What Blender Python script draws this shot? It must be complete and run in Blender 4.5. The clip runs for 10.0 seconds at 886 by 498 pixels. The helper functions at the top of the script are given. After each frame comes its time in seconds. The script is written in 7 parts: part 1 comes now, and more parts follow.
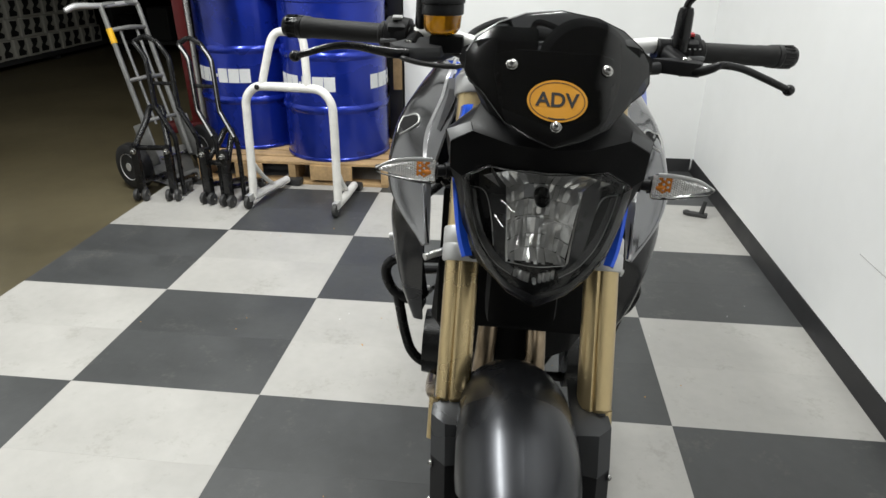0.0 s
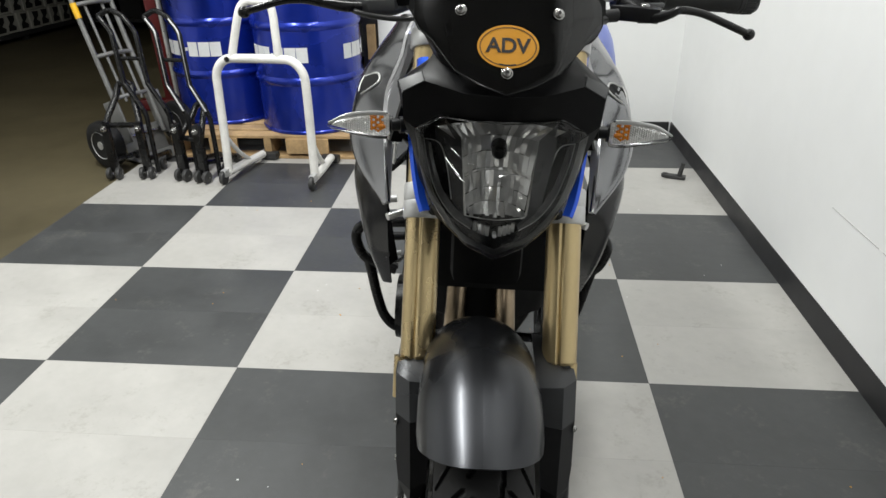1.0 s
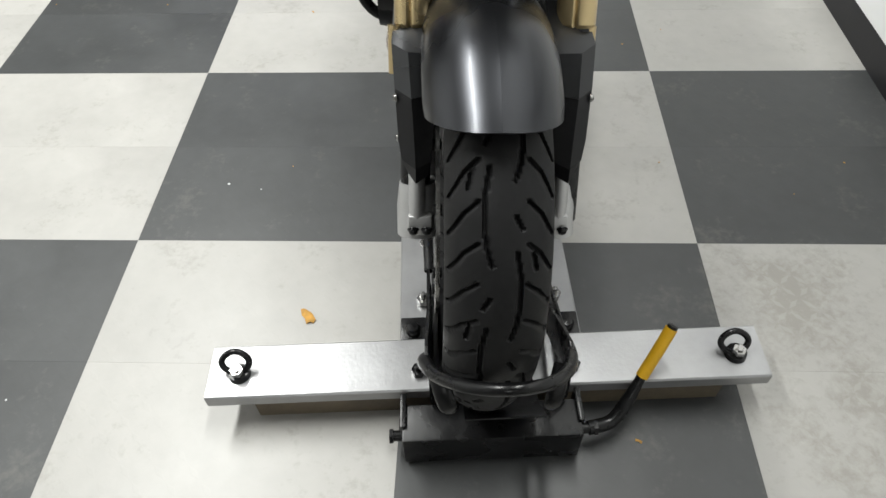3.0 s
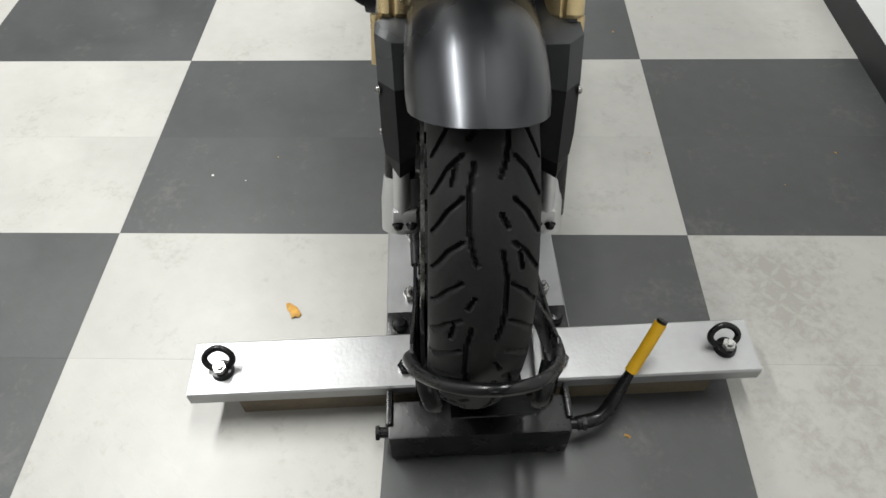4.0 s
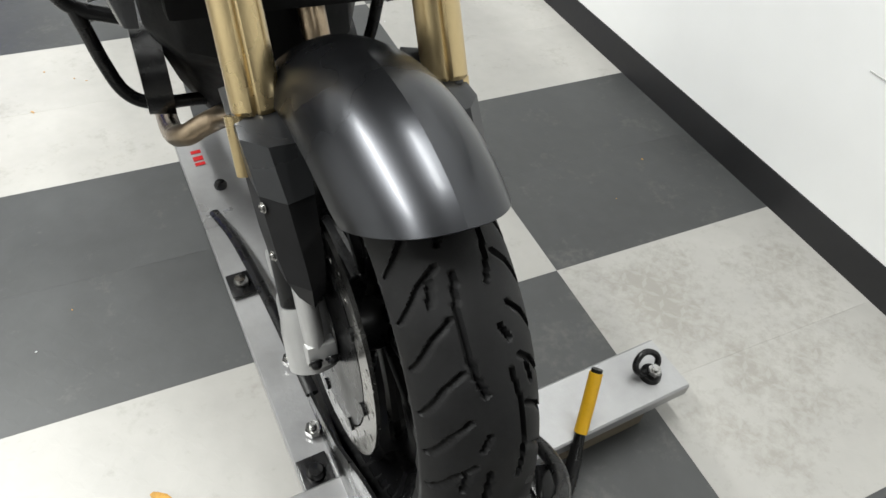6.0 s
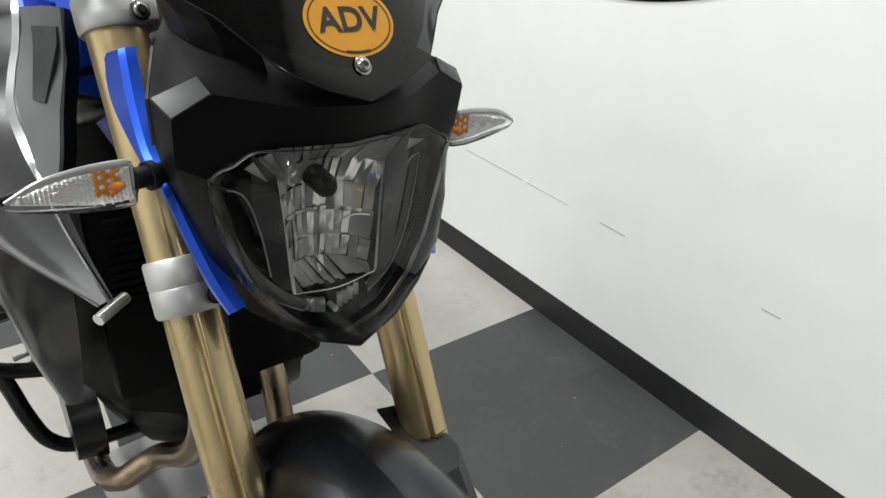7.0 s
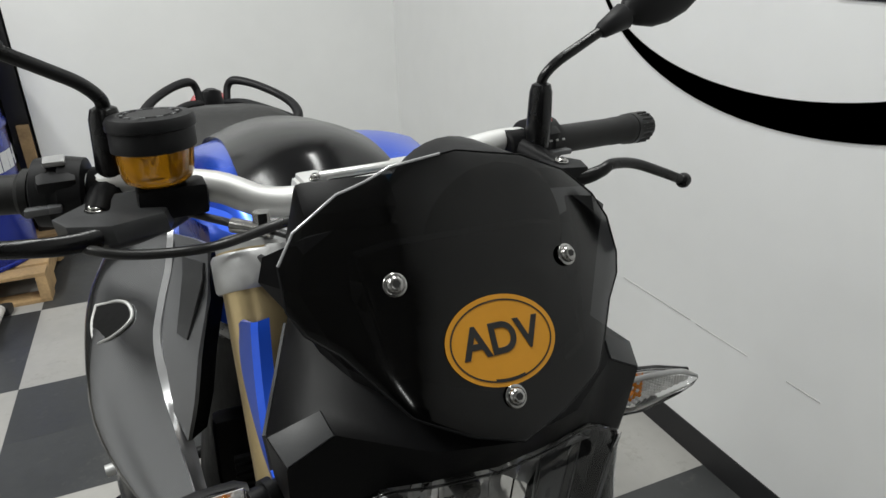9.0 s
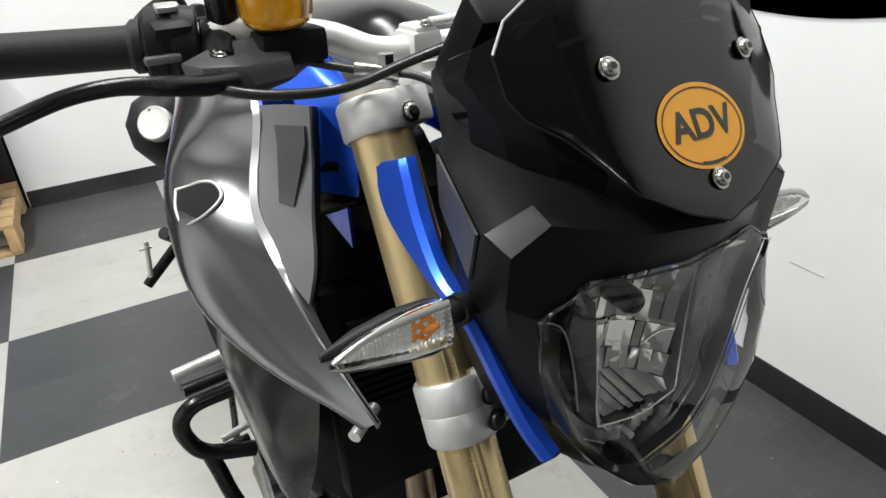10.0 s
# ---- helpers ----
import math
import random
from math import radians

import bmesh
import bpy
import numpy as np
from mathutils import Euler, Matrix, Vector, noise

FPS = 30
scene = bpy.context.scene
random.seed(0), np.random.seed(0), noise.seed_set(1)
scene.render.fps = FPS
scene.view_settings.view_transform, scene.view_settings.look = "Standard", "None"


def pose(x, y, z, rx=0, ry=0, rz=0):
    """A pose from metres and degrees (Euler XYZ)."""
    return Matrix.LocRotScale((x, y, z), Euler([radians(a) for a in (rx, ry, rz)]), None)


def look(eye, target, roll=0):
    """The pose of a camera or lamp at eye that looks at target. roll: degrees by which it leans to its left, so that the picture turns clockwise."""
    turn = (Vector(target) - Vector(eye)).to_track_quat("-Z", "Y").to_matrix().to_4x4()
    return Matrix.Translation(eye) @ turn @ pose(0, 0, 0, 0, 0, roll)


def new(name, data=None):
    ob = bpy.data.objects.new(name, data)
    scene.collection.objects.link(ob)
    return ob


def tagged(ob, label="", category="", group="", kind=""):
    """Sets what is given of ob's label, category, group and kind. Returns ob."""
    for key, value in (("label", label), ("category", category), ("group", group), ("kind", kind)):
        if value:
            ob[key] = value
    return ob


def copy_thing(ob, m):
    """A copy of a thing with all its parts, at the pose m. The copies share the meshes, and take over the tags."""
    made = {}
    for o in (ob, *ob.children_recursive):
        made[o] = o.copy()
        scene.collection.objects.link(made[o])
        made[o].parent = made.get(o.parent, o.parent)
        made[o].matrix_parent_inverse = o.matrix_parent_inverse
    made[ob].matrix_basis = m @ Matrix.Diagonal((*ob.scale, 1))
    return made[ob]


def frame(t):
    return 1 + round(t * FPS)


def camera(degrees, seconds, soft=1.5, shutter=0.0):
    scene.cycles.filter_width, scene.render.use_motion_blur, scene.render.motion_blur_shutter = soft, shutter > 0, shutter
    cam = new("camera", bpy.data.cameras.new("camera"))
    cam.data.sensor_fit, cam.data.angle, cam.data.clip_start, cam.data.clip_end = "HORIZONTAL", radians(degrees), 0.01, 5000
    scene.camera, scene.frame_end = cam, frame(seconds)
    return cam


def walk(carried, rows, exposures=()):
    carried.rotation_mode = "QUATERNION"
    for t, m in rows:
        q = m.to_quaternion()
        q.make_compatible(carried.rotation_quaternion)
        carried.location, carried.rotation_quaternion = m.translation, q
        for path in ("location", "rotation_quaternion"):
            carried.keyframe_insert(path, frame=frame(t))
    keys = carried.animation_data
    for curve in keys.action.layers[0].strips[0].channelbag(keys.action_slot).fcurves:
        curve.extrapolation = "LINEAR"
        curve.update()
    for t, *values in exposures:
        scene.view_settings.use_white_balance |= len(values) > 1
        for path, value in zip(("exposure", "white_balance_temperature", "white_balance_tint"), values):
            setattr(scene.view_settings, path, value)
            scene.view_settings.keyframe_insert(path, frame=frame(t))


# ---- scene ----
cam = camera(67.8, 10.0)
EXPOSURES = ((0.0, 0.04), (2.5, 0.22), (5.0, 0.28), (6.3, 0.55), (6.9, 0.32), (7.6, -0.24), (8.5, -0.57), (9.4, -0.20), (10.0, 0.27))
PATH = [
    (0, (0.122, -1.565, 1.241), (-0.078, 0.242, 0.407), 0.3),
    (0.5, (0.153, -1.571, 1.235), (0.015, 0.257, 0.434), -1.3),
    (1, (0.163, -1.561, 1.21), (0.002, 0.217, 0.308), -1.0),
    (1.5, (0.154, -1.538, 1.195), (0.022, 0.134, 0.105), -1.8),
    (2, (0.145, -1.534, 1.16), (0.027, -0.026, -0.148), -2.5),
    (2.5, (0.137, -1.524, 1.134), (0.024, -0.159, -0.323), -3.3),
    (2.7, (0.128, -1.526, 1.118), (0.039, -0.216, -0.391), -2.9),
    (3.8, (0.116, -1.514, 1.089), (0.044, -0.284, -0.486), -1.5),
    (4, (0.129, -1.503, 1.093), (0.076, -0.273, -0.483), -1.7),
    (4.5, (0.102, -1.506, 1.059), (0.082, -0.247, -0.495), -4.6),
    (5, (0.056, -1.48, 1.019), (0.215, -0.176, -0.489), 2.5),
    (5.2, (0.043, -1.444, 1.0), (0.231, -0.164, -0.525), 2.2),
    (6.3, (-0.061, -1.303, 1.039), (0.768, -0.082, -0.311), 7.1),
    (6.5, (-0.076, -1.293, 1.072), (0.868, -0.029, -0.158), 7.7),
    (6.7, (-0.072, -1.273, 1.111), (0.952, 0.04, 0.003), 7.1),
    (6.9, (-0.059, -1.203, 1.148), (0.969, 0.163, 0.11), 4.3),
    (7, (-0.067, -1.183, 1.166), (0.976, 0.206, 0.173), 3.2),
    (7.2, (-0.048, -1.146, 1.201), (0.941, 0.334, 0.289), 2.6),
    (7.5, (-0.019, -1.096, 1.258), (0.923, 0.494, 0.493), 0.2),
    (8, (-0.004, -1.066, 1.3), (0.836, 0.609, 0.6), -0.7),
    (8.5, (0.002, -1.051, 1.29), (0.781, 0.64, 0.561), -0.1),
    (9, (0.011, -1.038, 1.276), (0.709, 0.658, 0.478), -1.6),
    (9.5, (0.009, -1.04, 1.241), (0.611, 0.646, 0.348), -6.0),
    (9.8, (-0.066, -1.024, 1.207), (0.58, 0.603, 0.24), -5.6),
    (10, (-0.148, -1.006, 1.201), (0.65, 0.563, 0.25), -3.5),
]
walk(cam, [(t, look(eye, target, roll)) for t, eye, target, roll in PATH], EXPOSURES)

# ---- world and lamps ----
world = bpy.data.worlds.new("world")
scene.world = world
world.use_nodes = True
world.node_tree.nodes["Background"].inputs[0].default_value = (0.9, 0.95, 1.0, 1)
world.node_tree.nodes["Background"].inputs[1].default_value = 0.02

ROOM_TOP = 3.3


def strip_lamp(x, y, length, width, power, lean=0.0, tint=(0.985, 1.0, 0.97)):
    """A tube lamp under the ceiling, leaned towards the white wall where lean is below 0."""
    data = bpy.data.lights.new("tube_lamp", "AREA")
    data.shape, data.size, data.size_y = "RECTANGLE", width, length
    data.energy, data.color = power, tint
    ob = new("tube_lamp", data)
    ob.matrix_world = pose(x, y, ROOM_TOP - 0.12 - 0.3 * width * (lean < 0), 0, lean, 0)
    return ob


# the third is an unseen fill lamp, added to brighten the motorcycle's front
LAMPS = [(-1.50, 0.10, 2.6, 0.18, 130), (0.42, -0.05, 1.9, 0.18, 52), (-0.6, -5.6, 2.0, 0.18, 24)]
for row in LAMPS:
    strip_lamp(*row)

# ---- materials ----


def mat(name, base, rough=0.5, metal=0.0, var=0.12, scale=6.0, bump=0.0, bscale=60.0, coat=0.0, spec=0.5, rvar=0.1, by_object=False, emit=None):
    m = bpy.data.materials.new(name)
    m.use_nodes = True
    nt = m.node_tree
    b = nt.nodes["Principled BSDF"]
    co = nt.nodes.new("ShaderNodeTexCoord")
    n1 = nt.nodes.new("ShaderNodeTexNoise")
    n1.inputs["Scale"].default_value, n1.inputs["Detail"].default_value = scale, 5
    n2 = nt.nodes.new("ShaderNodeTexNoise")
    n2.inputs["Scale"].default_value, n2.inputs["Detail"].default_value = scale * 9, 3
    add = nt.nodes.new("ShaderNodeMath")
    add.operation = "MULTIPLY_ADD"
    add.inputs[1].default_value = 0.35
    ramp = nt.nodes.new("ShaderNodeValToRGB")
    lo = tuple(max(0, c * (1 - var)) for c in base) + (1,)
    hi = tuple(min(1, c * (1 + var)) for c in base) + (1,)
    ramp.color_ramp.elements[0].position, ramp.color_ramp.elements[0].color = 0.42, lo
    ramp.color_ramp.elements[1].position, ramp.color_ramp.elements[1].color = 0.92, hi
    for n in (n1, n2):
        nt.links.new(co.outputs["Object"], n.inputs["Vector"])
    nt.links.new(n2.outputs["Fac"], add.inputs[0])
    nt.links.new(n1.outputs["Fac"], add.inputs[2])
    nt.links.new(add.outputs[0], ramp.inputs[0])
    colour = ramp.outputs[0]
    if by_object:
        info = nt.nodes.new("ShaderNodeObjectInfo")
        hsv = nt.nodes.new("ShaderNodeHueSaturation")
        rng = nt.nodes.new("ShaderNodeMapRange")
        rng.inputs[3].default_value, rng.inputs[4].default_value = 1 - by_object, 1 + by_object
        nt.links.new(info.outputs["Random"], rng.inputs[0])
        nt.links.new(rng.outputs[0], hsv.inputs["Value"])
        nt.links.new(colour, hsv.inputs["Color"])
        colour = hsv.outputs[0]
    nt.links.new(colour, b.inputs["Base Color"])
    rr = nt.nodes.new("ShaderNodeMapRange")
    rr.inputs[1].default_value, rr.inputs[2].default_value = 0.3, 0.7
    rr.inputs[3].default_value, rr.inputs[4].default_value = max(0.02, rough - rvar), min(1, rough + rvar)
    nt.links.new(n1.outputs["Fac"], rr.inputs[0])
    nt.links.new(rr.outputs[0], b.inputs["Roughness"])
    b.inputs["Metallic"].default_value = metal
    b.inputs["Coat Weight"].default_value = coat
    b.inputs["Coat Roughness"].default_value = 0.12
    b.inputs["Specular IOR Level"].default_value = spec
    if bump:
        n3 = nt.nodes.new("ShaderNodeTexNoise")
        n3.inputs["Scale"].default_value, n3.inputs["Detail"].default_value = bscale, 4
        nt.links.new(co.outputs["Object"], n3.inputs["Vector"])
        bp = nt.nodes.new("ShaderNodeBump")
        bp.inputs["Strength"].default_value, bp.inputs["Distance"].default_value = bump, 0.002
        nt.links.new(n3.outputs["Fac"], bp.inputs["Height"])
        nt.links.new(bp.outputs[0], b.inputs["Normal"])
    return m


def clear_plastic(name, tint=(1, 1, 1), gloss=1.45, rough=0.03):
    """Thin clear plastic: see-through, with a Fresnel gloss."""
    m = bpy.data.materials.new(name)
    m.use_nodes = True
    nt = m.node_tree
    nt.nodes.clear()
    out = nt.nodes.new("ShaderNodeOutputMaterial")
    mix = nt.nodes.new("ShaderNodeMixShader")
    tr = nt.nodes.new("ShaderNodeBsdfTransparent")
    gl = nt.nodes.new("ShaderNodeBsdfGlossy")
    fr = nt.nodes.new("ShaderNodeFresnel")
    tr.inputs[0].default_value = (*tint, 1)
    gl.inputs["Roughness"].default_value = rough
    fr.inputs[0].default_value = gloss
    nt.links.new(fr.outputs[0], mix.inputs[0])
    nt.links.new(tr.outputs[0], mix.inputs[1])
    nt.links.new(gl.outputs[0], mix.inputs[2])
    nt.links.new(mix.outputs[0], out.inputs[0])
    return m


def stud_mask(nt, place, size):
    """1 on the short slanted studs of a diamond-plate pattern, turned one way and the other in a checker."""
    def calc(op, a, b=None):
        n = nt.nodes.new("ShaderNodeMath")
        n.operation = op
        for k, v in enumerate((a, b)):
            if v is None:
                continue
            if isinstance(v, (int, float)):
                n.inputs[k].default_value = v
            else:
                nt.links.new(v, n.inputs[k])
        return n.outputs[0]

    sep = nt.nodes.new("ShaderNodeSeparateXYZ")
    nt.links.new(place, sep.inputs[0])
    x, y = calc("MULTIPLY", sep.outputs[0], 1 / size), calc("MULTIPLY", sep.outputs[1], 1 / size)
    side = calc("MULTIPLY_ADD", calc("FLOORED_MODULO", calc("ADD", calc("FLOOR", x), calc("FLOOR", y)), 2.0), 2.0)
    side.node.inputs[2].default_value = -1.0
    u, v = calc("SUBTRACT", calc("FRACT", x), 0.5), calc("SUBTRACT", calc("FRACT", y), 0.5)
    w = calc("MULTIPLY", v, side)
    along, across = calc("ABSOLUTE", calc("ADD", u, w)), calc("ABSOLUTE", calc("SUBTRACT", u, w))
    far = calc("ADD", calc("MULTIPLY", along, 0.35), across)
    edge = nt.nodes.new("ShaderNodeMapRange")
    edge.inputs[1].default_value, edge.inputs[2].default_value = 0.20, 0.30
    edge.inputs[3].default_value, edge.inputs[4].default_value = 1.0, 0.0
    nt.links.new(far, edge.inputs[0])
    return edge.outputs[0]


def floor_mat(name, base, dirt, rough, amount, var=0.10):
    """Vinyl tile with scuffs and ground-in dirt, in world space."""
    m = mat(name, base, rough, 0, var, 3.0, 0.05, 90, 0, 0.5, 0.10, by_object=0.015)
    nt = m.node_tree
    b = nt.nodes["Principled BSDF"]
    src = b.inputs["Base Color"].links[0].from_socket
    geo = nt.nodes.new("ShaderNodeNewGeometry")
    n = nt.nodes.new("ShaderNodeTexNoise")
    n.inputs["Scale"].default_value, n.inputs["Detail"].default_value, n.inputs["Roughness"].default_value = 5.0, 8, 0.72
    nt.links.new(geo.outputs["Position"], n.inputs["Vector"])
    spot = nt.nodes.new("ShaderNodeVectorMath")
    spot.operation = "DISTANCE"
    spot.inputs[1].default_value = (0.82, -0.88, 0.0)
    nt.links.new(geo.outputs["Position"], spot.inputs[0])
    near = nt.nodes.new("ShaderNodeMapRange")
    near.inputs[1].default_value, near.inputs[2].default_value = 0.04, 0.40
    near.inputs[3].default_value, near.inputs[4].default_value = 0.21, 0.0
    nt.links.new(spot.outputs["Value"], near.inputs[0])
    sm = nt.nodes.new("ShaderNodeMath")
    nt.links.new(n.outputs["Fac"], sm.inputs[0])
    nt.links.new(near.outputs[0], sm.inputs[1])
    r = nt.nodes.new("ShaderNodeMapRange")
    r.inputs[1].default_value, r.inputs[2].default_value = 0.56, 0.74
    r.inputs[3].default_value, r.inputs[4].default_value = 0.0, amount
    fine = nt.nodes.new("ShaderNodeTexNoise")
    fine.inputs["Scale"].default_value, fine.inputs["Detail"].default_value, fine.inputs["Roughness"].default_value = 55.0, 6, 0.65
    nt.links.new(geo.outputs["Position"], fine.inputs["Vector"])
    grain = nt.nodes.new("ShaderNodeMath")
    grain.operation = "MULTIPLY_ADD"
    grain.inputs[1].default_value = 0.46
    nt.links.new(fine.outputs["Fac"], grain.inputs[0])
    nt.links.new(sm.outputs[0], grain.inputs[2])
    shift = nt.nodes.new("ShaderNodeMath")
    shift.operation = "SUBTRACT"
    shift.inputs[1].default_value = 0.235
    nt.links.new(grain.outputs[0], shift.inputs[0])
    nt.links.new(shift.outputs[0], r.inputs[0])
    stud = stud_mask(nt, geo.outputs["Position"], 0.030)
    keep = nt.nodes.new("ShaderNodeMath")
    keep.operation = "MULTIPLY_ADD"
    keep.inputs[1].default_value, keep.inputs[2].default_value = -0.50, 1.0
    nt.links.new(stud, keep.inputs[0])
    left = nt.nodes.new("ShaderNodeMath")
    left.operation = "MULTIPLY"
    nt.links.new(r.outputs[0], left.inputs[0])
    nt.links.new(keep.outputs[0], left.inputs[1])
    bump = nt.nodes.new("ShaderNodeBump")
    bump.inputs["Strength"].default_value, bump.inputs["Distance"].default_value = 0.10, 0.0006
    nt.links.new(stud, bump.inputs["Height"])
    nt.links.new(b.inputs["Normal"].links[0].from_socket, bump.inputs["Normal"])
    nt.links.new(bump.outputs[0], b.inputs["Normal"])
    mx = nt.nodes.new("ShaderNodeMix")
    mx.data_type = "RGBA"
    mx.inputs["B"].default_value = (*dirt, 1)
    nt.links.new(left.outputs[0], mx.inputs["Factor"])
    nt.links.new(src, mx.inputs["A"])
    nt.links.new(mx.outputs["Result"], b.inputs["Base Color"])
    return m


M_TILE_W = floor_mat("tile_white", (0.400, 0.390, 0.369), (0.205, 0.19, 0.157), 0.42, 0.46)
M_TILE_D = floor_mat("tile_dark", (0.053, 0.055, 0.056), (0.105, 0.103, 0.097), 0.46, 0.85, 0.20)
M_CONC = mat("brown_concrete", (0.072, 0.059, 0.030), 0.6, 0, 0.25, 1.2, 0.2, 30)
M_WALL = mat("white_wall", (0.81, 0.815, 0.81), 0.55, 0, 0.035, 1.1, 0.06, 120)
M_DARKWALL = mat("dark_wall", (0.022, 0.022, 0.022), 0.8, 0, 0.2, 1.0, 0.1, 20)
M_CEIL = mat("ceiling_paint", (0.40, 0.40, 0.40), 0.8, 0, 0.1, 1.0)
M_BASE = mat("black_vinyl", (0.014, 0.014, 0.015), 0.42, 0, 0.2, 5, 0.08, 40)
M_LOGO = mat("black_film", (0.010, 0.010, 0.014), 0.5, 0, 0.1, 5)
M_SCUFF = mat("scuff", (0.50, 0.50, 0.49), 0.7)
M_BLACK = mat("black_plastic", (0.0055, 0.0055, 0.006), 0.42, 0, 0.2, 12, 0.04, 500, 0, 0.10)
M_BLACK2 = mat("grey_black_plastic", (0.011, 0.011, 0.012), 0.48, 0, 0.2, 10, 0.05, 420, 0, 0.22)
M_GLOSS = clear_plastic("smoked_screen", (0.045, 0.046, 0.048), 1.54, 0.12)
M_EDGE = mat("screen_rim", (0.45, 0.45, 0.46), 0.2, 0.2, 0.1, 20)
M_FROST = clear_plastic("frosted_rim", (0.42, 0.42, 0.42), 1.5, 0.28)
M_METALLIC = mat("granite_paint", (0.045, 0.0465, 0.051), 0.28, 0.9, 0.04, 3, 0.0, 800, 0.1, 0.5, 0.03)
M_WING = mat("satin_grey_plastic", (0.034, 0.035, 0.037), 0.30, 0.6, 0.05, 6, 0.0, 300)
M_BAR = mat("satin_silver_bar", (0.62, 0.62, 0.61), 0.50, 0.45, 0.05, 12, 0.04, 300)
M_BEAM = mat("dark_brown_beam", (0.13, 0.105, 0.072), 0.7, 0.0, 0.3, 14, 0.2, 60)
M_SHROUD = mat("silver_grey_paint", (0.19, 0.192, 0.198), 0.16, 0.92, 0.04, 3, 0.0, 800, 0.15, 0.5, 0.03)
# shroud paint made lighter: the strip catches light at its angle
M_STRIP_LIT = mat("lit_shroud_strip", (0.42, 0.42, 0.43), 0.30, 0.85, 0.04, 3, 0.0, 800, 0.15, 0.5, 0.03)
M_INSERT = mat("grey_insert", (0.038, 0.039, 0.041), 0.5, 0.0, 0.06, 20, 0.05, 600)
M_PERCH = mat("perch_coating", (0.055, 0.056, 0.058), 0.36, 0.2, 0.1, 20, 0.05, 300)
M_PANEL = mat("dark_grey_panel", (0.14, 0.142, 0.147), 0.34, 0.2, 0.06, 6, 0.03, 500)
M_SIDE = mat("gloss_side_panel", (0.020, 0.020, 0.022), 0.26, 0.15, 0.08, 6, 0.02, 400, 0.2, 0.5, 0.04)
M_BLUE = mat("blue_paint", (0.016, 0.095, 0.68), 0.30, 0.62, 0.05, 4, 0, 10, 0.35, 0.5, 0.04)
M_GOLD = mat("gold_anodised", (0.55, 0.43, 0.235), 0.32, 0.85, 0.06, 14, 0.03, 300)
M_ALU = mat("silver_aluminium", (0.66, 0.66, 0.65), 0.33, 0.75, 0.05, 12, 0.04, 300)
M_CAST = mat("cast_silver", (0.54, 0.54, 0.54), 0.40, 0.6, 0.07, 12, 0.1, 400)
M_GREYALU = mat("grey_worn_aluminium", (0.19, 0.19, 0.186), 0.45, 0.4, 0.15, 12, 0.08, 200)
M_DULL = mat("dull_aluminium", (0.40, 0.40, 0.39), 0.45, 0.5, 0.12, 12, 0.08, 200)
M_CHROME = mat("chrome", (0.82, 0.82, 0.82), 0.09, 1.0, 0.03, 20, 0, 10, 0, 0.5, 0.03)
M_STEEL = mat("steel_bolt", (0.36, 0.355, 0.345), 0.24, 1.0, 0.12, 60, 0.05, 300, 0, 0.5, 0.06)
M_RUBBER = mat("tyre_rubber", (0.010, 0.010, 0.0105), 0.58, 0, 0.25, 18, 0.10, 500, 0, 0.25)
M_GRIP = mat("grip_rubber", (0.014, 0.014, 0.014), 0.55, 0, 0.2, 20, 0.1, 600, 0, 0.3)
M_HOSE = mat("black_hose", (0.012, 0.012, 0.012), 0.35, 0, 0.2, 20)
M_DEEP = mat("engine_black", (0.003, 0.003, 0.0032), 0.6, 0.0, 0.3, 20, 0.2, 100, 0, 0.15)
M_PIPE = mat("heat_tinted_pipe", (0.30, 0.235, 0.165), 0.30, 1.0, 0.35, 9)
M_TANK = mat("gloss_black_cover", (0.006, 0.006, 0.0065), 0.20, 0, 0.2, 12, 0.02, 500, 0.0, 0.22, 0.05)
M_SEAT = mat("black_vinyl_seat", (0.020, 0.020, 0.020), 0.52, 0, 0.15, 20, 0.25, 260)
M_RED = mat("red_lens", (0.40, 0.010, 0.012), 0.22, 0, 0.1, 10, 0, 10, 0.2)
M_REDPAINT = mat("red_paint", (0.08, 0.005, 0.006), 0.4, 0, 0.15, 8)
M_REDCLOTH = mat("red_cloth", (0.55, 0.045, 0.020), 0.9, 0, 0.2, 20, 0.4, 150)
M_AMBER = mat("amber_fluid", (0.62, 0.27, 0.008), 0.08, 0, 0.15, 18, 0, 10, 0.6, 0.5, 0.03)
M_AMBER.node_tree.nodes["Principled BSDF"].inputs["Transmission Weight"].default_value = 0.55
M_ORANGE = mat("amber_bulb", (0.85, 0.27, 0.02), 0.2, 0, 0.25, 90, 0, 10, 0.3)
M_STICK = mat("orange_sticker", (0.53, 0.235, 0.010), 0.40, 0, 0.06, 20)
M_INK = mat("black_ink", (0.010, 0.010, 0.010), 0.5)
M_WHITEINK = mat("white_ink", (0.72, 0.73, 0.74), 0.5)
M_LENS = clear_plastic("clear_lens", (0.95, 0.955, 0.96), 1.50, 0.03)
M_SMOKE = clear_plastic("ribbed_clear_lens", (0.93, 0.93, 0.93), 1.45, 0.06)
M_REFL = mat("reflector", (0.95, 0.945, 0.935), 0.08, 0.62, 0.05, 60, 0, 10, 0, 0.6, 0.04)
M_PRISM = mat("prism_reflector", (0.88, 0.88, 0.87), 0.26, 0.25, 0.08, 60, 0, 10, 0, 0.5, 0.06)
M_GUIDE = mat("grey_light_guide", (0.13, 0.13, 0.13), 0.22, 0.0, 0.15, 30, 0.05, 200, 0.3)
M_HOUSING = mat("lamp_housing", (0.018, 0.018, 0.019), 0.25, 0.0, 0.1, 20)
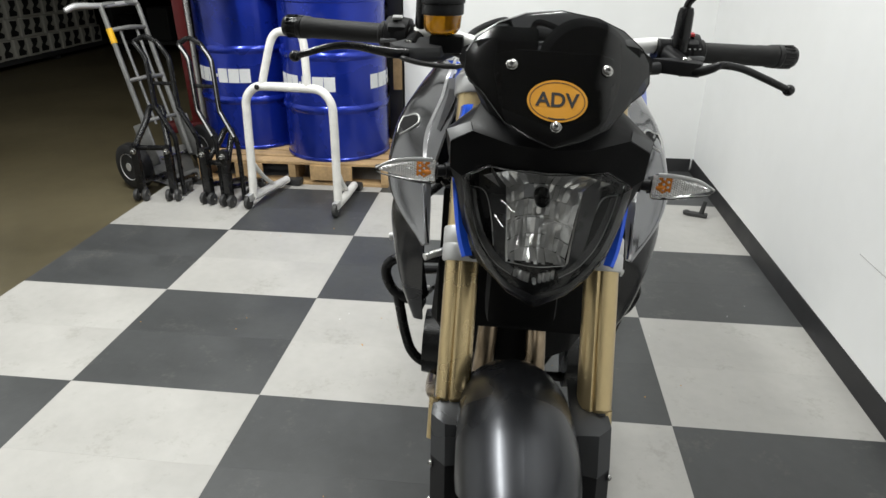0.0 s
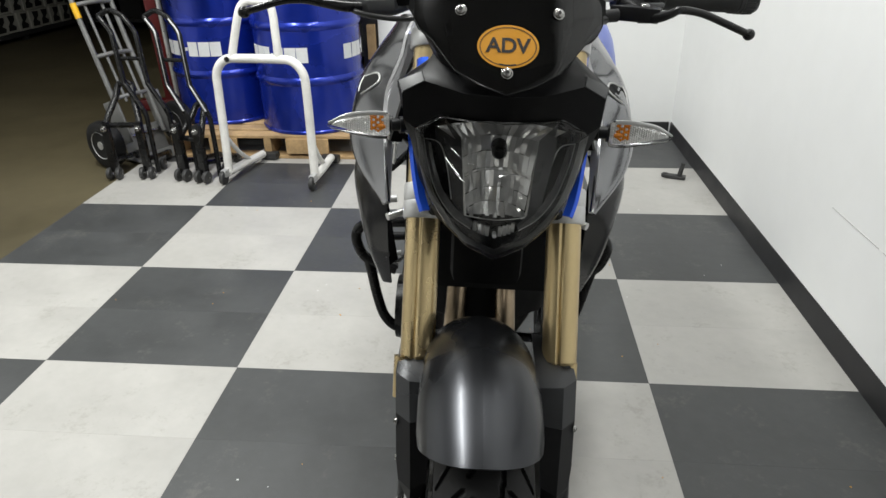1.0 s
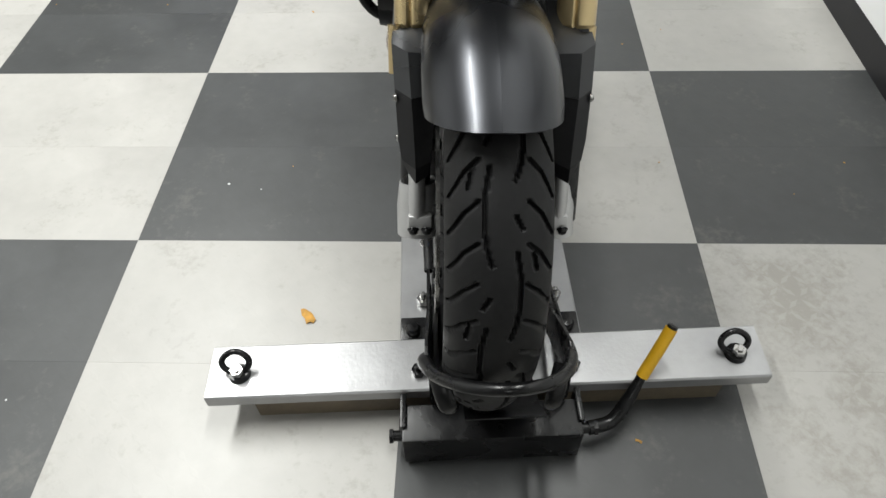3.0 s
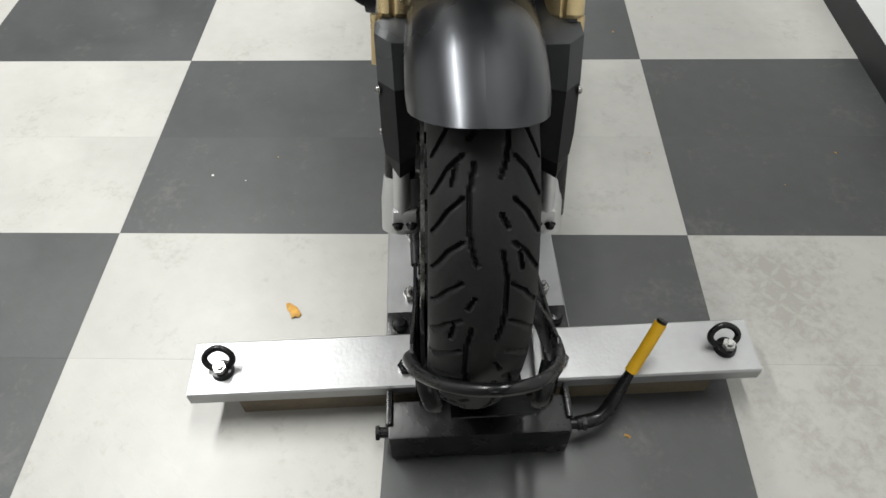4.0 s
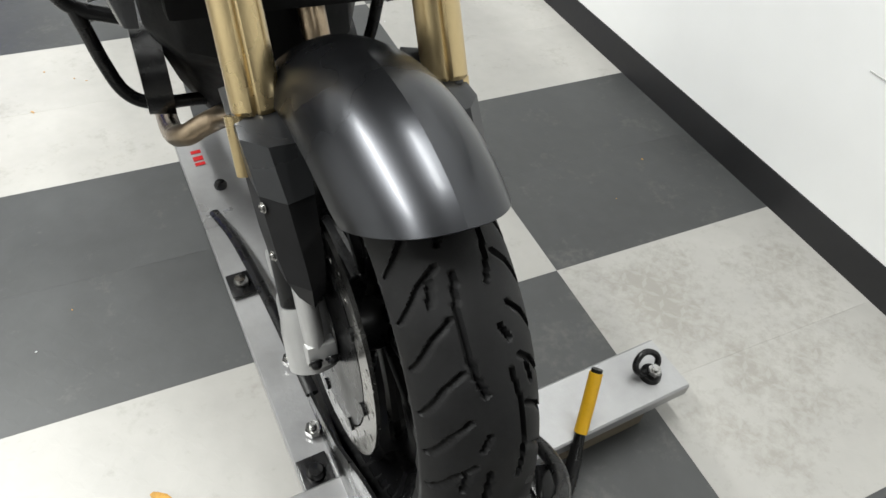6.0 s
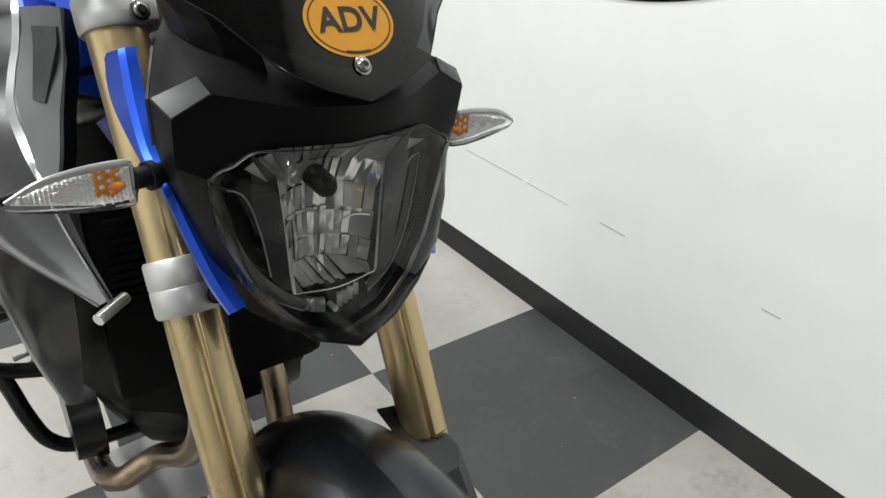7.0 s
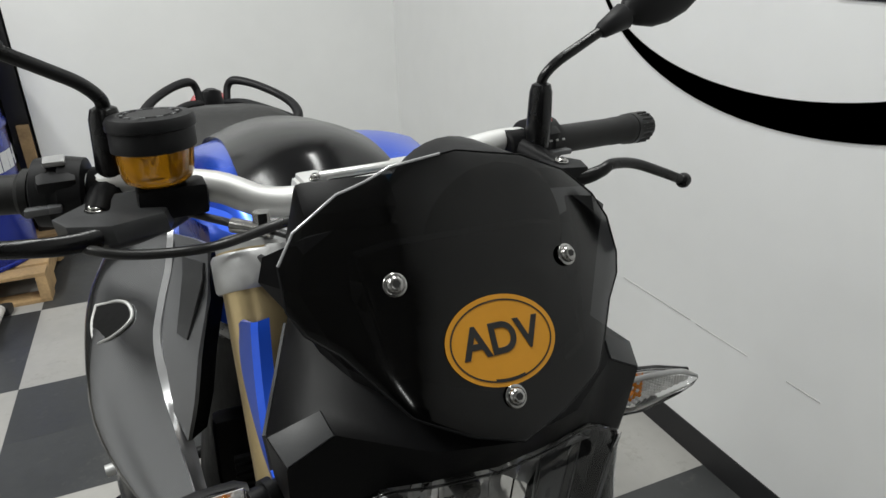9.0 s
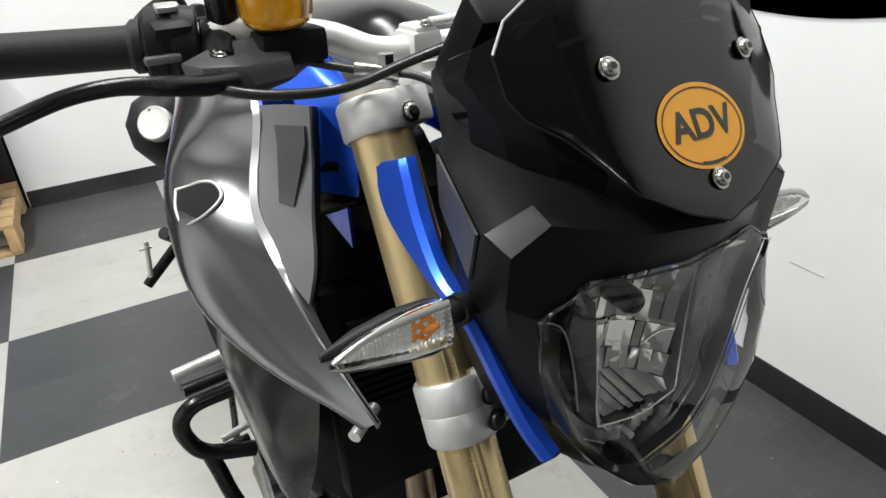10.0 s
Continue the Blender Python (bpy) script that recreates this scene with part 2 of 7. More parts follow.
M_BLADE = mat("grey_blade", (0.050, 0.050, 0.052), 0.28, 0.0, 0.1, 20)
M_DRUM = mat("blue_drum_paint", (0.006, 0.026, 0.32), 0.27, 0.55, 0.15, 4, 0.05, 20, 0.45)
M_WOOD = mat("pallet_wood", (0.42, 0.28, 0.14), 0.75, 0, 0.35, 9, 0.5, 60, by_object=0.15)
M_WHITEPAINT = mat("white_enamel", (0.72, 0.71, 0.68), 0.38, 0, 0.12, 14, 0.1, 80)
M_BLKPAINT = mat("black_enamel", (0.006, 0.006, 0.0065), 0.28, 0, 0.2, 18, 0.1, 120, 0, 0.35)
M_CASTOR = mat("castor", (0.030, 0.030, 0.030), 0.5, 0, 0.2, 20)
M_YELLOW = mat("yellow_grip", (0.72, 0.40, 0.012), 0.45, 0, 0.12, 20, 0.1, 200)
M_ALUBAR = mat("brushed_alu_channel", (0.36, 0.36, 0.365), 0.36, 0.6, 0.10, 7, 0.12, 160)
M_CARTON = mat("white_carton", (0.40, 0.39, 0.34), 0.75, 0, 0.1, 4)
M_LEAF = mat("dry_leaf", (0.50, 0.27, 0.06), 0.8, 0, 0.4, 60)
M_BLUETAG = mat("blue_tag", (0.03, 0.20, 0.42), 0.5)

# ---- mesh helpers ----


def part(name, bm, material, parent=None, label="", angle=38, smooth=True):
    """Links a bmesh as one mesh object, under a thing or a part when a parent is given."""
    bmesh.ops.recalc_face_normals(bm, faces=bm.faces)
    me = bpy.data.meshes.new(name)
    bm.to_mesh(me)
    bm.free()
    me.materials.append(material)
    if smooth:
        me.shade_smooth()
        me.set_sharp_from_angle(angle=radians(angle))
    ob = new(name, me)
    ob.parent = parent
    if label:
        ob["label"] = label
    return ob


def thing(name, m, label, category, group=""):
    ob = new(name)
    ob.empty_display_size = 0.05
    ob.matrix_world = m
    return tagged(ob, label, category, group)


def nb():
    return bmesh.new()


def add_box(bm, c, s, rot=None, bev=0.0, seg=2):
    res = bmesh.ops.create_cube(bm, size=1.0)
    vs = res["verts"]
    m = Matrix.Translation(c) @ (rot if rot else Matrix.Identity(4)) @ Matrix.Diagonal((*s, 1))
    bmesh.ops.transform(bm, matrix=m, verts=vs)
    if bev:
        es = list({e for v in vs for e in v.link_edges})
        bmesh.ops.bevel(bm, geom=es, offset=bev, segments=seg, affect="EDGES", profile=0.6)
    return bm


def ring_at(p, d, r, n, up=None):
    d = Vector(d).normalized()
    u = Vector(up) if up else (Vector((0, 0, 1)) if abs(d.z) < 0.95 else Vector((0, 1, 0)))
    a = d.cross(u).normalized()
    b = a.cross(d).normalized()
    rx, ry = r if isinstance(r, tuple) else (r, r)
    return [Vector(p) + a * rx * math.cos(2 * math.pi * k / n) + b * ry * math.sin(2 * math.pi * k / n) for k in range(n)]


def add_loft(bm, rings, closed=True, caps=True):
    """Skins a row of rings that have the same number of points."""
    rows = [[bm.verts.new(p) for p in r] for r in rings]
    n = len(rows[0])
    for a, b in zip(rows, rows[1:]):
        for k in range(n if closed else n - 1):
            f = [a[k], a[(k + 1) % n], b[(k + 1) % n], b[k]]
            bm.faces.new(f)
    if caps and closed:
        bm.faces.new(rows[0])
        bm.faces.new(rows[-1])
    return bm


def add_cyl(bm, p0, p1, r0, r1=None, n=24):
    r1 = r0 if r1 is None else r1
    d = Vector(p1) - Vector(p0)
    return add_loft(bm, [ring_at(p0, d, r0, n), ring_at(p1, d, r1, n)])


def spline(pts, k=6):
    """Catmull-Rom through the points."""
    P = [Vector(p) for p in pts]
    P = [2 * P[0] - P[1]] + P + [2 * P[-1] - P[-2]]
    out = []
    for i in range(1, len(P) - 2):
        a, b, c, d = P[i - 1:i + 3]
        for j in range(k):
            t = j / k
            out.append(0.5 * (2 * b + (c - a) * t + (2 * a - 5 * b + 4 * c - d) * t * t + (3 * b - a - 3 * c + d) * t ** 3))
    return out + [P[-2]]


def add_tube(bm, pts, r, n=14, k=6, up=None):
    """A round bar along a smooth line; r may be a list, one for each given point, of radii or pairs."""
    path = spline(pts, k) if k else [Vector(p) for p in pts]
    if isinstance(r, list):
        R = []
        for a, b in zip(r, r[1:]):
            for j in range(max(k, 1)):
                t = j / max(k, 1)
                R.append((a[0] + (b[0] - a[0]) * t, a[1] + (b[1] - a[1]) * t) if isinstance(a, tuple) else a + (b - a) * t)
        R.append(r[-1])
    else:
        R = [r] * len(path)
    d0 = (path[1] - path[0]).normalized()
    u = Vector(up) if up else (Vector((0, 0, 1)) if abs(d0.z) < 0.9 else Vector((0, 1, 0)))
    rings = []
    for i, p in enumerate(path):
        d = (path[min(i + 1, len(path) - 1)] - path[max(i - 1, 0)]).normalized()
        a = d.cross(u)
        a = a.normalized() if a.length > 1e-5 else Vector((1, 0, 0))
        u = a.cross(d).normalized()
        rx, ry = R[i] if isinstance(R[i], tuple) else (R[i], R[i])
        rings.append([p + a * rx * math.cos(2 * math.pi * q / n) + u * ry * math.sin(2 * math.pi * q / n) for q in range(n)])
    return add_loft(bm, rings)


def add_lathe(bm, prof, origin, axis, n=48, closed_profile=False):
    """Turns (radius, height) pairs round an axis."""
    ax = Vector(axis).normalized()
    rings = [ring_at(Vector(origin) + ax * h, ax, max(r, 1e-4), n) for r, h in prof]
    if closed_profile:
        rings.append(rings[0])
    return add_loft(bm, rings, True, not closed_profile)


def add_prism(bm, pts, vec, bev=0.0):
    """A flat polygon, given as 3D points, pushed along vec."""
    vec = Vector(vec)
    a = [bm.verts.new(Vector(p)) for p in pts]
    b = [bm.verts.new(Vector(p) + vec) for p in pts]
    n = len(a)
    fs = [bm.faces.new(a[::-1]), bm.faces.new(b)]
    fs += [bm.faces.new([a[k], a[(k + 1) % n], b[(k + 1) % n], b[k]]) for k in range(n)]
    if bev:
        bmesh.ops.bevel(bm, geom=list({e for f in fs[:2] for e in f.edges}), offset=bev, segments=2, affect="EDGES", profile=0.6)
    return bm


def add_sheet(bm, rows, thick, vec=None):
    """A quad sheet from rows of points, given a thickness along its normals (or along vec)."""
    nr, nc = len(rows), len(rows[0])
    P = [[Vector(p) for p in r] for r in rows]
    top = [[bm.verts.new(p) for p in r] for r in P]
    low = []
    for i in range(nr):
        line = []
        for j in range(nc):
            du = P[min(i + 1, nr - 1)][j] - P[max(i - 1, 0)][j]
            dv = P[i][min(j + 1, nc - 1)] - P[i][max(j - 1, 0)]
            nrm = Vector(vec) if vec else du.cross(dv).normalized()
            line.append(bm.verts.new(P[i][j] + nrm * thick))
        low.append(line)
    for i in range(nr - 1):
        for j in range(nc - 1):
            bm.faces.new([top[i][j], top[i][j + 1], top[i + 1][j + 1], top[i + 1][j]])
            bm.faces.new([low[i][j], low[i + 1][j], low[i + 1][j + 1], low[i][j + 1]])
    edge = [(i, 0) for i in range(nr)] + [(nr - 1, j) for j in range(1, nc)] + [(i, nc - 1) for i in range(nr - 2, -1, -1)] + [(0, j) for j in range(nc - 2, 0, -1)]
    for (a, b), (c, d) in zip(edge, edge[1:] + edge[:1]):
        bm.faces.new([top[a][b], top[c][d], low[c][d], low[a][b]])
    return bm


def bilerp_rows(lines, nu=10, k=5):
    """Smooth rows through a few drawn cross lines: each line is splined, then the lines are splined across."""
    L = [spline(l, k) for l in lines]
    cols = list(zip(*L))
    C = [spline(c, nu) for c in cols]
    return [list(r) for r in zip(*C)]


def bolt(name, p, d, r, parent, h=0.006, material=None):
    """A button-head bolt with a washer; a black hexagon paints in its shaded socket."""
    bm = nb()
    d = Vector(d).normalized()
    p = Vector(p)
    add_lathe(bm, [(r * 1.32, 0), (r * 1.32, h * 0.16), (r * 1.22, h * 0.24), (r * 1.02, h * 0.25), (r * 1.0, h * 0.5), (r * 0.88, h * 0.78), (r * 0.66, h * 0.96), (r * 0.48, h), (0.0002, h)], p, d, 24)
    done = set(bm.faces)
    add_cyl(bm, p + d * h * 0.5, p + d * (h + 0.0003), r * 0.44, None, 6)
    for f in bm.faces:
        if f not in done:
            f.material_index = 1
    ob = part(name, bm, material or M_STEEL, parent)
    ob.data.materials.append(M_INK)
    return ob


def text_mesh(name, body, size, m, material, parent, depth=0.0006, bold=0.0):
    cu = bpy.data.curves.new(name, "FONT")
    cu.body, cu.size, cu.align_x, cu.align_y, cu.extrude, cu.offset = body, size, "CENTER", "CENTER", depth, bold
    tmp = new(name, cu)
    me = bpy.data.meshes.new_from_object(tmp.evaluated_get(bpy.context.evaluated_depsgraph_get()))
    bpy.data.objects.remove(tmp)
    me.transform(m)
    me.materials.clear()
    me.materials.append(material)
    ob = new(name, me)
    ob.parent = parent
    return ob


# ---- setting ----
S = 0.61
WALL_X, FAR_Y, BOARD = 1.20, 2.44, 0.078


def slab(name, lo, hi, material, label, category):
    bm = nb()
    add_box(bm, [(a + b) / 2 for a, b in zip(lo, hi)], [b - a for a, b in zip(lo, hi)])
    return tagged(part(name, bm, material, smooth=False), label, category, kind="structure")


slab("ground", (-9, -7, -0.20), (1.5, 11, -0.004), M_CONC, "brown sealed concrete floor of the dim hall", "floor")
slab("wall_east", (WALL_X, -7, -0.2), (WALL_X + 0.15, FAR_Y + 0.15, ROOM_TOP), M_WALL, "white painted wall beside the motorcycle", "wall")
slab("wall_north", (-0.56, FAR_Y, -0.2), (WALL_X, FAR_Y + 0.15, ROOM_TOP), M_WALL, "white painted wall behind the motorcycle", "wall")
# unseen wall, added to bounce light from the left and shade the hall
slab("wall_west", (-3.60, -7, -0.2), (-3.45, 2.1, ROOM_TOP), M_WALL, "unseen white side wall added to bounce light onto the motorcycle", "wall")
# header out of view, added only to block the lamps from the hall
slab("wall_header", (-3.60, FAR_Y, 2.15), (-0.56, FAR_Y + 0.15, ROOM_TOP), M_WALL, "unseen white header wall added to keep lamp light off the hall", "wall")
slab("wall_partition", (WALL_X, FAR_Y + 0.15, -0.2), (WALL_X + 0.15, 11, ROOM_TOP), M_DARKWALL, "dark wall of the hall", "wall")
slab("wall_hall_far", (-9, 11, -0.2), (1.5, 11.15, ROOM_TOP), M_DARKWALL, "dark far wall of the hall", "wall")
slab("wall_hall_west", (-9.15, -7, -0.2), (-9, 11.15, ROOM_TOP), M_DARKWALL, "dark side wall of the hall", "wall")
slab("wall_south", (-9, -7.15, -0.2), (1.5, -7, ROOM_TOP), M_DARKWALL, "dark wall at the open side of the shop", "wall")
slab("ceiling", (-9.15, -7.15, ROOM_TOP), (1.5, 11.15, ROOM_TOP + 0.1), M_CEIL, "grey ceiling of the workshop", "ceiling")


def cove(name, length, m, label):
    """A rubber cove base: thin top lip, slightly flared toe."""
    prof = [(0, 0), (0.013, 0), (0.012, 0.006), (0.006, 0.02), (0.0045, BOARD - 0.006), (0.002, BOARD), (0, BOARD)]
    bm = nb()
    add_prism(bm, [(p[0], 0, p[1]) for p in prof], (0, length, 0))
    ob = part(name, bm, M_BASE)
    ob.matrix_world = m
    return tagged(ob, label, "baseboard", kind="structure")


cove("baseboard", FAR_Y + 7, pose(WALL_X, FAR_Y, 0, 0, 0, 180), "black rubber cove base along the white wall")
cove("baseboard", WALL_X + 0.54, pose(-0.555, FAR_Y, 0, 0, 0, -90), "black rubber cove base along the back wall")

# black film emblem on the wall: swoosh and stubby strokes


def wall_sign():
    sign = thing("wall_emblem", pose(WALL_X, 0, 0), "large black vinyl emblem with an oval swoosh on white wall", "wall decal")
    bm = nb()
    out, inn = [], []
    for i in range(49):
        a = radians(-8 + (188 - -8) * i / 48)
        out.append((-0.045 + 0.715 * math.cos(a), 1.350 - 0.420 * math.sin(a)))
        inn.append((0.020 + 0.622 * math.cos(a), 1.300 - 0.304 * math.sin(a)))
    top = [bm.verts.new((-0.003, y, z)) for y, z in out]
    low = [bm.verts.new((-0.003, y, z)) for y, z in inn]
    for k in range(len(top) - 1):
        bm.faces.new([top[k], top[k + 1], low[k + 1], low[k]])
    bmesh.ops.solidify(bm, geom=bm.faces[:], thickness=0.002)
    part("swoosh", bm, M_LOGO, sign, smooth=False)

    def stroke(pts):
        b2 = nb()
        add_prism(b2, [(-0.003, y * 0.985, z - 0.025) for y, z in pts], (0.0025, 0, 0))
        part("stroke", b2, M_LOGO, sign, smooth=False)

    # two hook-shaped strokes and a slanted L-shaped one
    stroke([(0.578, 1.300), (0.572, 1.244), (0.556, 1.228), (0.526, 1.222), (0.335, 1.226), (0.290, 1.246), (0.262, 1.300), (0.240, 1.38), (0.325, 1.38), (0.345, 1.300), (0.365, 1.279), (0.400, 1.273), (0.515, 1.273), (0.528, 1.282), (0.535, 1.300)])
    stroke([(0.222, 1.300), (0.218, 1.244), (0.203, 1.228), (0.175, 1.221), (-0.022, 1.222), (-0.060, 1.236), (-0.080, 1.258), (-0.101, 1.300), (-0.130, 1.38), (-0.045, 1.38), (-0.020, 1.300), (-0.008, 1.283), (0.010, 1.278), (0.118, 1.278), (0.132, 1.286), (0.138, 1.300)])
    stroke([(-0.121, 1.220), (-0.405, 1.212), (-0.436, 1.230), (-0.462, 1.262), (-0.468, 1.276), (-0.212, 1.278), (-0.237, 1.335), (-0.255, 1.38), (-0.165, 1.38), (-0.142, 1.300)])
    for y0, z0, y1, z1 in ((0.413, 0.385, 0.129, 0.383), (0.107, 0.382, -0.065, 0.383), (-0.180, 0.380, -0.267, 0.382), (-0.649, 0.383, -0.692, 0.385)):
        bm = nb()
        add_box(bm, (-0.0006, (y0 + y1) / 2, (z0 + z1) / 2), (0.0010, abs(y1 - y0) + 0.001, abs(z1 - z0) + 0.0010))
        sc = part("wall_scuff", bm, M_SCUFF, smooth=False)
        sc.matrix_world = pose(WALL_X, 0, 0)
        tagged(sc, "thin grey scratch on the white wall", "scratch", "scratches")


wall_sign()


# ---- motorcycle ----
BIKE = pose(0.130, -0.891, -0.015, -0.6, 2.6, 2.8)
AX_Y, AX_Z, TYRE_R = 0.042, 0.380, 0.300
bike = thing("motorcycle", BIKE, "grey, blue and black naked motorcycle with gold forks", "motorcycle")
BODY = Matrix.Translation((0, 0.42, 0)) @ Matrix.Rotation(radians(-1.4), 4, "Z") @ Matrix.Translation((0, -0.42, 0))


def body_part(name, bm, material, parent=None, label="", angle=38):
    bmesh.ops.transform(bm, matrix=BODY, verts=bm.verts)
    return part(name, bm, material, parent or bike, label, angle)


def make_tyre(width, radius, rim_r, parent, cy, cz, grooves=True, na=1100, nu=96):
    """A tyre with a round crown and cut tread grooves."""
    half = width / 2
    us = np.linspace(-1, 1, nu + 1)
    ang = np.linspace(0, 2 * np.pi, na, endpoint=False)
    # profile along the section: crown then side wall
    prof_x, prof_r = [], []
    for u in us:
        a = abs(u)
        if a < 0.72:
            th = a / 0.72 * radians(74)
            x = half * 1.02 * math.sin(th) / math.sin(radians(74)) * 0.985
            r = radius - 0.058 * (1 - math.cos(th)) / (1 - math.cos(radians(74))) * 0.86
        else:
            q = (a - 0.72) / 0.28
            x = half * (1.0 - 0.30 * q ** 1.6)
            r = radius - 0.050 - (radius - 0.050 - rim_r) * q
        prof_x.append(math.copysign(x, u))
        prof_r.append(r)
    X = np.tile(np.array(prof_x), (na, 1))
    R = np.tile(np.array(prof_r), (na, 1))
    if grooves:
        # ten repeats round the tyre; the right half is the left one mirrored, half a repeat on
        rep = 2 * math.pi * 0.30 / 10
        ss = (ang * 0.30 - 0.184) % rep
        SS, UU = np.meshgrid(ss, np.array(prof_x), indexing="ij")
        depth = np.zeros_like(SS)
        arc = spline([(0.000, -0.0150, 0), (0.033, -0.0203, 0), (0.065, -0.0205, 0), (0.091, -0.0172, 0), (0.109, -0.0120, 0)], 4)
        left = [((p.x, p.y), (q.x, q.y)) for p, q in zip(arc, arc[1:])]
        for k in range(4):
            o = -0.010 + rep / 4 * k
            left += [((o, -0.027), (o + 0.013, -0.042)), ((o + 0.013, -0.042), (o + 0.040, -0.058))]
        left += [((0.002, -0.034), (0.022, -0.038)), ((0.148, -0.013), (0.162, -0.020))]
        segs = left + [((a[0] + rep / 2, -a[1]), (b[0] + rep / 2, -b[1])) for a, b in left]
        for a, b in segs:
            for sh in (-rep, 0, rep):
                ax, ay, bx, by = a[0] + sh, a[1], b[0] + sh, b[1]
                dx, dy = bx - ax, by - ay
                t = np.clip(((SS - ax) * dx + (UU - ay) * dy) / (dx * dx + dy * dy), 0, 1)
                dist = np.hypot(SS - ax - t * dx, UU - ay - t * dy)
                depth = np.maximum(depth, np.clip((0.0027 - dist) / 0.0010, 0, 1))
        R = R - depth * 0.0075
    Y = cy - np.sin(ang)[:, None] * R
    Z = cz + np.cos(ang)[:, None] * R
    co = np.stack([X, Y, Z], -1).reshape(-1, 3)
    n1 = nu + 1
    faces = [(i * n1 + j, i * n1 + j + 1, ((i + 1) % na) * n1 + j + 1, ((i + 1) % na) * n1 + j) for i in range(na) for j in range(nu)]
    me = bpy.data.meshes.new("tyre")
    me.from_pydata(co.tolist(), [], faces)
    me.materials.append(M_RUBBER)
    me.shade_smooth()
    me.set_sharp_from_angle(angle=radians(50))
    ob = new("tyre", me)
    ob.parent = parent
    return ob


def make_wheel(name, cy, cz, width, spokes=10):
    bm = nb()
    w = width / 2
    prof = [(0.222, -w), (0.228, -w), (0.226, -w + 0.012), (0.205, -w + 0.022), (0.205, w - 0.022), (0.226, w - 0.012), (0.228, w), (0.222, w), (0.198, w - 0.020), (0.196, 0), (0.198, -w + 0.020)]
    add_lathe(bm, prof, (0, cy, cz), (1, 0, 0), 64, True)
    add_lathe(bm, [(0.020, -0.05), (0.042, -0.045), (0.048, -0.02), (0.048, 0.02), (0.042, 0.045), (0.020, 0.05)], (0, cy, cz), (1, 0, 0), 32)
    wheel = part(name, bm, M_BLKPAINT, bike, "black ten-spoke cast wheel")
    for k in range(spokes):
        a = 2 * math.pi * k / spokes + 0.2
        bm = nb()
        p = [(0.0, cy - math.sin(a) * r, cz + math.cos(a) * r) for r in (0.035, 0.11, 0.202)]
        add_tube(bm, p, [(0.016, 0.013), (0.012, 0.010), (0.015, 0.013)], 8, 4, up=(1, 0, 0))
        part("spoke", bm, M_BLKPAINT, wheel)
    return wheel


front_wheel = make_wheel("front_wheel", AX_Y, AX_Z, 0.10)
make_tyre(0.126, TYRE_R, 0.222, front_wheel, AX_Y, AX_Z)


def brake_disc(x, cy, cz, r, parent):
    bm = nb()
    add_lathe(bm, [(r, -0.0025), (r, 0.0025), (r - 0.034, 0.0025), (r - 0.034, -0.0025)], (x, cy, cz), (1, 0, 0), 64, True)
    for k in range(36):
        a = 2 * math.pi * k / 36
        q = r - 0.010 - 0.014 * (k % 2)
        add_cyl(bm, (x - 0.003, cy - math.sin(a) * q, cz + math.cos(a) * q), (x + 0.003, cy - math.sin(a) * q, cz + math.cos(a) * q), 0.004, None, 8)
    d = part("brake_disc", bm, M_STEEL, parent, "drilled steel brake disc")
    bm = nb()
    add_lathe(bm, [(r - 0.036, -0.003), (r - 0.036, 0.003), (0.045, 0.003), (0.045, -0.003)], (x, cy, cz), (1, 0, 0), 40, True)
    for k in range(8):
        a = 2 * math.pi * k / 8
        add_cyl(bm, (x - 0.006, cy - math.sin(a) * (r - 0.035), cz + math.cos(a) * (r - 0.035)), (x + 0.006, cy - math.sin(a) * (r - 0.035), cz + math.cos(a) * (r - 0.035)), 0.008, None, 12)
    part("disc_carrier", bm, M_BLKPAINT, parent)
    return d


for sx in (-1, 1):
    brake_disc(sx * 0.068, AX_Y, AX_Z, 0.160, front_wheel)
for o in (front_wheel, *front_wheel.children_recursive):
    o.data.transform(Matrix.Translation((-0.006, 0, 0)))


def fork_y(z):
    """The line of the fork legs, raked back."""
    return 0.267 + 0.54 * (z - 0.837)


FX = 0.1085
STEER_X = 0.004


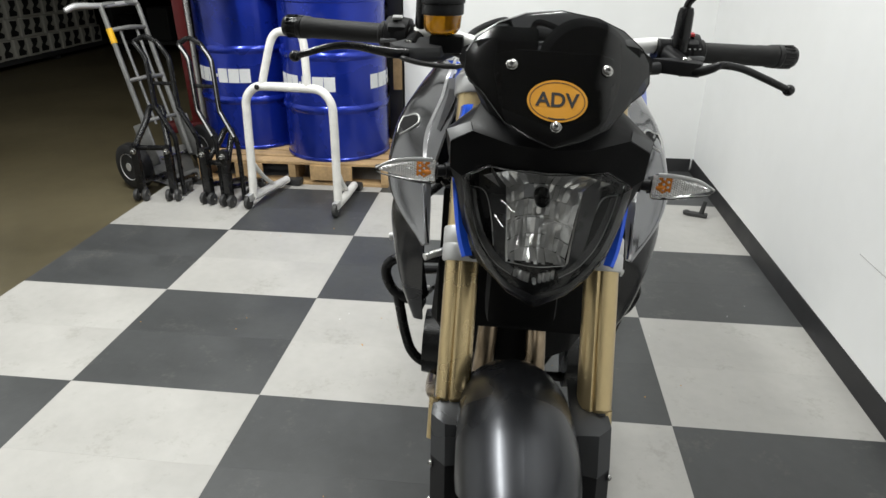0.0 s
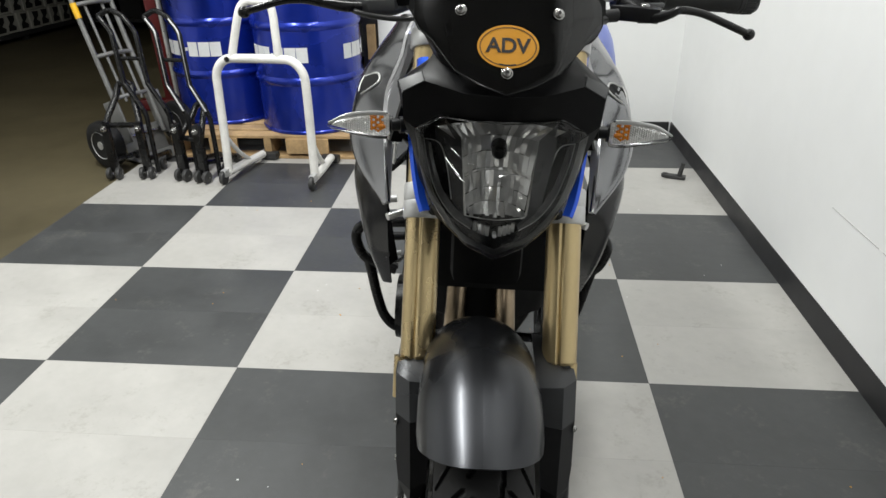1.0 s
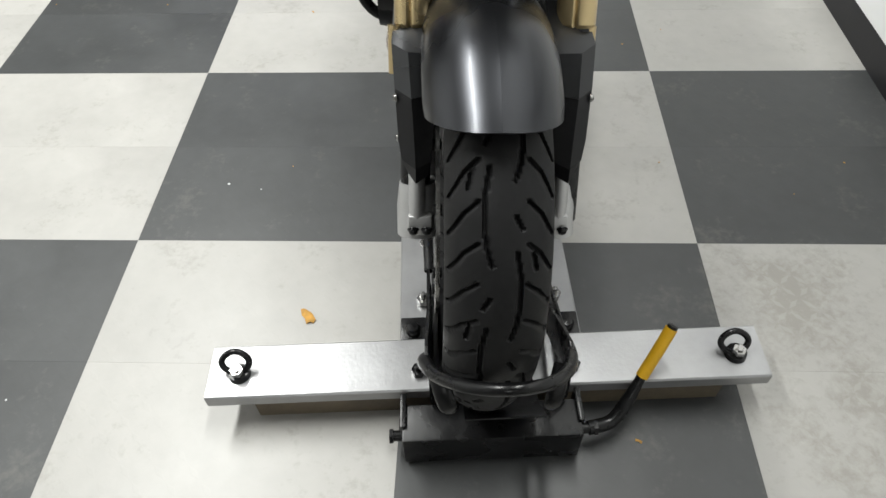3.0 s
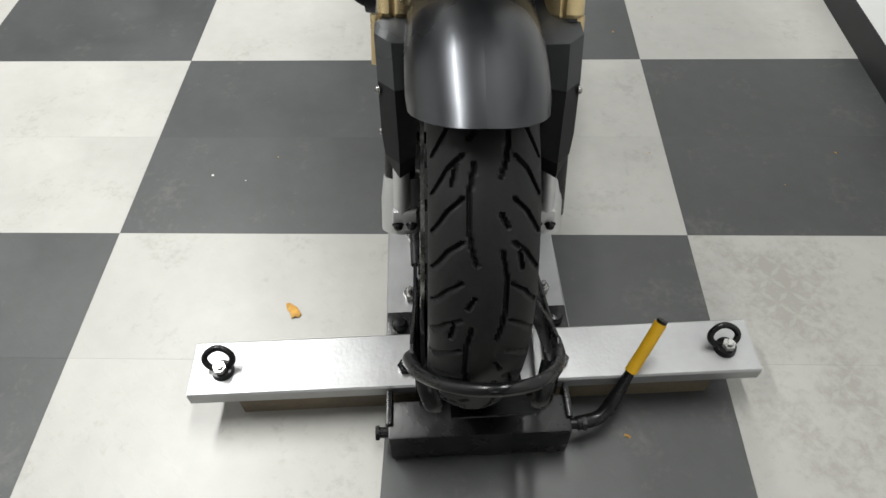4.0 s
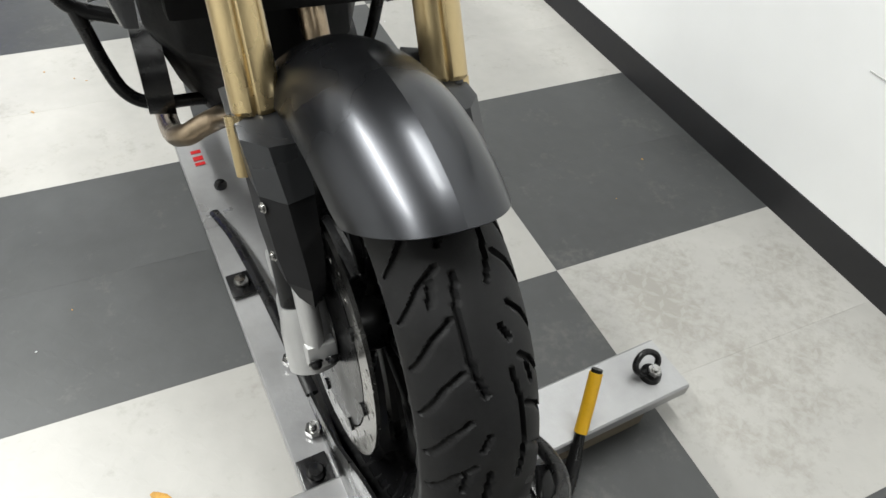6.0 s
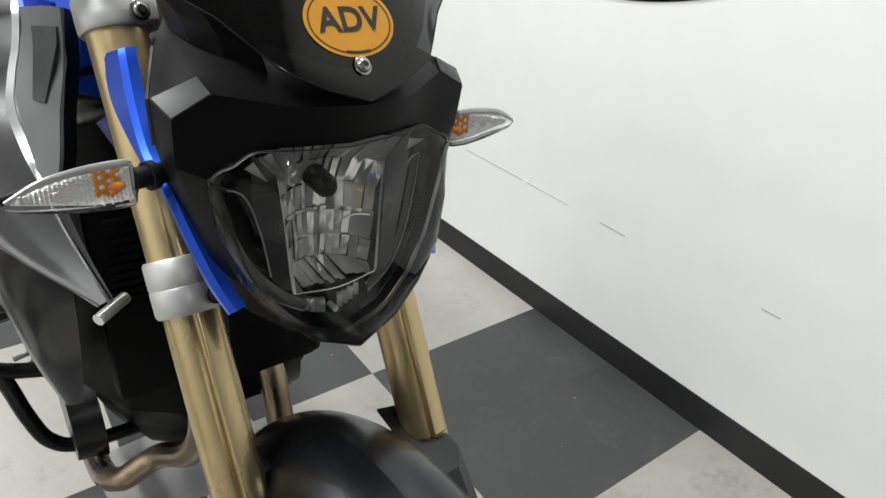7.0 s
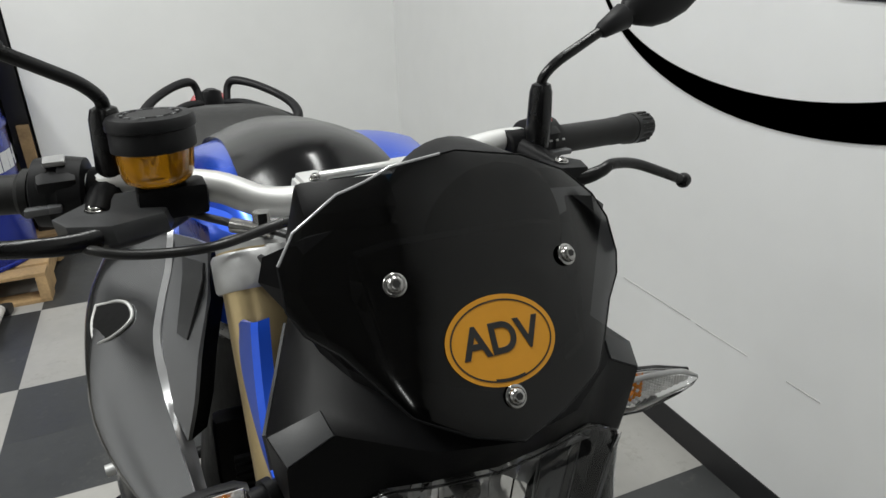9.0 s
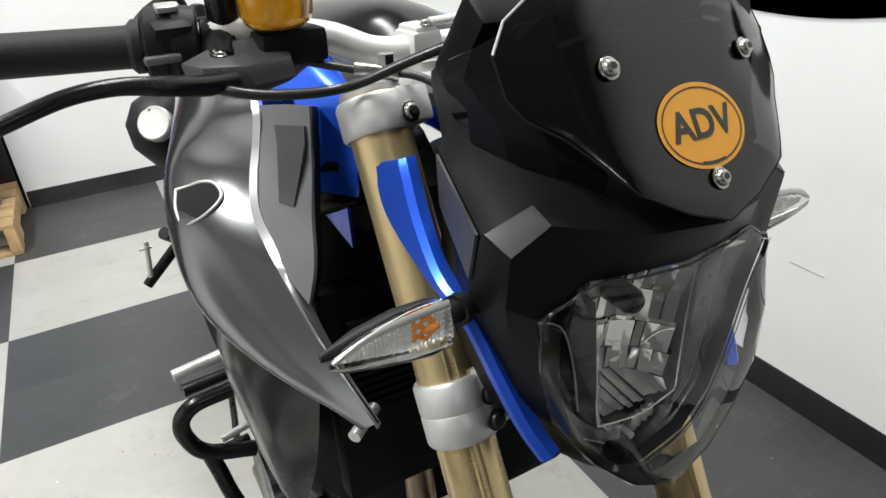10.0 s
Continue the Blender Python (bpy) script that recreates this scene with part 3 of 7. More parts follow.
def fender():
    """Front mudguard: an arched shell with a soft centre crease, and cheeks that hold the fork legs."""
    rows = []
    for i in range(29):
        f = i / 28
        a = radians(30.6 - 95.1 * f)
        line = []
        front = max(0.0, 1 - f / 0.14)
        for j in range(25):
            u = -1 + 2 * j / 24
            half = 0.076 + 0.004 * math.sin(math.pi * min(1, f * 1.6))
            x = half * math.sin(u * radians(80)) / math.sin(radians(80))
            drop = 0.066 * (1 - math.cos(u * radians(80)))
            crease = 0.012 * (1 - abs(u)) * max(0.0, 1 - f * 1.3)
            r = TYRE_R + 0.022 - drop + crease
            aa = a - radians(9.5) * front * abs(u) ** 2.2
            line.append((x - 0.012, AX_Y - math.sin(aa) * r, AX_Z + math.cos(aa) * r))
        rows.append(line)
    bm = nb()
    add_sheet(bm, rows, -0.003)
    f = part("fender", bm, M_METALLIC, bike, "satin grey front mudguard", 50)
    for e in f.data.edges:
        if all(abs(f.data.vertices[v].co.x + 0.012) < 1e-5 for v in e.vertices):
            e.use_edge_sharp = True
    for sx in (-1, 1):
        # shoulder that runs from the mudguard to the fork, and the long faceted guard below it
        G = []
        for z, line in ((0.614, ((0.134, 0.022), (0.134, -0.035), (0.112, -0.060), (0.074, -0.062))), (0.572, ((0.131, 0.010), (0.130, -0.055), (0.108, -0.080), (0.078, -0.072))), (0.515, ((0.129, 0.0), (0.126, -0.062), (0.104, -0.085), (0.080, -0.070))), (0.492, ((0.126, 0.0), (0.122, -0.063), (0.103, -0.085), (0.082, -0.068))), (0.472, ((0.119, -0.002), (0.113, -0.058), (0.103, -0.080), (0.086, -0.062)))):
            G.append([(x, fork_y(z) + dy, z - 0.10 * dy) for x, dy in line])
        G = [[(sx * x, y, z) for x, y, z in l] for l in G]
        bm = nb()
        back = [(sx * 0.133, 0.200, 0.622), (sx * 0.128, 0.190, 0.630), (sx * 0.108, 0.185, 0.640), (sx * 0.072, 0.190, 0.645)]
        add_sheet(bm, [back, G[0], G[1]], 0.003 * sx)
        part("fender_wing", bm, M_WING, f, "satin grey wing of the mudguard", 25)
        bm = nb()
        add_sheet(bm, [[(x, y + 0.001, z) for x, y, z in l] for l in G[1:]], 0.003 * sx)
        g = part("fork_guard", bm, M_BLACK2, bike, "black plastic fork guard", 15)
        bolt("guard_screw", (sx * 0.1285, 0.062, 0.568), (sx, -0.35, 0.1), 0.0045, g, 0.004)
        bolt("guard_screw", (sx * 0.1262, 0.050, 0.510), (sx, -0.35, 0.1), 0.0045, g, 0.004)


fender()


def forks():
    for sx in (-1, 1):
        x = STEER_X + sx * FX
        bm = nb()
        z0, z1 = 0.618, 1.068
        rings = []
        n = 80
        d = Vector((0, 0.54, 1)).normalized()
        for z in (z0, z0 + 0.004, 0.64, 0.70, 0.78, 0.90, 1.0, z1):
            ring = []
            for k in range(n):
                a = 2 * math.pi * k / n
                r = 0.0265
                # a narrow groove down the front of the tube
                for c in (radians(256),):
                    dd = abs((a - c + math.pi) % (2 * math.pi) - math.pi)
                    if z < 0.84:
                        r -= 0.0040 * max(0, 1 - dd / 0.14)
                if z == z0:
                    r -= 0.003
                side = Vector((1, 0, 0))
                fwd = d.cross(side)
                ring.append(Vector((x, fork_y(z), z)) + side * r * math.cos(a) - fwd * -r * math.sin(a))
            rings.append(ring)
        add_loft(bm, rings)
        leg = part("fork_leg", bm, M_GOLD, bike, "gold anodised fork tube", 30)
        bm = nb()
        add_cyl(bm, (x, fork_y(0.63), 0.63), (x, fork_y(0.38), 0.38), 0.0215, None, 28)
        part("stanchion", bm, M_BLKPAINT, leg)
        bm = nb()
        add_cyl(bm, (sx * 0.128, fork_y(0.622) - 0.004, 0.622), (sx * 0.130, fork_y(0.565), 0.565), 0.012, 0.010, 16)
        part("fork_stub", bm, M_GOLD, leg)
        bm = nb()
        # cast foot with its axle clamp
        x = sx * 0.098
        add_loft(bm, [ring_at((x + sx * 0.004, fork_y(z), z), (0, 0.54, 1), r, 20) for z, r in ((0.43, 0.026), (0.40, 0.030), (0.36, 0.030))])
        add_cyl(bm, (x - 0.022, AX_Y - 0.002, AX_Z), (x + 0.022, AX_Y - 0.002, AX_Z), 0.034, None, 28)
        add_box(bm, (x, AX_Y - 0.036, AX_Z + 0.012), (0.035, 0.044, 0.032), Matrix.Rotation(radians(-20), 4, "X"), 0.006)
        add_loft(bm, [ring_at((x + sx * 0.004, y, z), (0, 0.54, 1), (0.012, 0.018), 20) for y, z in ((0.070, 0.515), (0.040, 0.470), (0.014, 0.425), (0.004, 0.398))])
        add_box(bm, (x + sx * 0.004, AX_Y + 0.02, 0.375), (0.040, 0.055, 0.07), Matrix.Rotation(radians(-20), 4, "X"), 0.008)
        foot = part("fork_foot", bm, M_CAST, leg, "cast silver axle clamp")
        for dx in (-0.0095, 0.0095):
            bolt("pinch_bolt", (x + dx, AX_Y - 0.057, AX_Z + 0.014), (0, -0.9, -0.30), 0.0065, foot, 0.008, M_BLKPAINT)
        # caliper behind the leg
        bm = nb()
        add_box(bm, (sx * 0.088, fork_y(0.42) + 0.085, 0.46), (0.050, 0.060, 0.13), Matrix.Rotation(radians(-22), 4, "X"), 0.010)
        add_cyl(bm, (sx * 0.112, fork_y(0.42) + 0.08, 0.485), (sx * 0.120, fork_y(0.42) + 0.08, 0.485), 0.017, None, 20)
        add_cyl(bm, (sx * 0.112, fork_y(0.42) + 0.07, 0.435), (sx * 0.120, fork_y(0.42) + 0.07, 0.435), 0.017, None, 20)
        part("brake_caliper", bm, M_CAST, bike, "four-piston brake caliper")
        # cap on top of the tube
        bm = nb()
        add_lathe(bm, [(0.0265, 0), (0.0265, 0.006), (0.022, 0.009), (0.022, 0.014), (0.012, 0.015), (0.012, 0.010), (0.0005, 0.010)], (STEER_X + sx * FX, fork_y(1.067), 1.067), (0, 0.54, 1), 32)
        part("fork_cap", bm, M_DULL, leg, "dull silver fork cap")


forks()


def triple_clamp(name, z, h, label, ahead=0.0, rise=0.0):
    """A yoke: a bridge with two split rings round the legs, each with an ear for its pinch bolts."""
    d = Vector((0, 0.54, 1)).normalized()
    bm = nb()
    add_box(bm, (0, fork_y(z) + 0.035, z + 0.008), (0.12, 0.055, h * 0.7), Matrix.Rotation(-math.atan(0.54), 4, "X"), 0.008)
    y = part(name, bm, M_CAST, bike, label)
    for sx in (-1, 1):
        c = Vector((STEER_X + sx * FX, fork_y(z) - ahead * 0.5, z))
        rot = Matrix.Rotation(math.atan(0.54), 4, "X").inverted() @ Matrix.Rotation(radians(-12 * sx), 4, "Z")
        rings = []
        for q, r in ((-h / 2, 0.0300), (-h / 2 + 0.003, 0.0318), (-0.002, 0.0318), (0.0, 0.0318 - 0.0008 * (h > 0.04)), (0.002, 0.0318), (h / 2 - 0.003, 0.0318), (h / 2, 0.0300)):
            rings.append(ring_at(c + d * q, d, r, 32))
        bm = nb()
        add_loft(bm, rings)
        part("clamp_ring", bm, M_CAST, y)
        bm = nb()
        add_box(bm, c + Vector((-sx * 0.024, -0.016 - ahead + 0.55 * rise, -0.006 + rise)), (0.034, 0.030, h * 0.98), rot, 0.005)
        part("clamp_ear", bm, M_CAST, y)
        bm = nb()
        add_box(bm, c + Vector((-sx * 0.040, 0.030, 0.010)), (0.085, 0.034, h * 0.75), rot, 0.006)
        part("clamp_arm", bm, M_CAST, y)
        for q in ((-0.011, 0.011) if h > 0.04 else (0.0,)):
            bolt("pinch_bolt", c + Vector((-sx * 0.017, -0.037 - ahead + 0.55 * rise, -0.004 + rise)) + d * q, (-sx * 0.15, -0.92, 0.35), 0.0070, y, 0.006, M_BLKPAINT if ahead else M_STEEL)
    return y


triple_clamp("lower_yoke", 0.830, 0.054, "silver cast lower fork yoke", 0.002, 0.0165)
triple_clamp("upper_yoke", 1.052, 0.032, "silver cast upper fork yoke", 0.0, 0.014)

# ring-shaped inner half of a cowl, from the centre of its top round to the centre of its bottom
INNER = [(0, .138, .993), (-.046, .142, .995), (-.078, .147, .997), (-.095, .150, .988), (-.112, .153, .977), (-.106, .157, .930), (-.093, .155, .885), (-.070, .149, .850), (-.042, .147, .821), (0, .153, .799)]
MID = [(0, .114, 1.030), (-.050, .126, 1.030), (-.100, .157, 1.037), (-.130, .159, 1.021), (-.129, .164, .985), (-.119, .172, .955), (-.106, .174, .895), (-.082, .168, .846), (-.046, .164, .814), (0, .168, .793)]
BACK = [(0, .160, 1.060), (-.055, .172, 1.062), (-.104, .172, 1.047), (-.137, .179, 1.032), (-.132, .195, .990), (-.120, .215, .950), (-.109, .238, .900), (-.090, .232, .850), (-.050, .215, .820), (0, .205, .800)]
REAR = [(0, .270, 1.085), (-.060, .280, 1.080), (-.086, .290, 1.070), (-.094, .300, 1.045), (-.092, .300, 1.000), (-.094, .300, .950), (-.092, .290, .900), (-.082, .275, .860), (-.050, .260, .830), (0, .255, .820)]


def full_ring(half):
    return [Vector(p) for p in half] + [Vector((-p[0], *p[1:])) for p in half[-2:0:-1]]


def cowl():
    bm = nb()
    deep = [(p[0] * 0.97, p[1] + 0.012, p[2]) for p in INNER]
    add_loft(bm, [full_ring(r) for r in (deep, INNER, MID, BACK, REAR)], True, False)
    bmesh.ops.bevel(bm, geom=[e for e in bm.edges if len(e.link_faces) == 2 and e.calc_face_angle(0) > 0.25], offset=0.0022, segments=2, affect="EDGES", profile=0.6)
    return part("headlight_cowl", bm, M_BLACK, bike, "matt black faceted headlight cowl", 30)


cowl_ob = cowl()
for sx in (-1, 1):
    # grey textured insert on each shoulder of the cowl
    quad = [Vector((sx * -x, y, z)) for x, y, z in (MID[2], MID[3], BACK[3], BACK[2])]
    mid = sum(quad, Vector()) / 4
    nrm = (quad[1] - quad[0]).cross(quad[3] - quad[0]).normalized()
    if nrm.z < 0:
        nrm = -nrm
    bm = nb()
    add_prism(bm, [mid + (p - mid) * 0.94 + nrm * 0.0015 for p in quad], -nrm * 0.003, 0.0006)
    part("cowl_insert", bm, M_INSERT, cowl_ob, "grey textured insert")
    quad = [Vector((sx * -x, y, z)) for x, y, z in (BACK[3], BACK[4], REAR[4], REAR[3])]
    mid = sum(quad, Vector()) / 4
    bm = nb()
    add_sheet(bm, [[mid + (quad[0] - mid) * 0.93 + Vector((sx * 0.003, 0, 0)), mid + (quad[1] - mid) * 0.93 + Vector((sx * 0.003, 0, 0))], [mid + (quad[3] - mid) * 0.93 + Vector((sx * 0.003, 0, 0)), mid + (quad[2] - mid) * 0.93 + Vector((sx * 0.003, 0, 0))]], 0.002 * sx)
    part("cowl_side", bm, M_INSERT, cowl_ob, "grey side panel of the cowl")


def headlight():
    # bucket behind the lens
    bm = nb()
    rings = []
    for dy, sc in ((0.010, 0.985), (0.075, 0.80), (0.080, 0.02)):
        rings.append([Vector((p[0] * sc, p[1] + dy if dy < 0.07 else 0.215, 0.915 + (p[2] - 0.915) * sc)) for p in full_ring(INNER)])
    add_loft(bm, rings, True, False)
    lamp = part("headlight", bm, M_HOUSING, bike, "multi-reflector headlight under clear lens")

    # faceted main reflector, a bowl of small mirrors
    def outline(z):
        """Half width of the reflector at a height."""
        t = (z - 0.864) / (0.975 - 0.864)
        return 0.0415 + 0.011 * t + (0.018 * max(0, (t - 0.82) / 0.18) ** 1.3)

    bm = nb()
    zs = [0.862, 0.884, 0.909, 0.913, 0.938, 0.962, 0.985]
    nx = 15
    rnd = random.Random(4)

    def bowl(x, z):
        u = abs(x) / outline(z)
        v = max(0.0, (z - 0.935) / 0.05)
        return 0.194 - 0.036 * u ** 2.4 - 0.022 * v * v

    for za, zb in zip(zs, zs[1:]):
        for j in range(nx):
            turn, slant = rnd.uniform(-0.0030, 0.0030), rnd.uniform(-0.16, 0.10)
            quad = []
            for z, u in ((za, j / nx), (za, (j + 1) / nx), (zb, (j + 1) / nx), (zb, j / nx)):
                w = outline(z)
                x = -w + 2 * w * u
                quad.append(bm.verts.new((x, bowl(x, z) + turn * (u * nx - j - 0.5) + slant * (z - (za + zb) / 2), z)))
            bm.faces.new(quad)
    tilt = [rnd.uniform(-0.004, 0.003) for j in range(nx)]
    # floor of the bowl, sloping down to the rim
    for j in range(nx):
        quad = []
        for f, u in ((0, j / nx), (0, (j + 1) / nx), (1, (j + 1) / nx), (1, j / nx)):
            x = (-1 + 2 * u) * outline(0.862)
            yb = bowl(x, 0.862)
            quad.append(bm.verts.new((x, yb + (0.152 - yb) * f, 0.862 - 0.006 * f + tilt[j] * (0.3 + 0.7 * f))))
        bm.faces.new(quad)
    part("reflector", bm, M_REFL, lamp, "bright faceted reflector", smooth=False)
    # thin bright rim and the cross bar
    bm = nb()
    arc = [(0.002 + 0.036 * k / 8, 0.152, 0.914 + 0.004 * math.sin(math.pi * k / 8)) for k in range(9)]
    add_tube(bm, arc, 0.0011, 8, 2)
    for sx in (-1, 1):
        add_tube(bm, [(sx * 0.0665, 0.152, 0.982), (sx * 0.053, 0.152, 0.960), (sx * 0.047, 0.149, 0.912), (sx * 0.042, 0.145, 0.858)], [(0.0005, 0.0016)] * 4, 8, 4)
    add_tube(bm, [(-0.042, 0.145, 0.858), (0, 0.142, 0.854), (0.042, 0.145, 0.858)], 0.0007, 8, 4)
    part("lens_ribs", bm, M_REFL, lamp)
    bm = nb()
    add_lathe(bm, [(0.0005, 0), (0.0075, 0.001), (0.0105, 0.006), (0.0112, 0.03)], (0.001, 0.158, 0.944), (0, 1, 0.1), 28)
    part("bulb_shield", bm, M_BLKPAINT, lamp)
    # small reflector of the position lamp
    bm = nb()
    for k in range(10):
        x = -0.030 + 0.060 * (k + 0.5) / 10
        z = 0.8265 + 0.35 * x * x / 0.03
        if abs(x) > 0.004:
            add_box(bm, (x, 0.156, z + 0.003), (0.0052, 0.006, 0.014), Matrix.Rotation(radians(-20 + 37 * (k % 3)), 4, "Z"), 0.001)
    part("position_reflector", bm, M_REFL, lamp)
    bm = nb()
    add_cyl(bm, (0.001, 0.148, 0.826), (0.001, 0.16, 0.826), 0.003, None, 12)
    part("position_bulb", bm, M_WHITEINK, lamp)
    # dark blades of the housing on both sides of the reflector
    for sx in (-1, 1):
        bm = nb()
        add_sheet(bm, [[(sx * 0.052, 0.150, 0.968), (sx * 0.073, 0.146, 0.992)], [(sx * 0.048, 0.148, 0.92), (sx * 0.074, 0.150, 0.955)], [(sx * 0.044, 0.146, 0.862), (sx * 0.062, 0.150, 0.880)], [(sx * 0.030, 0.145, 0.846), (sx * 0.046, 0.150, 0.846)]], 0.003)
        part("side_blade", bm, M_BLADE, lamp)
        bm = nb()
        outer = spline([(sx * 0.102, 0.166, 0.960), (sx * 0.096, 0.164, 0.925), (sx * 0.082, 0.157, 0.885), (sx * 0.060, 0.148, 0.856), (sx * 0.034, 0.145, 0.838)], 5)
        inner = spline([(sx * 0.092, 0.163, 0.955), (sx * 0.086, 0.162, 0.925), (sx * 0.073, 0.155, 0.890), (sx * 0.052, 0.147, 0.864), (sx * 0.030, 0.144, 0.848)], 5)
        add_sheet(bm, [[a, a * 0.5 + b * 0.5 + Vector((0, -0.0018, 0)), b] for a, b in zip(outer, inner)], 0.0012 * sx)
        guide = part("light_guide", bm, M_GUIDE, lamp, "frosted clear light guide")
        guide.visible_shadow = False
        bm = nb()
        add_tube(bm, outer, 0.0007, 8, 0)
        add_tube(bm, [(sx * 0.102, 0.166, 0.960), (sx * 0.080, 0.154, 0.957), (sx * 0.069, 0.150, 0.925), (sx * 0.062, 0.148, 0.880)], 0.0008, 8, 4)
        part("side_rim", bm, M_CAST, lamp)
    # all of it sits just behind the lens
    for child in lamp.children:
        child.data.transform(Matrix.Translation((0, 0.014, -0.004)))
    # moulded edge of the lens
    bm = nb()
    add_tube(bm, [Vector((p.x * 0.975, p.y - 0.003, 0.915 + (p.z - 0.915) * 0.975)) for p in full_ring(INNER) + full_ring(INNER)[:1]], 0.0010, 8, 4)
    part("lens_edge", bm, M_FROST, lamp, "bright moulded lens edge").visible_shadow = False
    # clear outer lens, slightly domed
    bm = nb()
    c = Vector((0, 0.114, 0.915))
    ring = full_ring(INNER)
    rows = []
    for s, f in ((1.0, 0.0), (0.99, 0.40), (0.965, 0.72), (0.92, 0.92), (0.80, 1.0), (0.60, 1.0), (0.40, 1.0), (0.18, 1.0)):
        line = []
        for p in ring:
            low = min(1.0, max(0.12, (1.0 - p.z) / 0.085))
            front = c.y + 1.2 * p.x ** 2 * s * s
            line.append(Vector((p.x * s, p.y - 0.001 + (front - p.y) * f * (low if s > 0.5 else 0.5 + 0.5 * low), 0.915 + (p.z - 0.915) * s)))
        rows.append(line)
    add_loft(bm, rows, True, False)
    bm.faces.new(bm.verts[-len(ring):])
    bmesh.ops.bevel(bm, geom=[e for e in bm.edges if len(e.link_faces) == 2 and e.calc_face_angle(0) > 0.5], offset=0.003, segments=2, affect="EDGES")
    rim = nb()
    for side in (-1, 1):
        rr = []
        for p in INNER[4:]:
            rr.append([Vector((side * -p[0] * q, (p[1] - 0.003) * q ** 1.5 + c.y * (1 - q ** 1.5) - 0.0012, 0.915 + (p[2] - 0.915) * q)) for q in (1.0, 0.95, 0.90)])
        fine = bilerp_rows([list(col) for col in zip(*rr)], 3, 3)
        add_sheet(rim, fine, 0.0006)
    part("lens_rim", rim, M_FROST, lamp, "frosted lens rim")
    ob = part("clear_lens", bm, M_LENS, lamp, "clear polycarbonate lens", 60)
    ob.visible_shadow = False


headlight()


def screen_y(x, z):
    return 0.112 + 0.66 * (z - 1.04) + 0.50 * max(0.0, math.hypot(max(0.0, abs(x) - 0.058), 0.010) - 0.010)


def windscreen():
    edge = [(0, 1.034), (.032, 1.043), (.064, 1.058), (.094, 1.087), (.111, 1.097), (.118, 1.108), (.118, 1.130), (.107, 1.147), (.080, 1.167), (.046, 1.180), (0, 1.186)]
    loop = [Vector((x, 0, z)) for x, z in edge]
    loop = loop + [Vector((-p.x, 0, p.z)) for p in loop[-2:0:-1]]
    fine = []
    for a, b in zip(loop, loop[1:] + loop[:1]):
        for k in range(4):
            fine.append(a + (b - a) * k / 4)
    rows = []
    for s in (1.0, 0.97, 0.85, 0.68, 0.50, 0.30, 0.12):
        row = []
        for p in fine:
            x, z = p.x * s, 1.105 + (p.z - 1.105) * s
            lift = 0.001 if s == 1.0 else 0.0
            row.append(Vector((x, screen_y(x, z) + lift, z)))
        rows.append(row)
    bm = nb()
    add_loft(bm, rows, True, False)
    bm.faces.new(bm.verts[-len(fine):])
    bmesh.ops.remove_doubles(bm, verts=bm.verts, dist=0.0001)
    scr = part("windscreen", bm, M_GLOSS, bike, "small glossy black tinted fly screen", 50)
    rim = nb()
    add_tube(rim, rows[0] + rows[0][:1], 0.0007, 8, 1)
    part("screen_edge", rim, M_BLACK, scr)
    rim = nb()
    add_tube(rim, [p + Vector((0, -0.0006, 0.0006)) for p in rows[0] if p.x < -0.004 and p.z > 1.127], 0.0009, 8, 1)
    part("polished_edge", rim, M_EDGE, scr, "pale polished top edge")
    for x, z in ((-0.059, 1.122), (0.060, 1.122), (0.0, 1.057)):
        bolt("screen_bolt", (x, screen_y(x, z) - 0.001, z), (2.5 * x, -1, 0.62), 0.0054, scr, 0.005)
    # oval sticker laid on the screen
    slope = math.degrees(math.atan(0.66))
    cz = 1.0855

    def oval(rx, ry, lift, inner=None):
        b = nb()
        n = 64
        outer, inn = [], []
        for k in range(n):
            a = 2 * math.pi * k / n
            x, v = rx * math.cos(a), ry * math.sin(a)
            z = cz + v * math.cos(radians(slope))
            outer.append(b.verts.new((x, screen_y(x, z) - lift, z)))
            if inner:
                x, v = inner[0] * math.cos(a), inner[1] * math.sin(a)
                z = cz + v * math.cos(radians(slope))
                inn.append(b.verts.new((x, screen_y(x, z) - lift, z)))
        if inner:
            for k in range(n):
                b.faces.new([outer[k], outer[(k + 1) % n], inn[(k + 1) % n], inn[k]])
        else:
            mid = []
            for s in (0.75, 0.5, 0.25):
                r = []
                for k in range(n):
                    a = 2 * math.pi * k / n
                    x, v = rx * s * math.cos(a), ry * s * math.sin(a)
                    z = cz + v * math.cos(radians(slope))
                    r.append(b.verts.new((x, screen_y(x, z) - lift, z)))
                mid.append(r)
            prev = outer
            for r in mid:
                for k in range(n):
                    b.faces.new([prev[k], prev[(k + 1) % n], r[(k + 1) % n], r[k]])
                prev = r
            b.faces.new(prev)
        return b

    part("oval_sticker", oval(0.0375, 0.0275, 0.0010), M_STICK, scr, "orange oval sticker with black lettering")
    part("sticker_border", oval(0.0345, 0.0247, 0.0014, (0.0335, 0.0237)), M_INK, scr, "thin black oval border line")
    txt = text_mesh("sticker_letters", "ADV", 0.0255, Matrix.Identity(4), M_INK, scr, 0.0002, 0.0006)
    for v in txt.data.vertices:
        x, q = v.co.x * 1.02, v.co.y * 1.02
        z = cz + q * math.cos(radians(slope)) + 0.0005
        v.co = (x, screen_y(x, z) - 0.0014 - v.co.z, z)
    txt["label"] = "black capital letters on the sticker"
    b = nb()
    rows = []
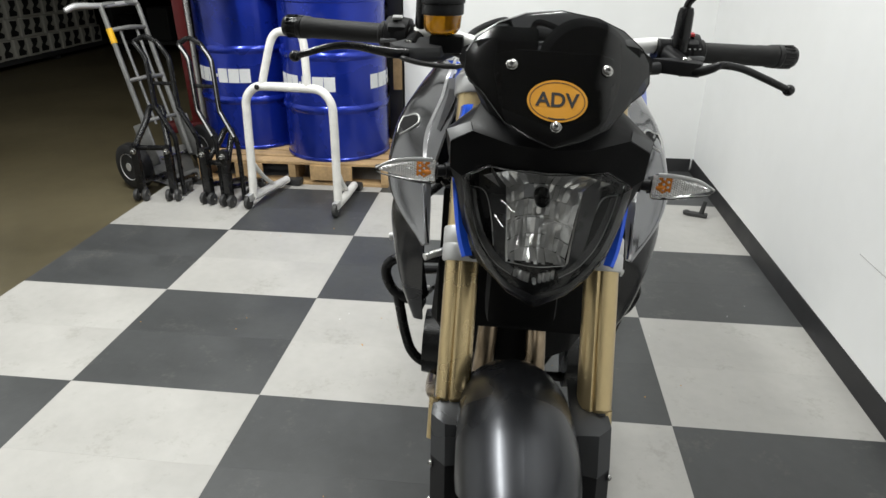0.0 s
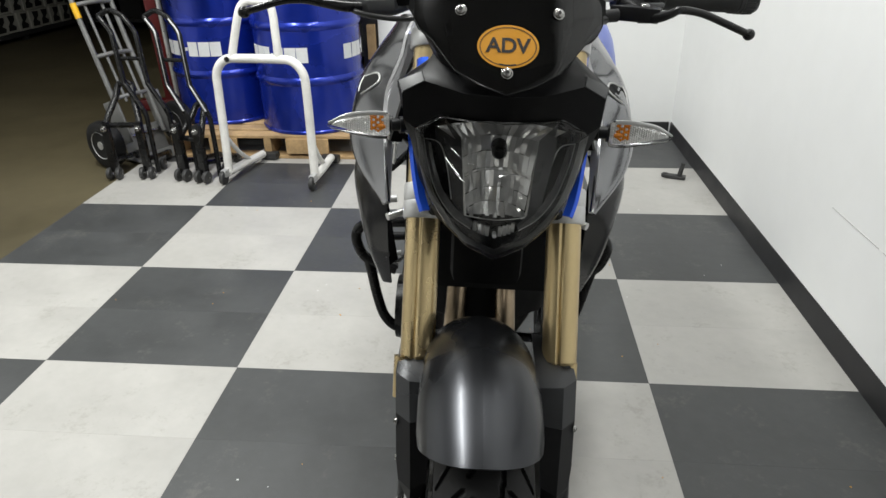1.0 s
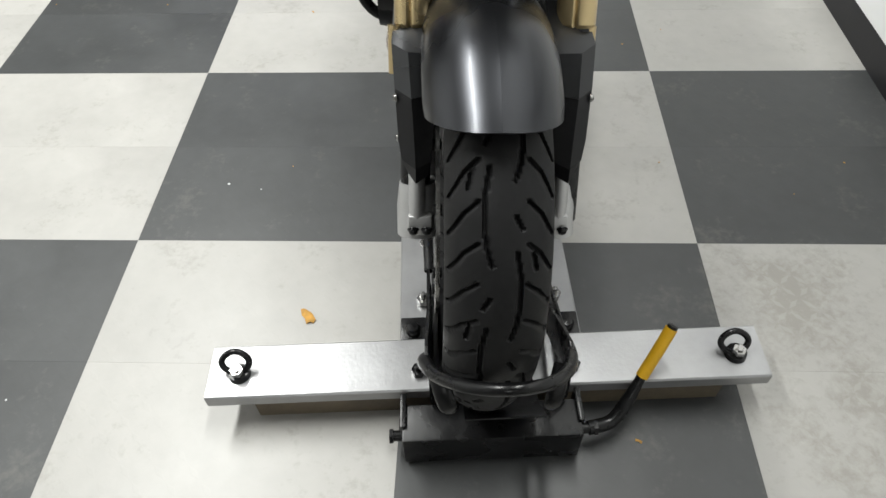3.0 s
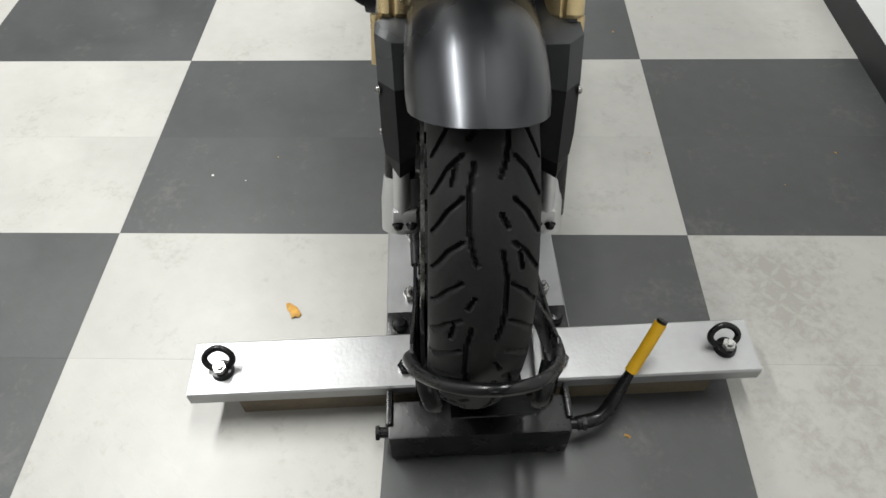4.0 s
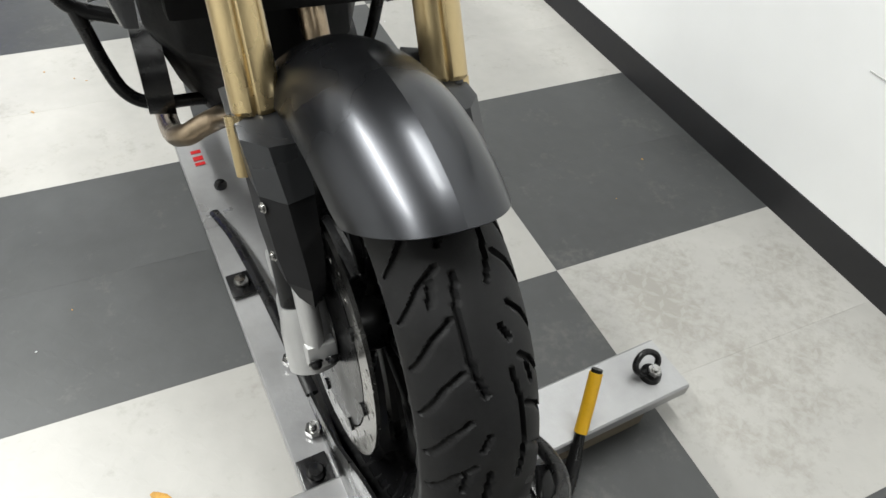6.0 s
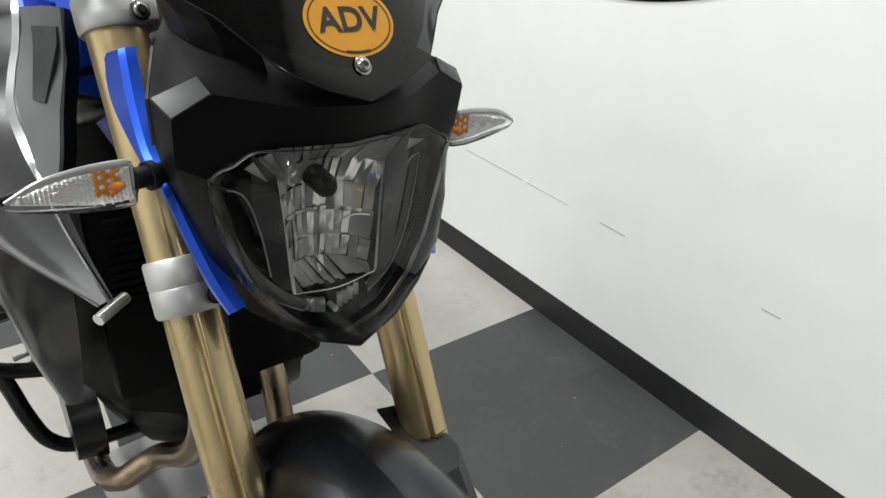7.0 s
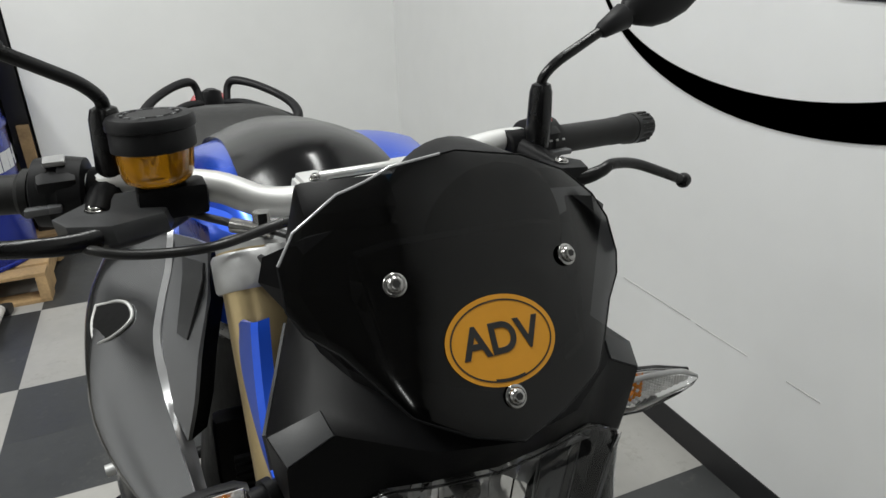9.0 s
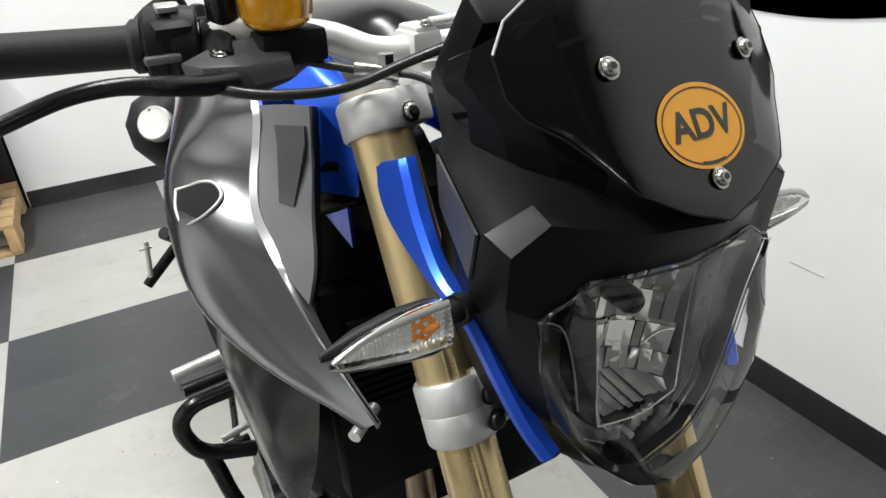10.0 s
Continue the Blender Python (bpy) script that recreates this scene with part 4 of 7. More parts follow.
    for k in range(9):
        x = -0.010 + 0.020 * k / 8
        z = cz - 0.0188 + 0.0009 * (x / 0.010) ** 2
        rows.append([(x, screen_y(x, z) - 0.0016, z), (x, screen_y(x, z - 0.0016) - 0.0016, z - 0.0016)])
    add_sheet(b, rows, 0.0002)
    part("sticker_bar", b, M_INK, scr)
    tilt = Matrix.Translation((0, 0, 1.09)) @ Matrix.Rotation(radians(0.5), 4, "Y") @ Matrix.Translation((0, 0, -1.09))
    for o in (scr, *scr.children_recursive):
        o.data.transform(tilt)


windscreen()


def instruments():
    bm = nb()
    # hooded round gauge
    arch = []
    for y, r, z in ((0.225, 0.048, 1.108), (0.228, 0.058, 1.110), (0.240, 0.062, 1.112), (0.300, 0.060, 1.112), (0.330, 0.040, 1.105)):
        arch.append([Vector((0.044 + r * math.cos(2 * math.pi * k / 36), y + 0.10 * (r * math.sin(2 * math.pi * k / 36)), z + r * math.sin(2 * math.pi * k / 36))) for k in range(36)])
    add_loft(bm, arch)
    add_box(bm, (0.0, 0.285, 1.080), (0.170, 0.08, 0.07), Matrix.Rotation(radians(-20), 4, "X"), 0.012)
    hood = part("instrument_housing", bm, M_BLACK2, bike, "black instrument housing behind the screen")
    # display beside the gauge
    bm = nb()
    add_box(bm, (-0.055, 0.282, 1.122), (0.068, 0.030, 0.072), Matrix.Rotation(radians(38), 4, "X"), 0.006)
    part("display_box", bm, M_BLACK, hood)
    # bracket that carries the screen
    bm = nb()
    add_prism(bm, [(-0.072, 0.192, 1.132), (-0.050, 0.186, 1.138), (0.050, 0.186, 1.138), (0.072, 0.192, 1.132), (0.066, 0.150, 1.070), (0.0, 0.132, 1.052), (-0.066, 0.150, 1.070)], (0, 0.010, 0.0), 0.002)
    for sx in (-1, 1):
        add_tube(bm, [(sx * 0.062, 0.186, 1.105), (sx * 0.072, 0.230, 1.092), (sx * 0.075, 0.290, 1.075)], [(0.014, 0.008)] * 3, 10, 4)
    part("screen_bracket", bm, M_BLACK, hood)


instruments()

# black wings of the inner fairing that wrap back from under the screen
for sx in (-1, 1):
    bm = nb()
    top = [(0.078, 0.196, 1.150), (0.100, 0.198, 1.147), (0.121, 0.210, 1.134), (0.119, 0.240, 1.124)]
    mid = [(0.080, 0.180, 1.112), (0.106, 0.194, 1.114), (0.124, 0.214, 1.118), (0.112, 0.257, 1.106)]
    low = [(0.066, 0.150, 1.064), (0.086, 0.170, 1.074), (0.101, 0.206, 1.085), (0.104, 0.240, 1.091)]
    under = [(0.058, 0.158, 1.046), (0.078, 0.182, 1.056), (0.090, 0.214, 1.062), (0.092, 0.255, 1.064)]
    add_sheet(bm, [[(sx * x, y, z) for x, y, z in l] for l in (top, mid, low, under)], 0.003 * sx)
    part("fairing_wing", bm, M_BLACK, cowl_ob, "black plastic wing of the inner fairing", 12)

# blue blades beside the fork legs
for sx in (-1, 1):
    bm = nb()
    front = [(sx * 0.116, 0.318, 1.036), (sx * 0.118, 0.309, 1.026), (sx * 0.122, 0.285, 0.995), (sx * 0.125, 0.252, 0.965), (sx * 0.123, 0.214, 0.948), (sx * 0.117, 0.185, 0.912), (sx * 0.110, 0.163, 0.882), (sx * 0.102, 0.148, 0.862)]
    back = [(sx * 0.121, 0.340, 1.030), (sx * 0.122, 0.348, 1.018), (sx * 0.126, 0.325, 0.990), (sx * 0.126, 0.268, 0.962), (sx * 0.123, 0.221, 0.945), (sx * 0.117, 0.191, 0.909), (sx * 0.110, 0.168, 0.879), (sx * 0.102, 0.152, 0.859)]
    fr, bk = spline(front, 5), spline(back, 5)
    rows = [[a + Vector((-sx * 0.011, 0.002, 0.001)), a + Vector((-sx * 0.002, -0.001, 0.0005)), a + (b - a) * 0.05, b] for a, b in zip(fr, bk)]
    add_sheet(bm, rows, 0.003 * sx)
    part("trim_blade", bm, M_BLUE, bike, "bright blue trim blade beside the fork", 25)


def indicators():
    for sx in (-1, 1):
        bm = nb()
        add_cyl(bm, (sx * 0.112, 0.215, 0.974), (sx * 0.145, 0.206, 0.976), 0.0085, 0.0085, 18)
        add_cyl(bm, (sx * 0.128, 0.211, 0.975), (sx * 0.134, 0.209, 0.975), 0.0115, 0.0115, 18)
        add_loft(bm, [ring_at((sx * x, 0.206 - 0.06 * (x - 0.14) + o, z), (sx, -0.06, 0), (a, b), 20) for x, o, z, a, b in ((0.143, 0.006, 0.974, 0.010, 0.012), (0.150, 0.012, 0.973, 0.011, 0.0125), (0.175, 0.015, 0.973, 0.010, 0.0115), (0.205, 0.013, 0.974, 0.007, 0.008), (0.232, 0.007, 0.975, 0.002, 0.003))])
        ind = part("turn_signal", bm, M_BLACK2, bike, "clear-lens turn signal with amber bulb")
        bm = nb()
        add_loft(bm, [ring_at((sx * x, 0.200 - 0.06 * (x - 0.14), z), (sx, -0.06, 0), (a, b), 28) for x, z, a, b in ((0.146, 0.976, 0.006, 0.0165), (0.150, 0.976, 0.013, 0.0180), (0.165, 0.9765, 0.0150, 0.0185), (0.185, 0.977, 0.0135, 0.0160), (0.205, 0.977, 0.0105, 0.0120), (0.222, 0.976, 0.006, 0.0070), (0.231, 0.9755, 0.001, 0.0015))])
        ob = part("signal_lens", bm, M_SMOKE, ind, "ribbed clear lens")
        ob.visible_shadow = False
        bm = nb()
        add_lathe(bm, [(0.0005, 0), (0.0030, 0.002), (0.0045, 0.006), (0.004, 0.011), (0.003, 0.014)], (sx * 0.166, 0.2025, 0.974), (-sx, 0, 0.05), 18)
        part("signal_bulb", bm, M_ORANGE, ind, "amber bulb")
        # staggered diamond prisms behind the lens, the bulb's amber reflection painted on those round it
        bm, glow = nb(), nb()
        top = [(sx * 0.147, 0.2045, 0.991), (sx * 0.172, 0.203, 0.991), (sx * 0.200, 0.2012, 0.986), (sx * 0.226, 0.1995, 0.978)]
        bot = [(sx * 0.147, 0.2045, 0.961), (sx * 0.172, 0.203, 0.962), (sx * 0.200, 0.2012, 0.968), (sx * 0.226, 0.1995, 0.974)]
        add_sheet(bm, [list(r) for r in zip(spline(top, 4), spline(bot, 4))], 0.0006)
        for i in range(24):
            for j in range(7):
                x = 0.150 + 0.073 * i / 24
                h = 0.029 * (1 - max(0, (x - 0.168)) / 0.066)
                z = 0.977 + h * ((j + 0.5 + 0.5 * (i % 2)) / 7.5 - 0.5)
                y = 0.2022 - 0.06 * (x - 0.14)
                amber = 1 < i < 8 and j > 0 and (i + 2 * j) % 4 != 0
                b = glow if amber else bm
                dx, dz = 0.0029, h / 7.5 * 0.96
                tip = b.verts.new((sx * (x + 0.0004), y - 0.0016, z - dz * 0.15))
                rim = [b.verts.new(q) for q in ((sx * (x - dx), y, z), (sx * x, y, z + dz), (sx * (x + dx), y, z), (sx * x, y, z - dz))]
                for q in range(4):
                    b.faces.new((rim[q], rim[(q + 1) % 4], tip))
        bmesh.ops.recalc_face_normals(bm, faces=bm.faces)
        part("signal_reflector", bm, M_PRISM, ind, smooth=False)
        part("amber_prisms", glow, M_ORANGE, ind, smooth=False)
        bm = nb()
        add_tube(bm, [(sx * 0.150, 0.192, 0.995), (sx * 0.175, 0.190, 0.995), (sx * 0.205, 0.191, 0.990), (sx * 0.229, 0.194, 0.978)], [(0.0014, 0.0030), (0.0014, 0.0032), (0.0014, 0.0028), (0.0012, 0.0016)], 8, 5)
        part("signal_trim", bm, M_CAST, ind)
        for o in (ind, *ind.children):
            o.data.transform(Matrix.Translation((sx * 0.004, -0.002, -0.010)))


indicators()

# ---- handlebar and controls ----
BAR_R = [(0.388, 0.482, 1.100), (0.246, 0.460, 1.107), (0.190, 0.455, 1.118), (0.115, 0.450, 1.110), (0.075, 0.437, 1.098), (0.03, 0.432, 1.096)]
BAR_L = [(-0.400, 0.520, 1.130), (-0.250, 0.488, 1.124), (-0.185, 0.468, 1.128), (-0.115, 0.455, 1.116), (-0.075, 0.438, 1.099), (-0.03, 0.432, 1.096)]


def handlebar():
    full = BAR_R + BAR_L[::-1]
    rad = [0.011, 0.011, 0.0125, 0.0140, 0.0142, 0.0142]
    bm = nb()
    add_tube(bm, full, rad + rad[::-1], 20, 6)
    bar = part("handlebar", bm, M_BAR, bike, "silver tapered aluminium handlebar")
    for x in (-0.034, 0.058):
        bm = nb()
        add_loft(bm, [ring_at((x, 0.425, z), (0, 0, 1), (0.020, r), 16) for z, r in ((1.055, 0.024), (1.068, 0.022), (1.090, 0.021))])
        add_box(bm, (x, 0.432, 1.098), (0.030, 0.040, 0.034), None, 0.006)
        add_box(bm, (x, 0.432, 1.114), (0.022, 0.036, 0.010), None, 0.004)
        rz = part("bar_riser", bm, M_BAR, bar, "silver handlebar clamp")
        bolt("riser_bolt", (x, 0.418, 1.119), (0, 0, 1), 0.004, rz, 0.005)
    bm = nb()
    add_tube(bm, [(-0.030, 0.418, 1.121), (0.012, 0.414, 1.122), (0.054, 0.418, 1.121)], [(0.0045, 0.004)] * 3, 10, 4)
    part("clamp_bridge", bm, M_ALU, bar)
    for sx, B in ((-1, BAR_L), (1, BAR_R)):
        p0, p1 = Vector(B[1]), Vector(B[0])
        dd = (p1 - p0).normalized()
        L = (p1 - p0).length
        bm = nb()
        prof = [(0.013, 0.0), (0.021, 0.0), (0.021, 0.006), (0.0168, 0.010)]
        prof += [(0.0166, 0.014), (0.0166, L - 0.046), (0.0172, L - 0.042), (0.0172, L - 0.024)]
        prof += [(0.019, L - 0.018), (0.019, L - 0.010), (0.013, L - 0.009)]
        add_lathe(bm, prof, p0, dd, 28)
        g = part("grip", bm, M_GRIP, bar, "black rubber grip")
        bm = nb()
        add_lathe(bm, [(0.013, -0.010), (0.0195, -0.009), (0.0198, -0.002), (0.0182, 0.000), (0.0182, 0.020), (0.016, 0.024), (0.0005, 0.024)], p1, dd, 32)
        be = part("bar_end", bm, M_BLKPAINT, g, "ribbed black bar-end weight")
        for k in range(16):
            bm = nb()
            a = 2 * math.pi * k / 16
            add_box(bm, p1 + dd * 0.010 + Vector((0, math.cos(a), math.sin(a))) * 0.0178, (0.017, 0.0035, 0.0035))
            part("rib", bm, M_BLKPAINT, be)
        # switch box: two half shells with a seam
        bm = nb()
        q = p0 - dd * 0.020
        add_loft(bm, [ring_at(q + dd * h, dd, (r, r * 1.12), 28) for h, r in ((-0.022, 0.020), (-0.020, 0.025), (-0.004, 0.027), (-0.002, 0.0255), (0.002, 0.0255), (0.004, 0.027), (0.016, 0.026), (0.019, 0.020))])
        add_box(bm, q + Vector((0, -0.012, 0.012)), (0.030, 0.028, 0.022), Matrix.Rotation(radians(25), 4, "X"), 0.006)
        sw = part("switch_box", bm, M_BLACK2, bar, "black plastic switch housing")
        bm = nb()
        add_box(bm, q + Vector((0, -0.010, 0.029)), (0.016, 0.014, 0.005), Matrix.Rotation(radians(12), 4, "X"), 0.0018)
        part("button", bm, M_CAST if sx < 0 else M_RED, sw)
        bm = nb()
        add_box(bm, q + Vector((sx * 0.012, -0.028, -0.006)), (0.026, 0.012, 0.006), None, 0.002)
        part("button", bm, M_PANEL, sw)
        for k in range(3 if sx > 0 else 0):
            bm = nb()
            add_box(bm, q + Vector((sx * (0.000 + 0.008 * k), -0.0285, 0.008)), (0.003, 0.0012, 0.002))
            part("switch_mark", bm, M_CAST, sw)
        # perch clamped to the bar, reaching forward
        e = p0 - dd * 0.056
        piv = Vector((-0.206, 0.428, 1.112)) if sx < 0 else Vector((0.212, 0.395, 1.096))
        bm = nb()
        add_loft(bm, [ring_at(e + dd * h, dd, r, 24) for h, r in ((-0.014, 0.017), (-0.012, 0.0195), (0.012, 0.0195), (0.014, 0.017))])
        add_tube(bm, [e, e + (piv - e) * 0.5, piv], [0.015, 0.014, 0.011], 14, 3)
        pv = part("lever_perch", bm, M_BLACK, bar, "black lever perch")
        bm = nb()
        if sx < 0:
            add_prism(bm, [Vector(v) for v in ((-0.236, 0.424, 1.118), (-0.226, 0.405, 1.116), (-0.196, 0.396, 1.114), (-0.158, 0.412, 1.113), (-0.150, 0.436, 1.118), (-0.176, 0.446, 1.126), (-0.202, 0.447, 1.125))], (0.003, -0.002, -0.016), 0.002)
            add_tube(bm, [(-0.140, 0.446, 1.108), (-0.160, 0.436, 1.104), (-0.185, 0.422, 1.100), (-0.205, 0.410, 1.097)], [0.014, 0.0165, 0.014, 0.009], 16, 4)
        else:
            add_prism(bm, [piv + Vector(v) for v in ((-0.050, -0.004, 0.010), (-0.020, -0.028, 0.010), (0.018, -0.030, 0.006), (0.028, -0.004, 0.006), (0.004, 0.020, 0.010))], (0, 0.002, -0.022), 0.003)
            add_tube(bm, [piv + Vector(v) for v in ((-0.04, -0.012, -0.004), (-0.075, -0.022, -0.006), (-0.105, -0.03, -0.008))], [0.010, 0.009, 0.006], 14, 3)
        part("master_cylinder", bm, M_PERCH if sx < 0 else M_BLACK2, pv, "dark lever body")
        bolt("pivot_bolt", piv + Vector((0, 0.002 if sx < 0 else -0.008, 0.008 if sx < 0 else 0.010)), (0.05, -0.25, 1), 0.0055, pv, 0.003)
        bm = nb()
        if sx < 0:
            pts = [(-0.205, 0.402, 1.104), (-0.228, 0.392, 1.106), (-0.256, 0.384, 1.112), (-0.284, 0.382, 1.117), (-0.315, 0.378, 1.116), (-0.352, 0.376, 1.106), (-0.372, 0.380, 1.100)]
        else:
            pts = [(0.205, 0.384, 1.088), (0.228, 0.368, 1.090), (0.245, 0.362, 1.096), (0.259, 0.362, 1.101), (0.290, 0.364, 1.096), (0.328, 0.364, 1.081), (0.365, 0.364, 1.065)]
        add_tube(bm, pts, [(0.007, 0.0085), (0.0062, 0.008), (0.0058, 0.007), (0.0058, 0.006), (0.0056, 0.0056), (0.0055, 0.0055), (0.0055, 0.0055)], 14, 6)
        bmesh.ops.create_uvsphere(bm, u_segments=16, v_segments=10, radius=0.0088, matrix=Matrix.Translation(pts[-1]))
        part("lever", bm, M_BLKPAINT, pv, "black ball-end hand lever")
        # mirror: rubber boot, bent stem and teardrop head
        base = Vector((-0.189, 0.472, 1.137)) if sx < 0 else Vector((0.211, 0.432, 1.124))
        bm = nb()
        add_loft(bm, [ring_at(base + Vector((0, 0, h)), (0, 0, 1), r, 20) for h, r in ((-0.012, 0.0125), (0.0, 0.0130), (0.004, 0.0135), (0.046, 0.0122), (0.054, 0.0100), (0.056, 0.006))])
        mir = part("mirror", bm, M_BLKPAINT, bar, "black round-stem rear-view mirror")
        bm = nb()
        top = base + Vector((0, 0, 0.050))
        stem = [top, top + Vector((sx * 0.001, -0.002, 0.012)), top + Vector((sx * 0.013, -0.006, 0.026)), top + Vector((sx * 0.035, -0.010, 0.040)), top + Vector((sx * 0.062, -0.014, 0.056))]
        add_tube(bm, stem, 0.0056, 14, 6)
        part("stem", bm, M_BLKPAINT, mir)
        bm = nb()
        d2 = Vector((sx * 0.885, -0.06, 0.46)).normalized()
        o = stem[-1] - d2 * 0.004
        prof = [(0.0, 0.0070, 0.0070), (0.004, 0.0095, 0.0085), (0.034, 0.0150, 0.0135), (0.038, 0.0120, 0.0110), (0.044, 0.021, 0.015), (0.060, 0.034, 0.022), (0.080, 0.041, 0.026), (0.103, 0.042, 0.027), (0.126, 0.036, 0.023), (0.143, 0.022, 0.015), (0.150, 0.006, 0.005)]
        add_loft(bm, [ring_at(o + d2 * h * 0.94, d2, (ry * (0.80 if h > 0.04 else 0.95), rz * (0.80 if h > 0.04 else 0.95)), 28, (0, 0.2, 1)) for h, rz, ry in prof])
        part("mirror_head", bm, M_BLACK2, mir, "black teardrop mirror shell", 50)
    # brake fluid cup
    c = Vector((-0.157, 0.436, 1.130))
    bm = nb()
    prof = [(0.0005, 0.0), (0.020, 0.0), (0.0255, 0.004), (0.028, 0.010), (0.0295, 0.030)]
    add_lathe(bm, prof, c + Vector((0, 0, 0.002)), (0, 0, 1), 40)
    cup = part("brake_fluid_cup", bm, M_AMBER, bar, "round brake fluid cup filled with amber fluid")
    bm = nb()
    prof = [(0.0295, 0.029), (0.0320, 0.030), (0.0320, 0.044), (0.0310, 0.046), (0.0335, 0.047), (0.0335, 0.053), (0.0315, 0.0565), (0.024, 0.0575), (0.023, 0.0562), (0.018, 0.0562), (0.017, 0.0575), (0.0005, 0.0575)]
    add_lathe(bm, prof, c + Vector((0, 0, 0.002)), (0, 0, 1), 48)
    lid = part("lid", bm, M_BLACK2, cup, "ribbed black screw lid")
    for k in range(10):
        bm = nb()
        a = 2 * math.pi * k / 10
        add_box(bm, c + Vector((0.0205 * math.cos(a), 0.0205 * math.sin(a), 0.0590)), (0.0045, 0.0022, 0.0016), Matrix.Rotation(a + math.pi / 2, 4, "Z"))
        part("lid_mark", bm, M_PANEL, lid)
    bm = nb()
    add_box(bm, c + Vector((0.008, 0.004, -0.014)), (0.054, 0.040, 0.028), None, 0.006)
    add_cyl(bm, c + Vector((0, 0, -0.002)), c + Vector((0, 0, 0.004)), 0.016, None, 20)
    part("cup_bracket", bm, M_BLACK, cup)
    return bar


bar_ob = handlebar()
# the bar stands a little turned and square to the road, while the machine leans
turn = Matrix(((1.045, 0, 0, 0), (0.045, 1, 0, 0), (0.036, 0, 1, 0), (0, 0, 0, 1)))
for o in (bar_ob, *bar_ob.children_recursive):
    o.data.transform(turn)

# hoses and cables round the steering head
HOSES = [
    ([(-0.236, 0.405, 1.100), (-0.232, 0.400, 1.094), (-0.221, 0.382, 1.091), (-0.190, 0.372, 1.086), (-0.136, 0.368, 1.085), (-0.089, 0.342, 1.105), (-0.060, 0.320, 1.118), (-0.03, 0.31, 1.12)], 0.0042),
    ([(-0.150, 0.430, 1.098), (-0.110, 0.40, 1.090), (-0.070, 0.36, 1.085), (-0.055, 0.33, 1.060), (-0.06, 0.31, 1.02)], 0.0035),
    ([(0.160, 0.380, 1.092), (0.130, 0.350, 1.090), (0.105, 0.330, 1.086), (0.09, 0.33, 1.05)], 0.0070),
    ([(0.150, 0.375, 1.085), (0.140, 0.345, 1.070), (0.125, 0.350, 1.062), (0.11, 0.38, 1.08)], 0.0035),
]
for pts, r in HOSES:
    bm = nb()
    add_tube(bm, pts, r, 12, 6)
    part("hose", bm, M_HOSE, bike, "black rubber hose")
bm = nb()
add_cyl(bm, (-0.115, 0.395, 1.092), (-0.085, 0.375, 1.088), 0.0065, None, 12)
add_cyl(bm, (-0.092, 0.384, 1.092), (-0.092, 0.384, 1.104), 0.0075, None, 6)
part("banjo_fitting", bm, M_STEEL, bike, "steel hose fitting")
bm = nb()
add_box(bm, (0.020, 0.400, 1.112), (0.040, 0.0015, 0.014), Matrix.Rotation(radians(-25), 4, "X"))
part("key_tag", bm, M_BLUETAG, bike, "small blue tag")

# ---- tank, shrouds, seat and tail ----


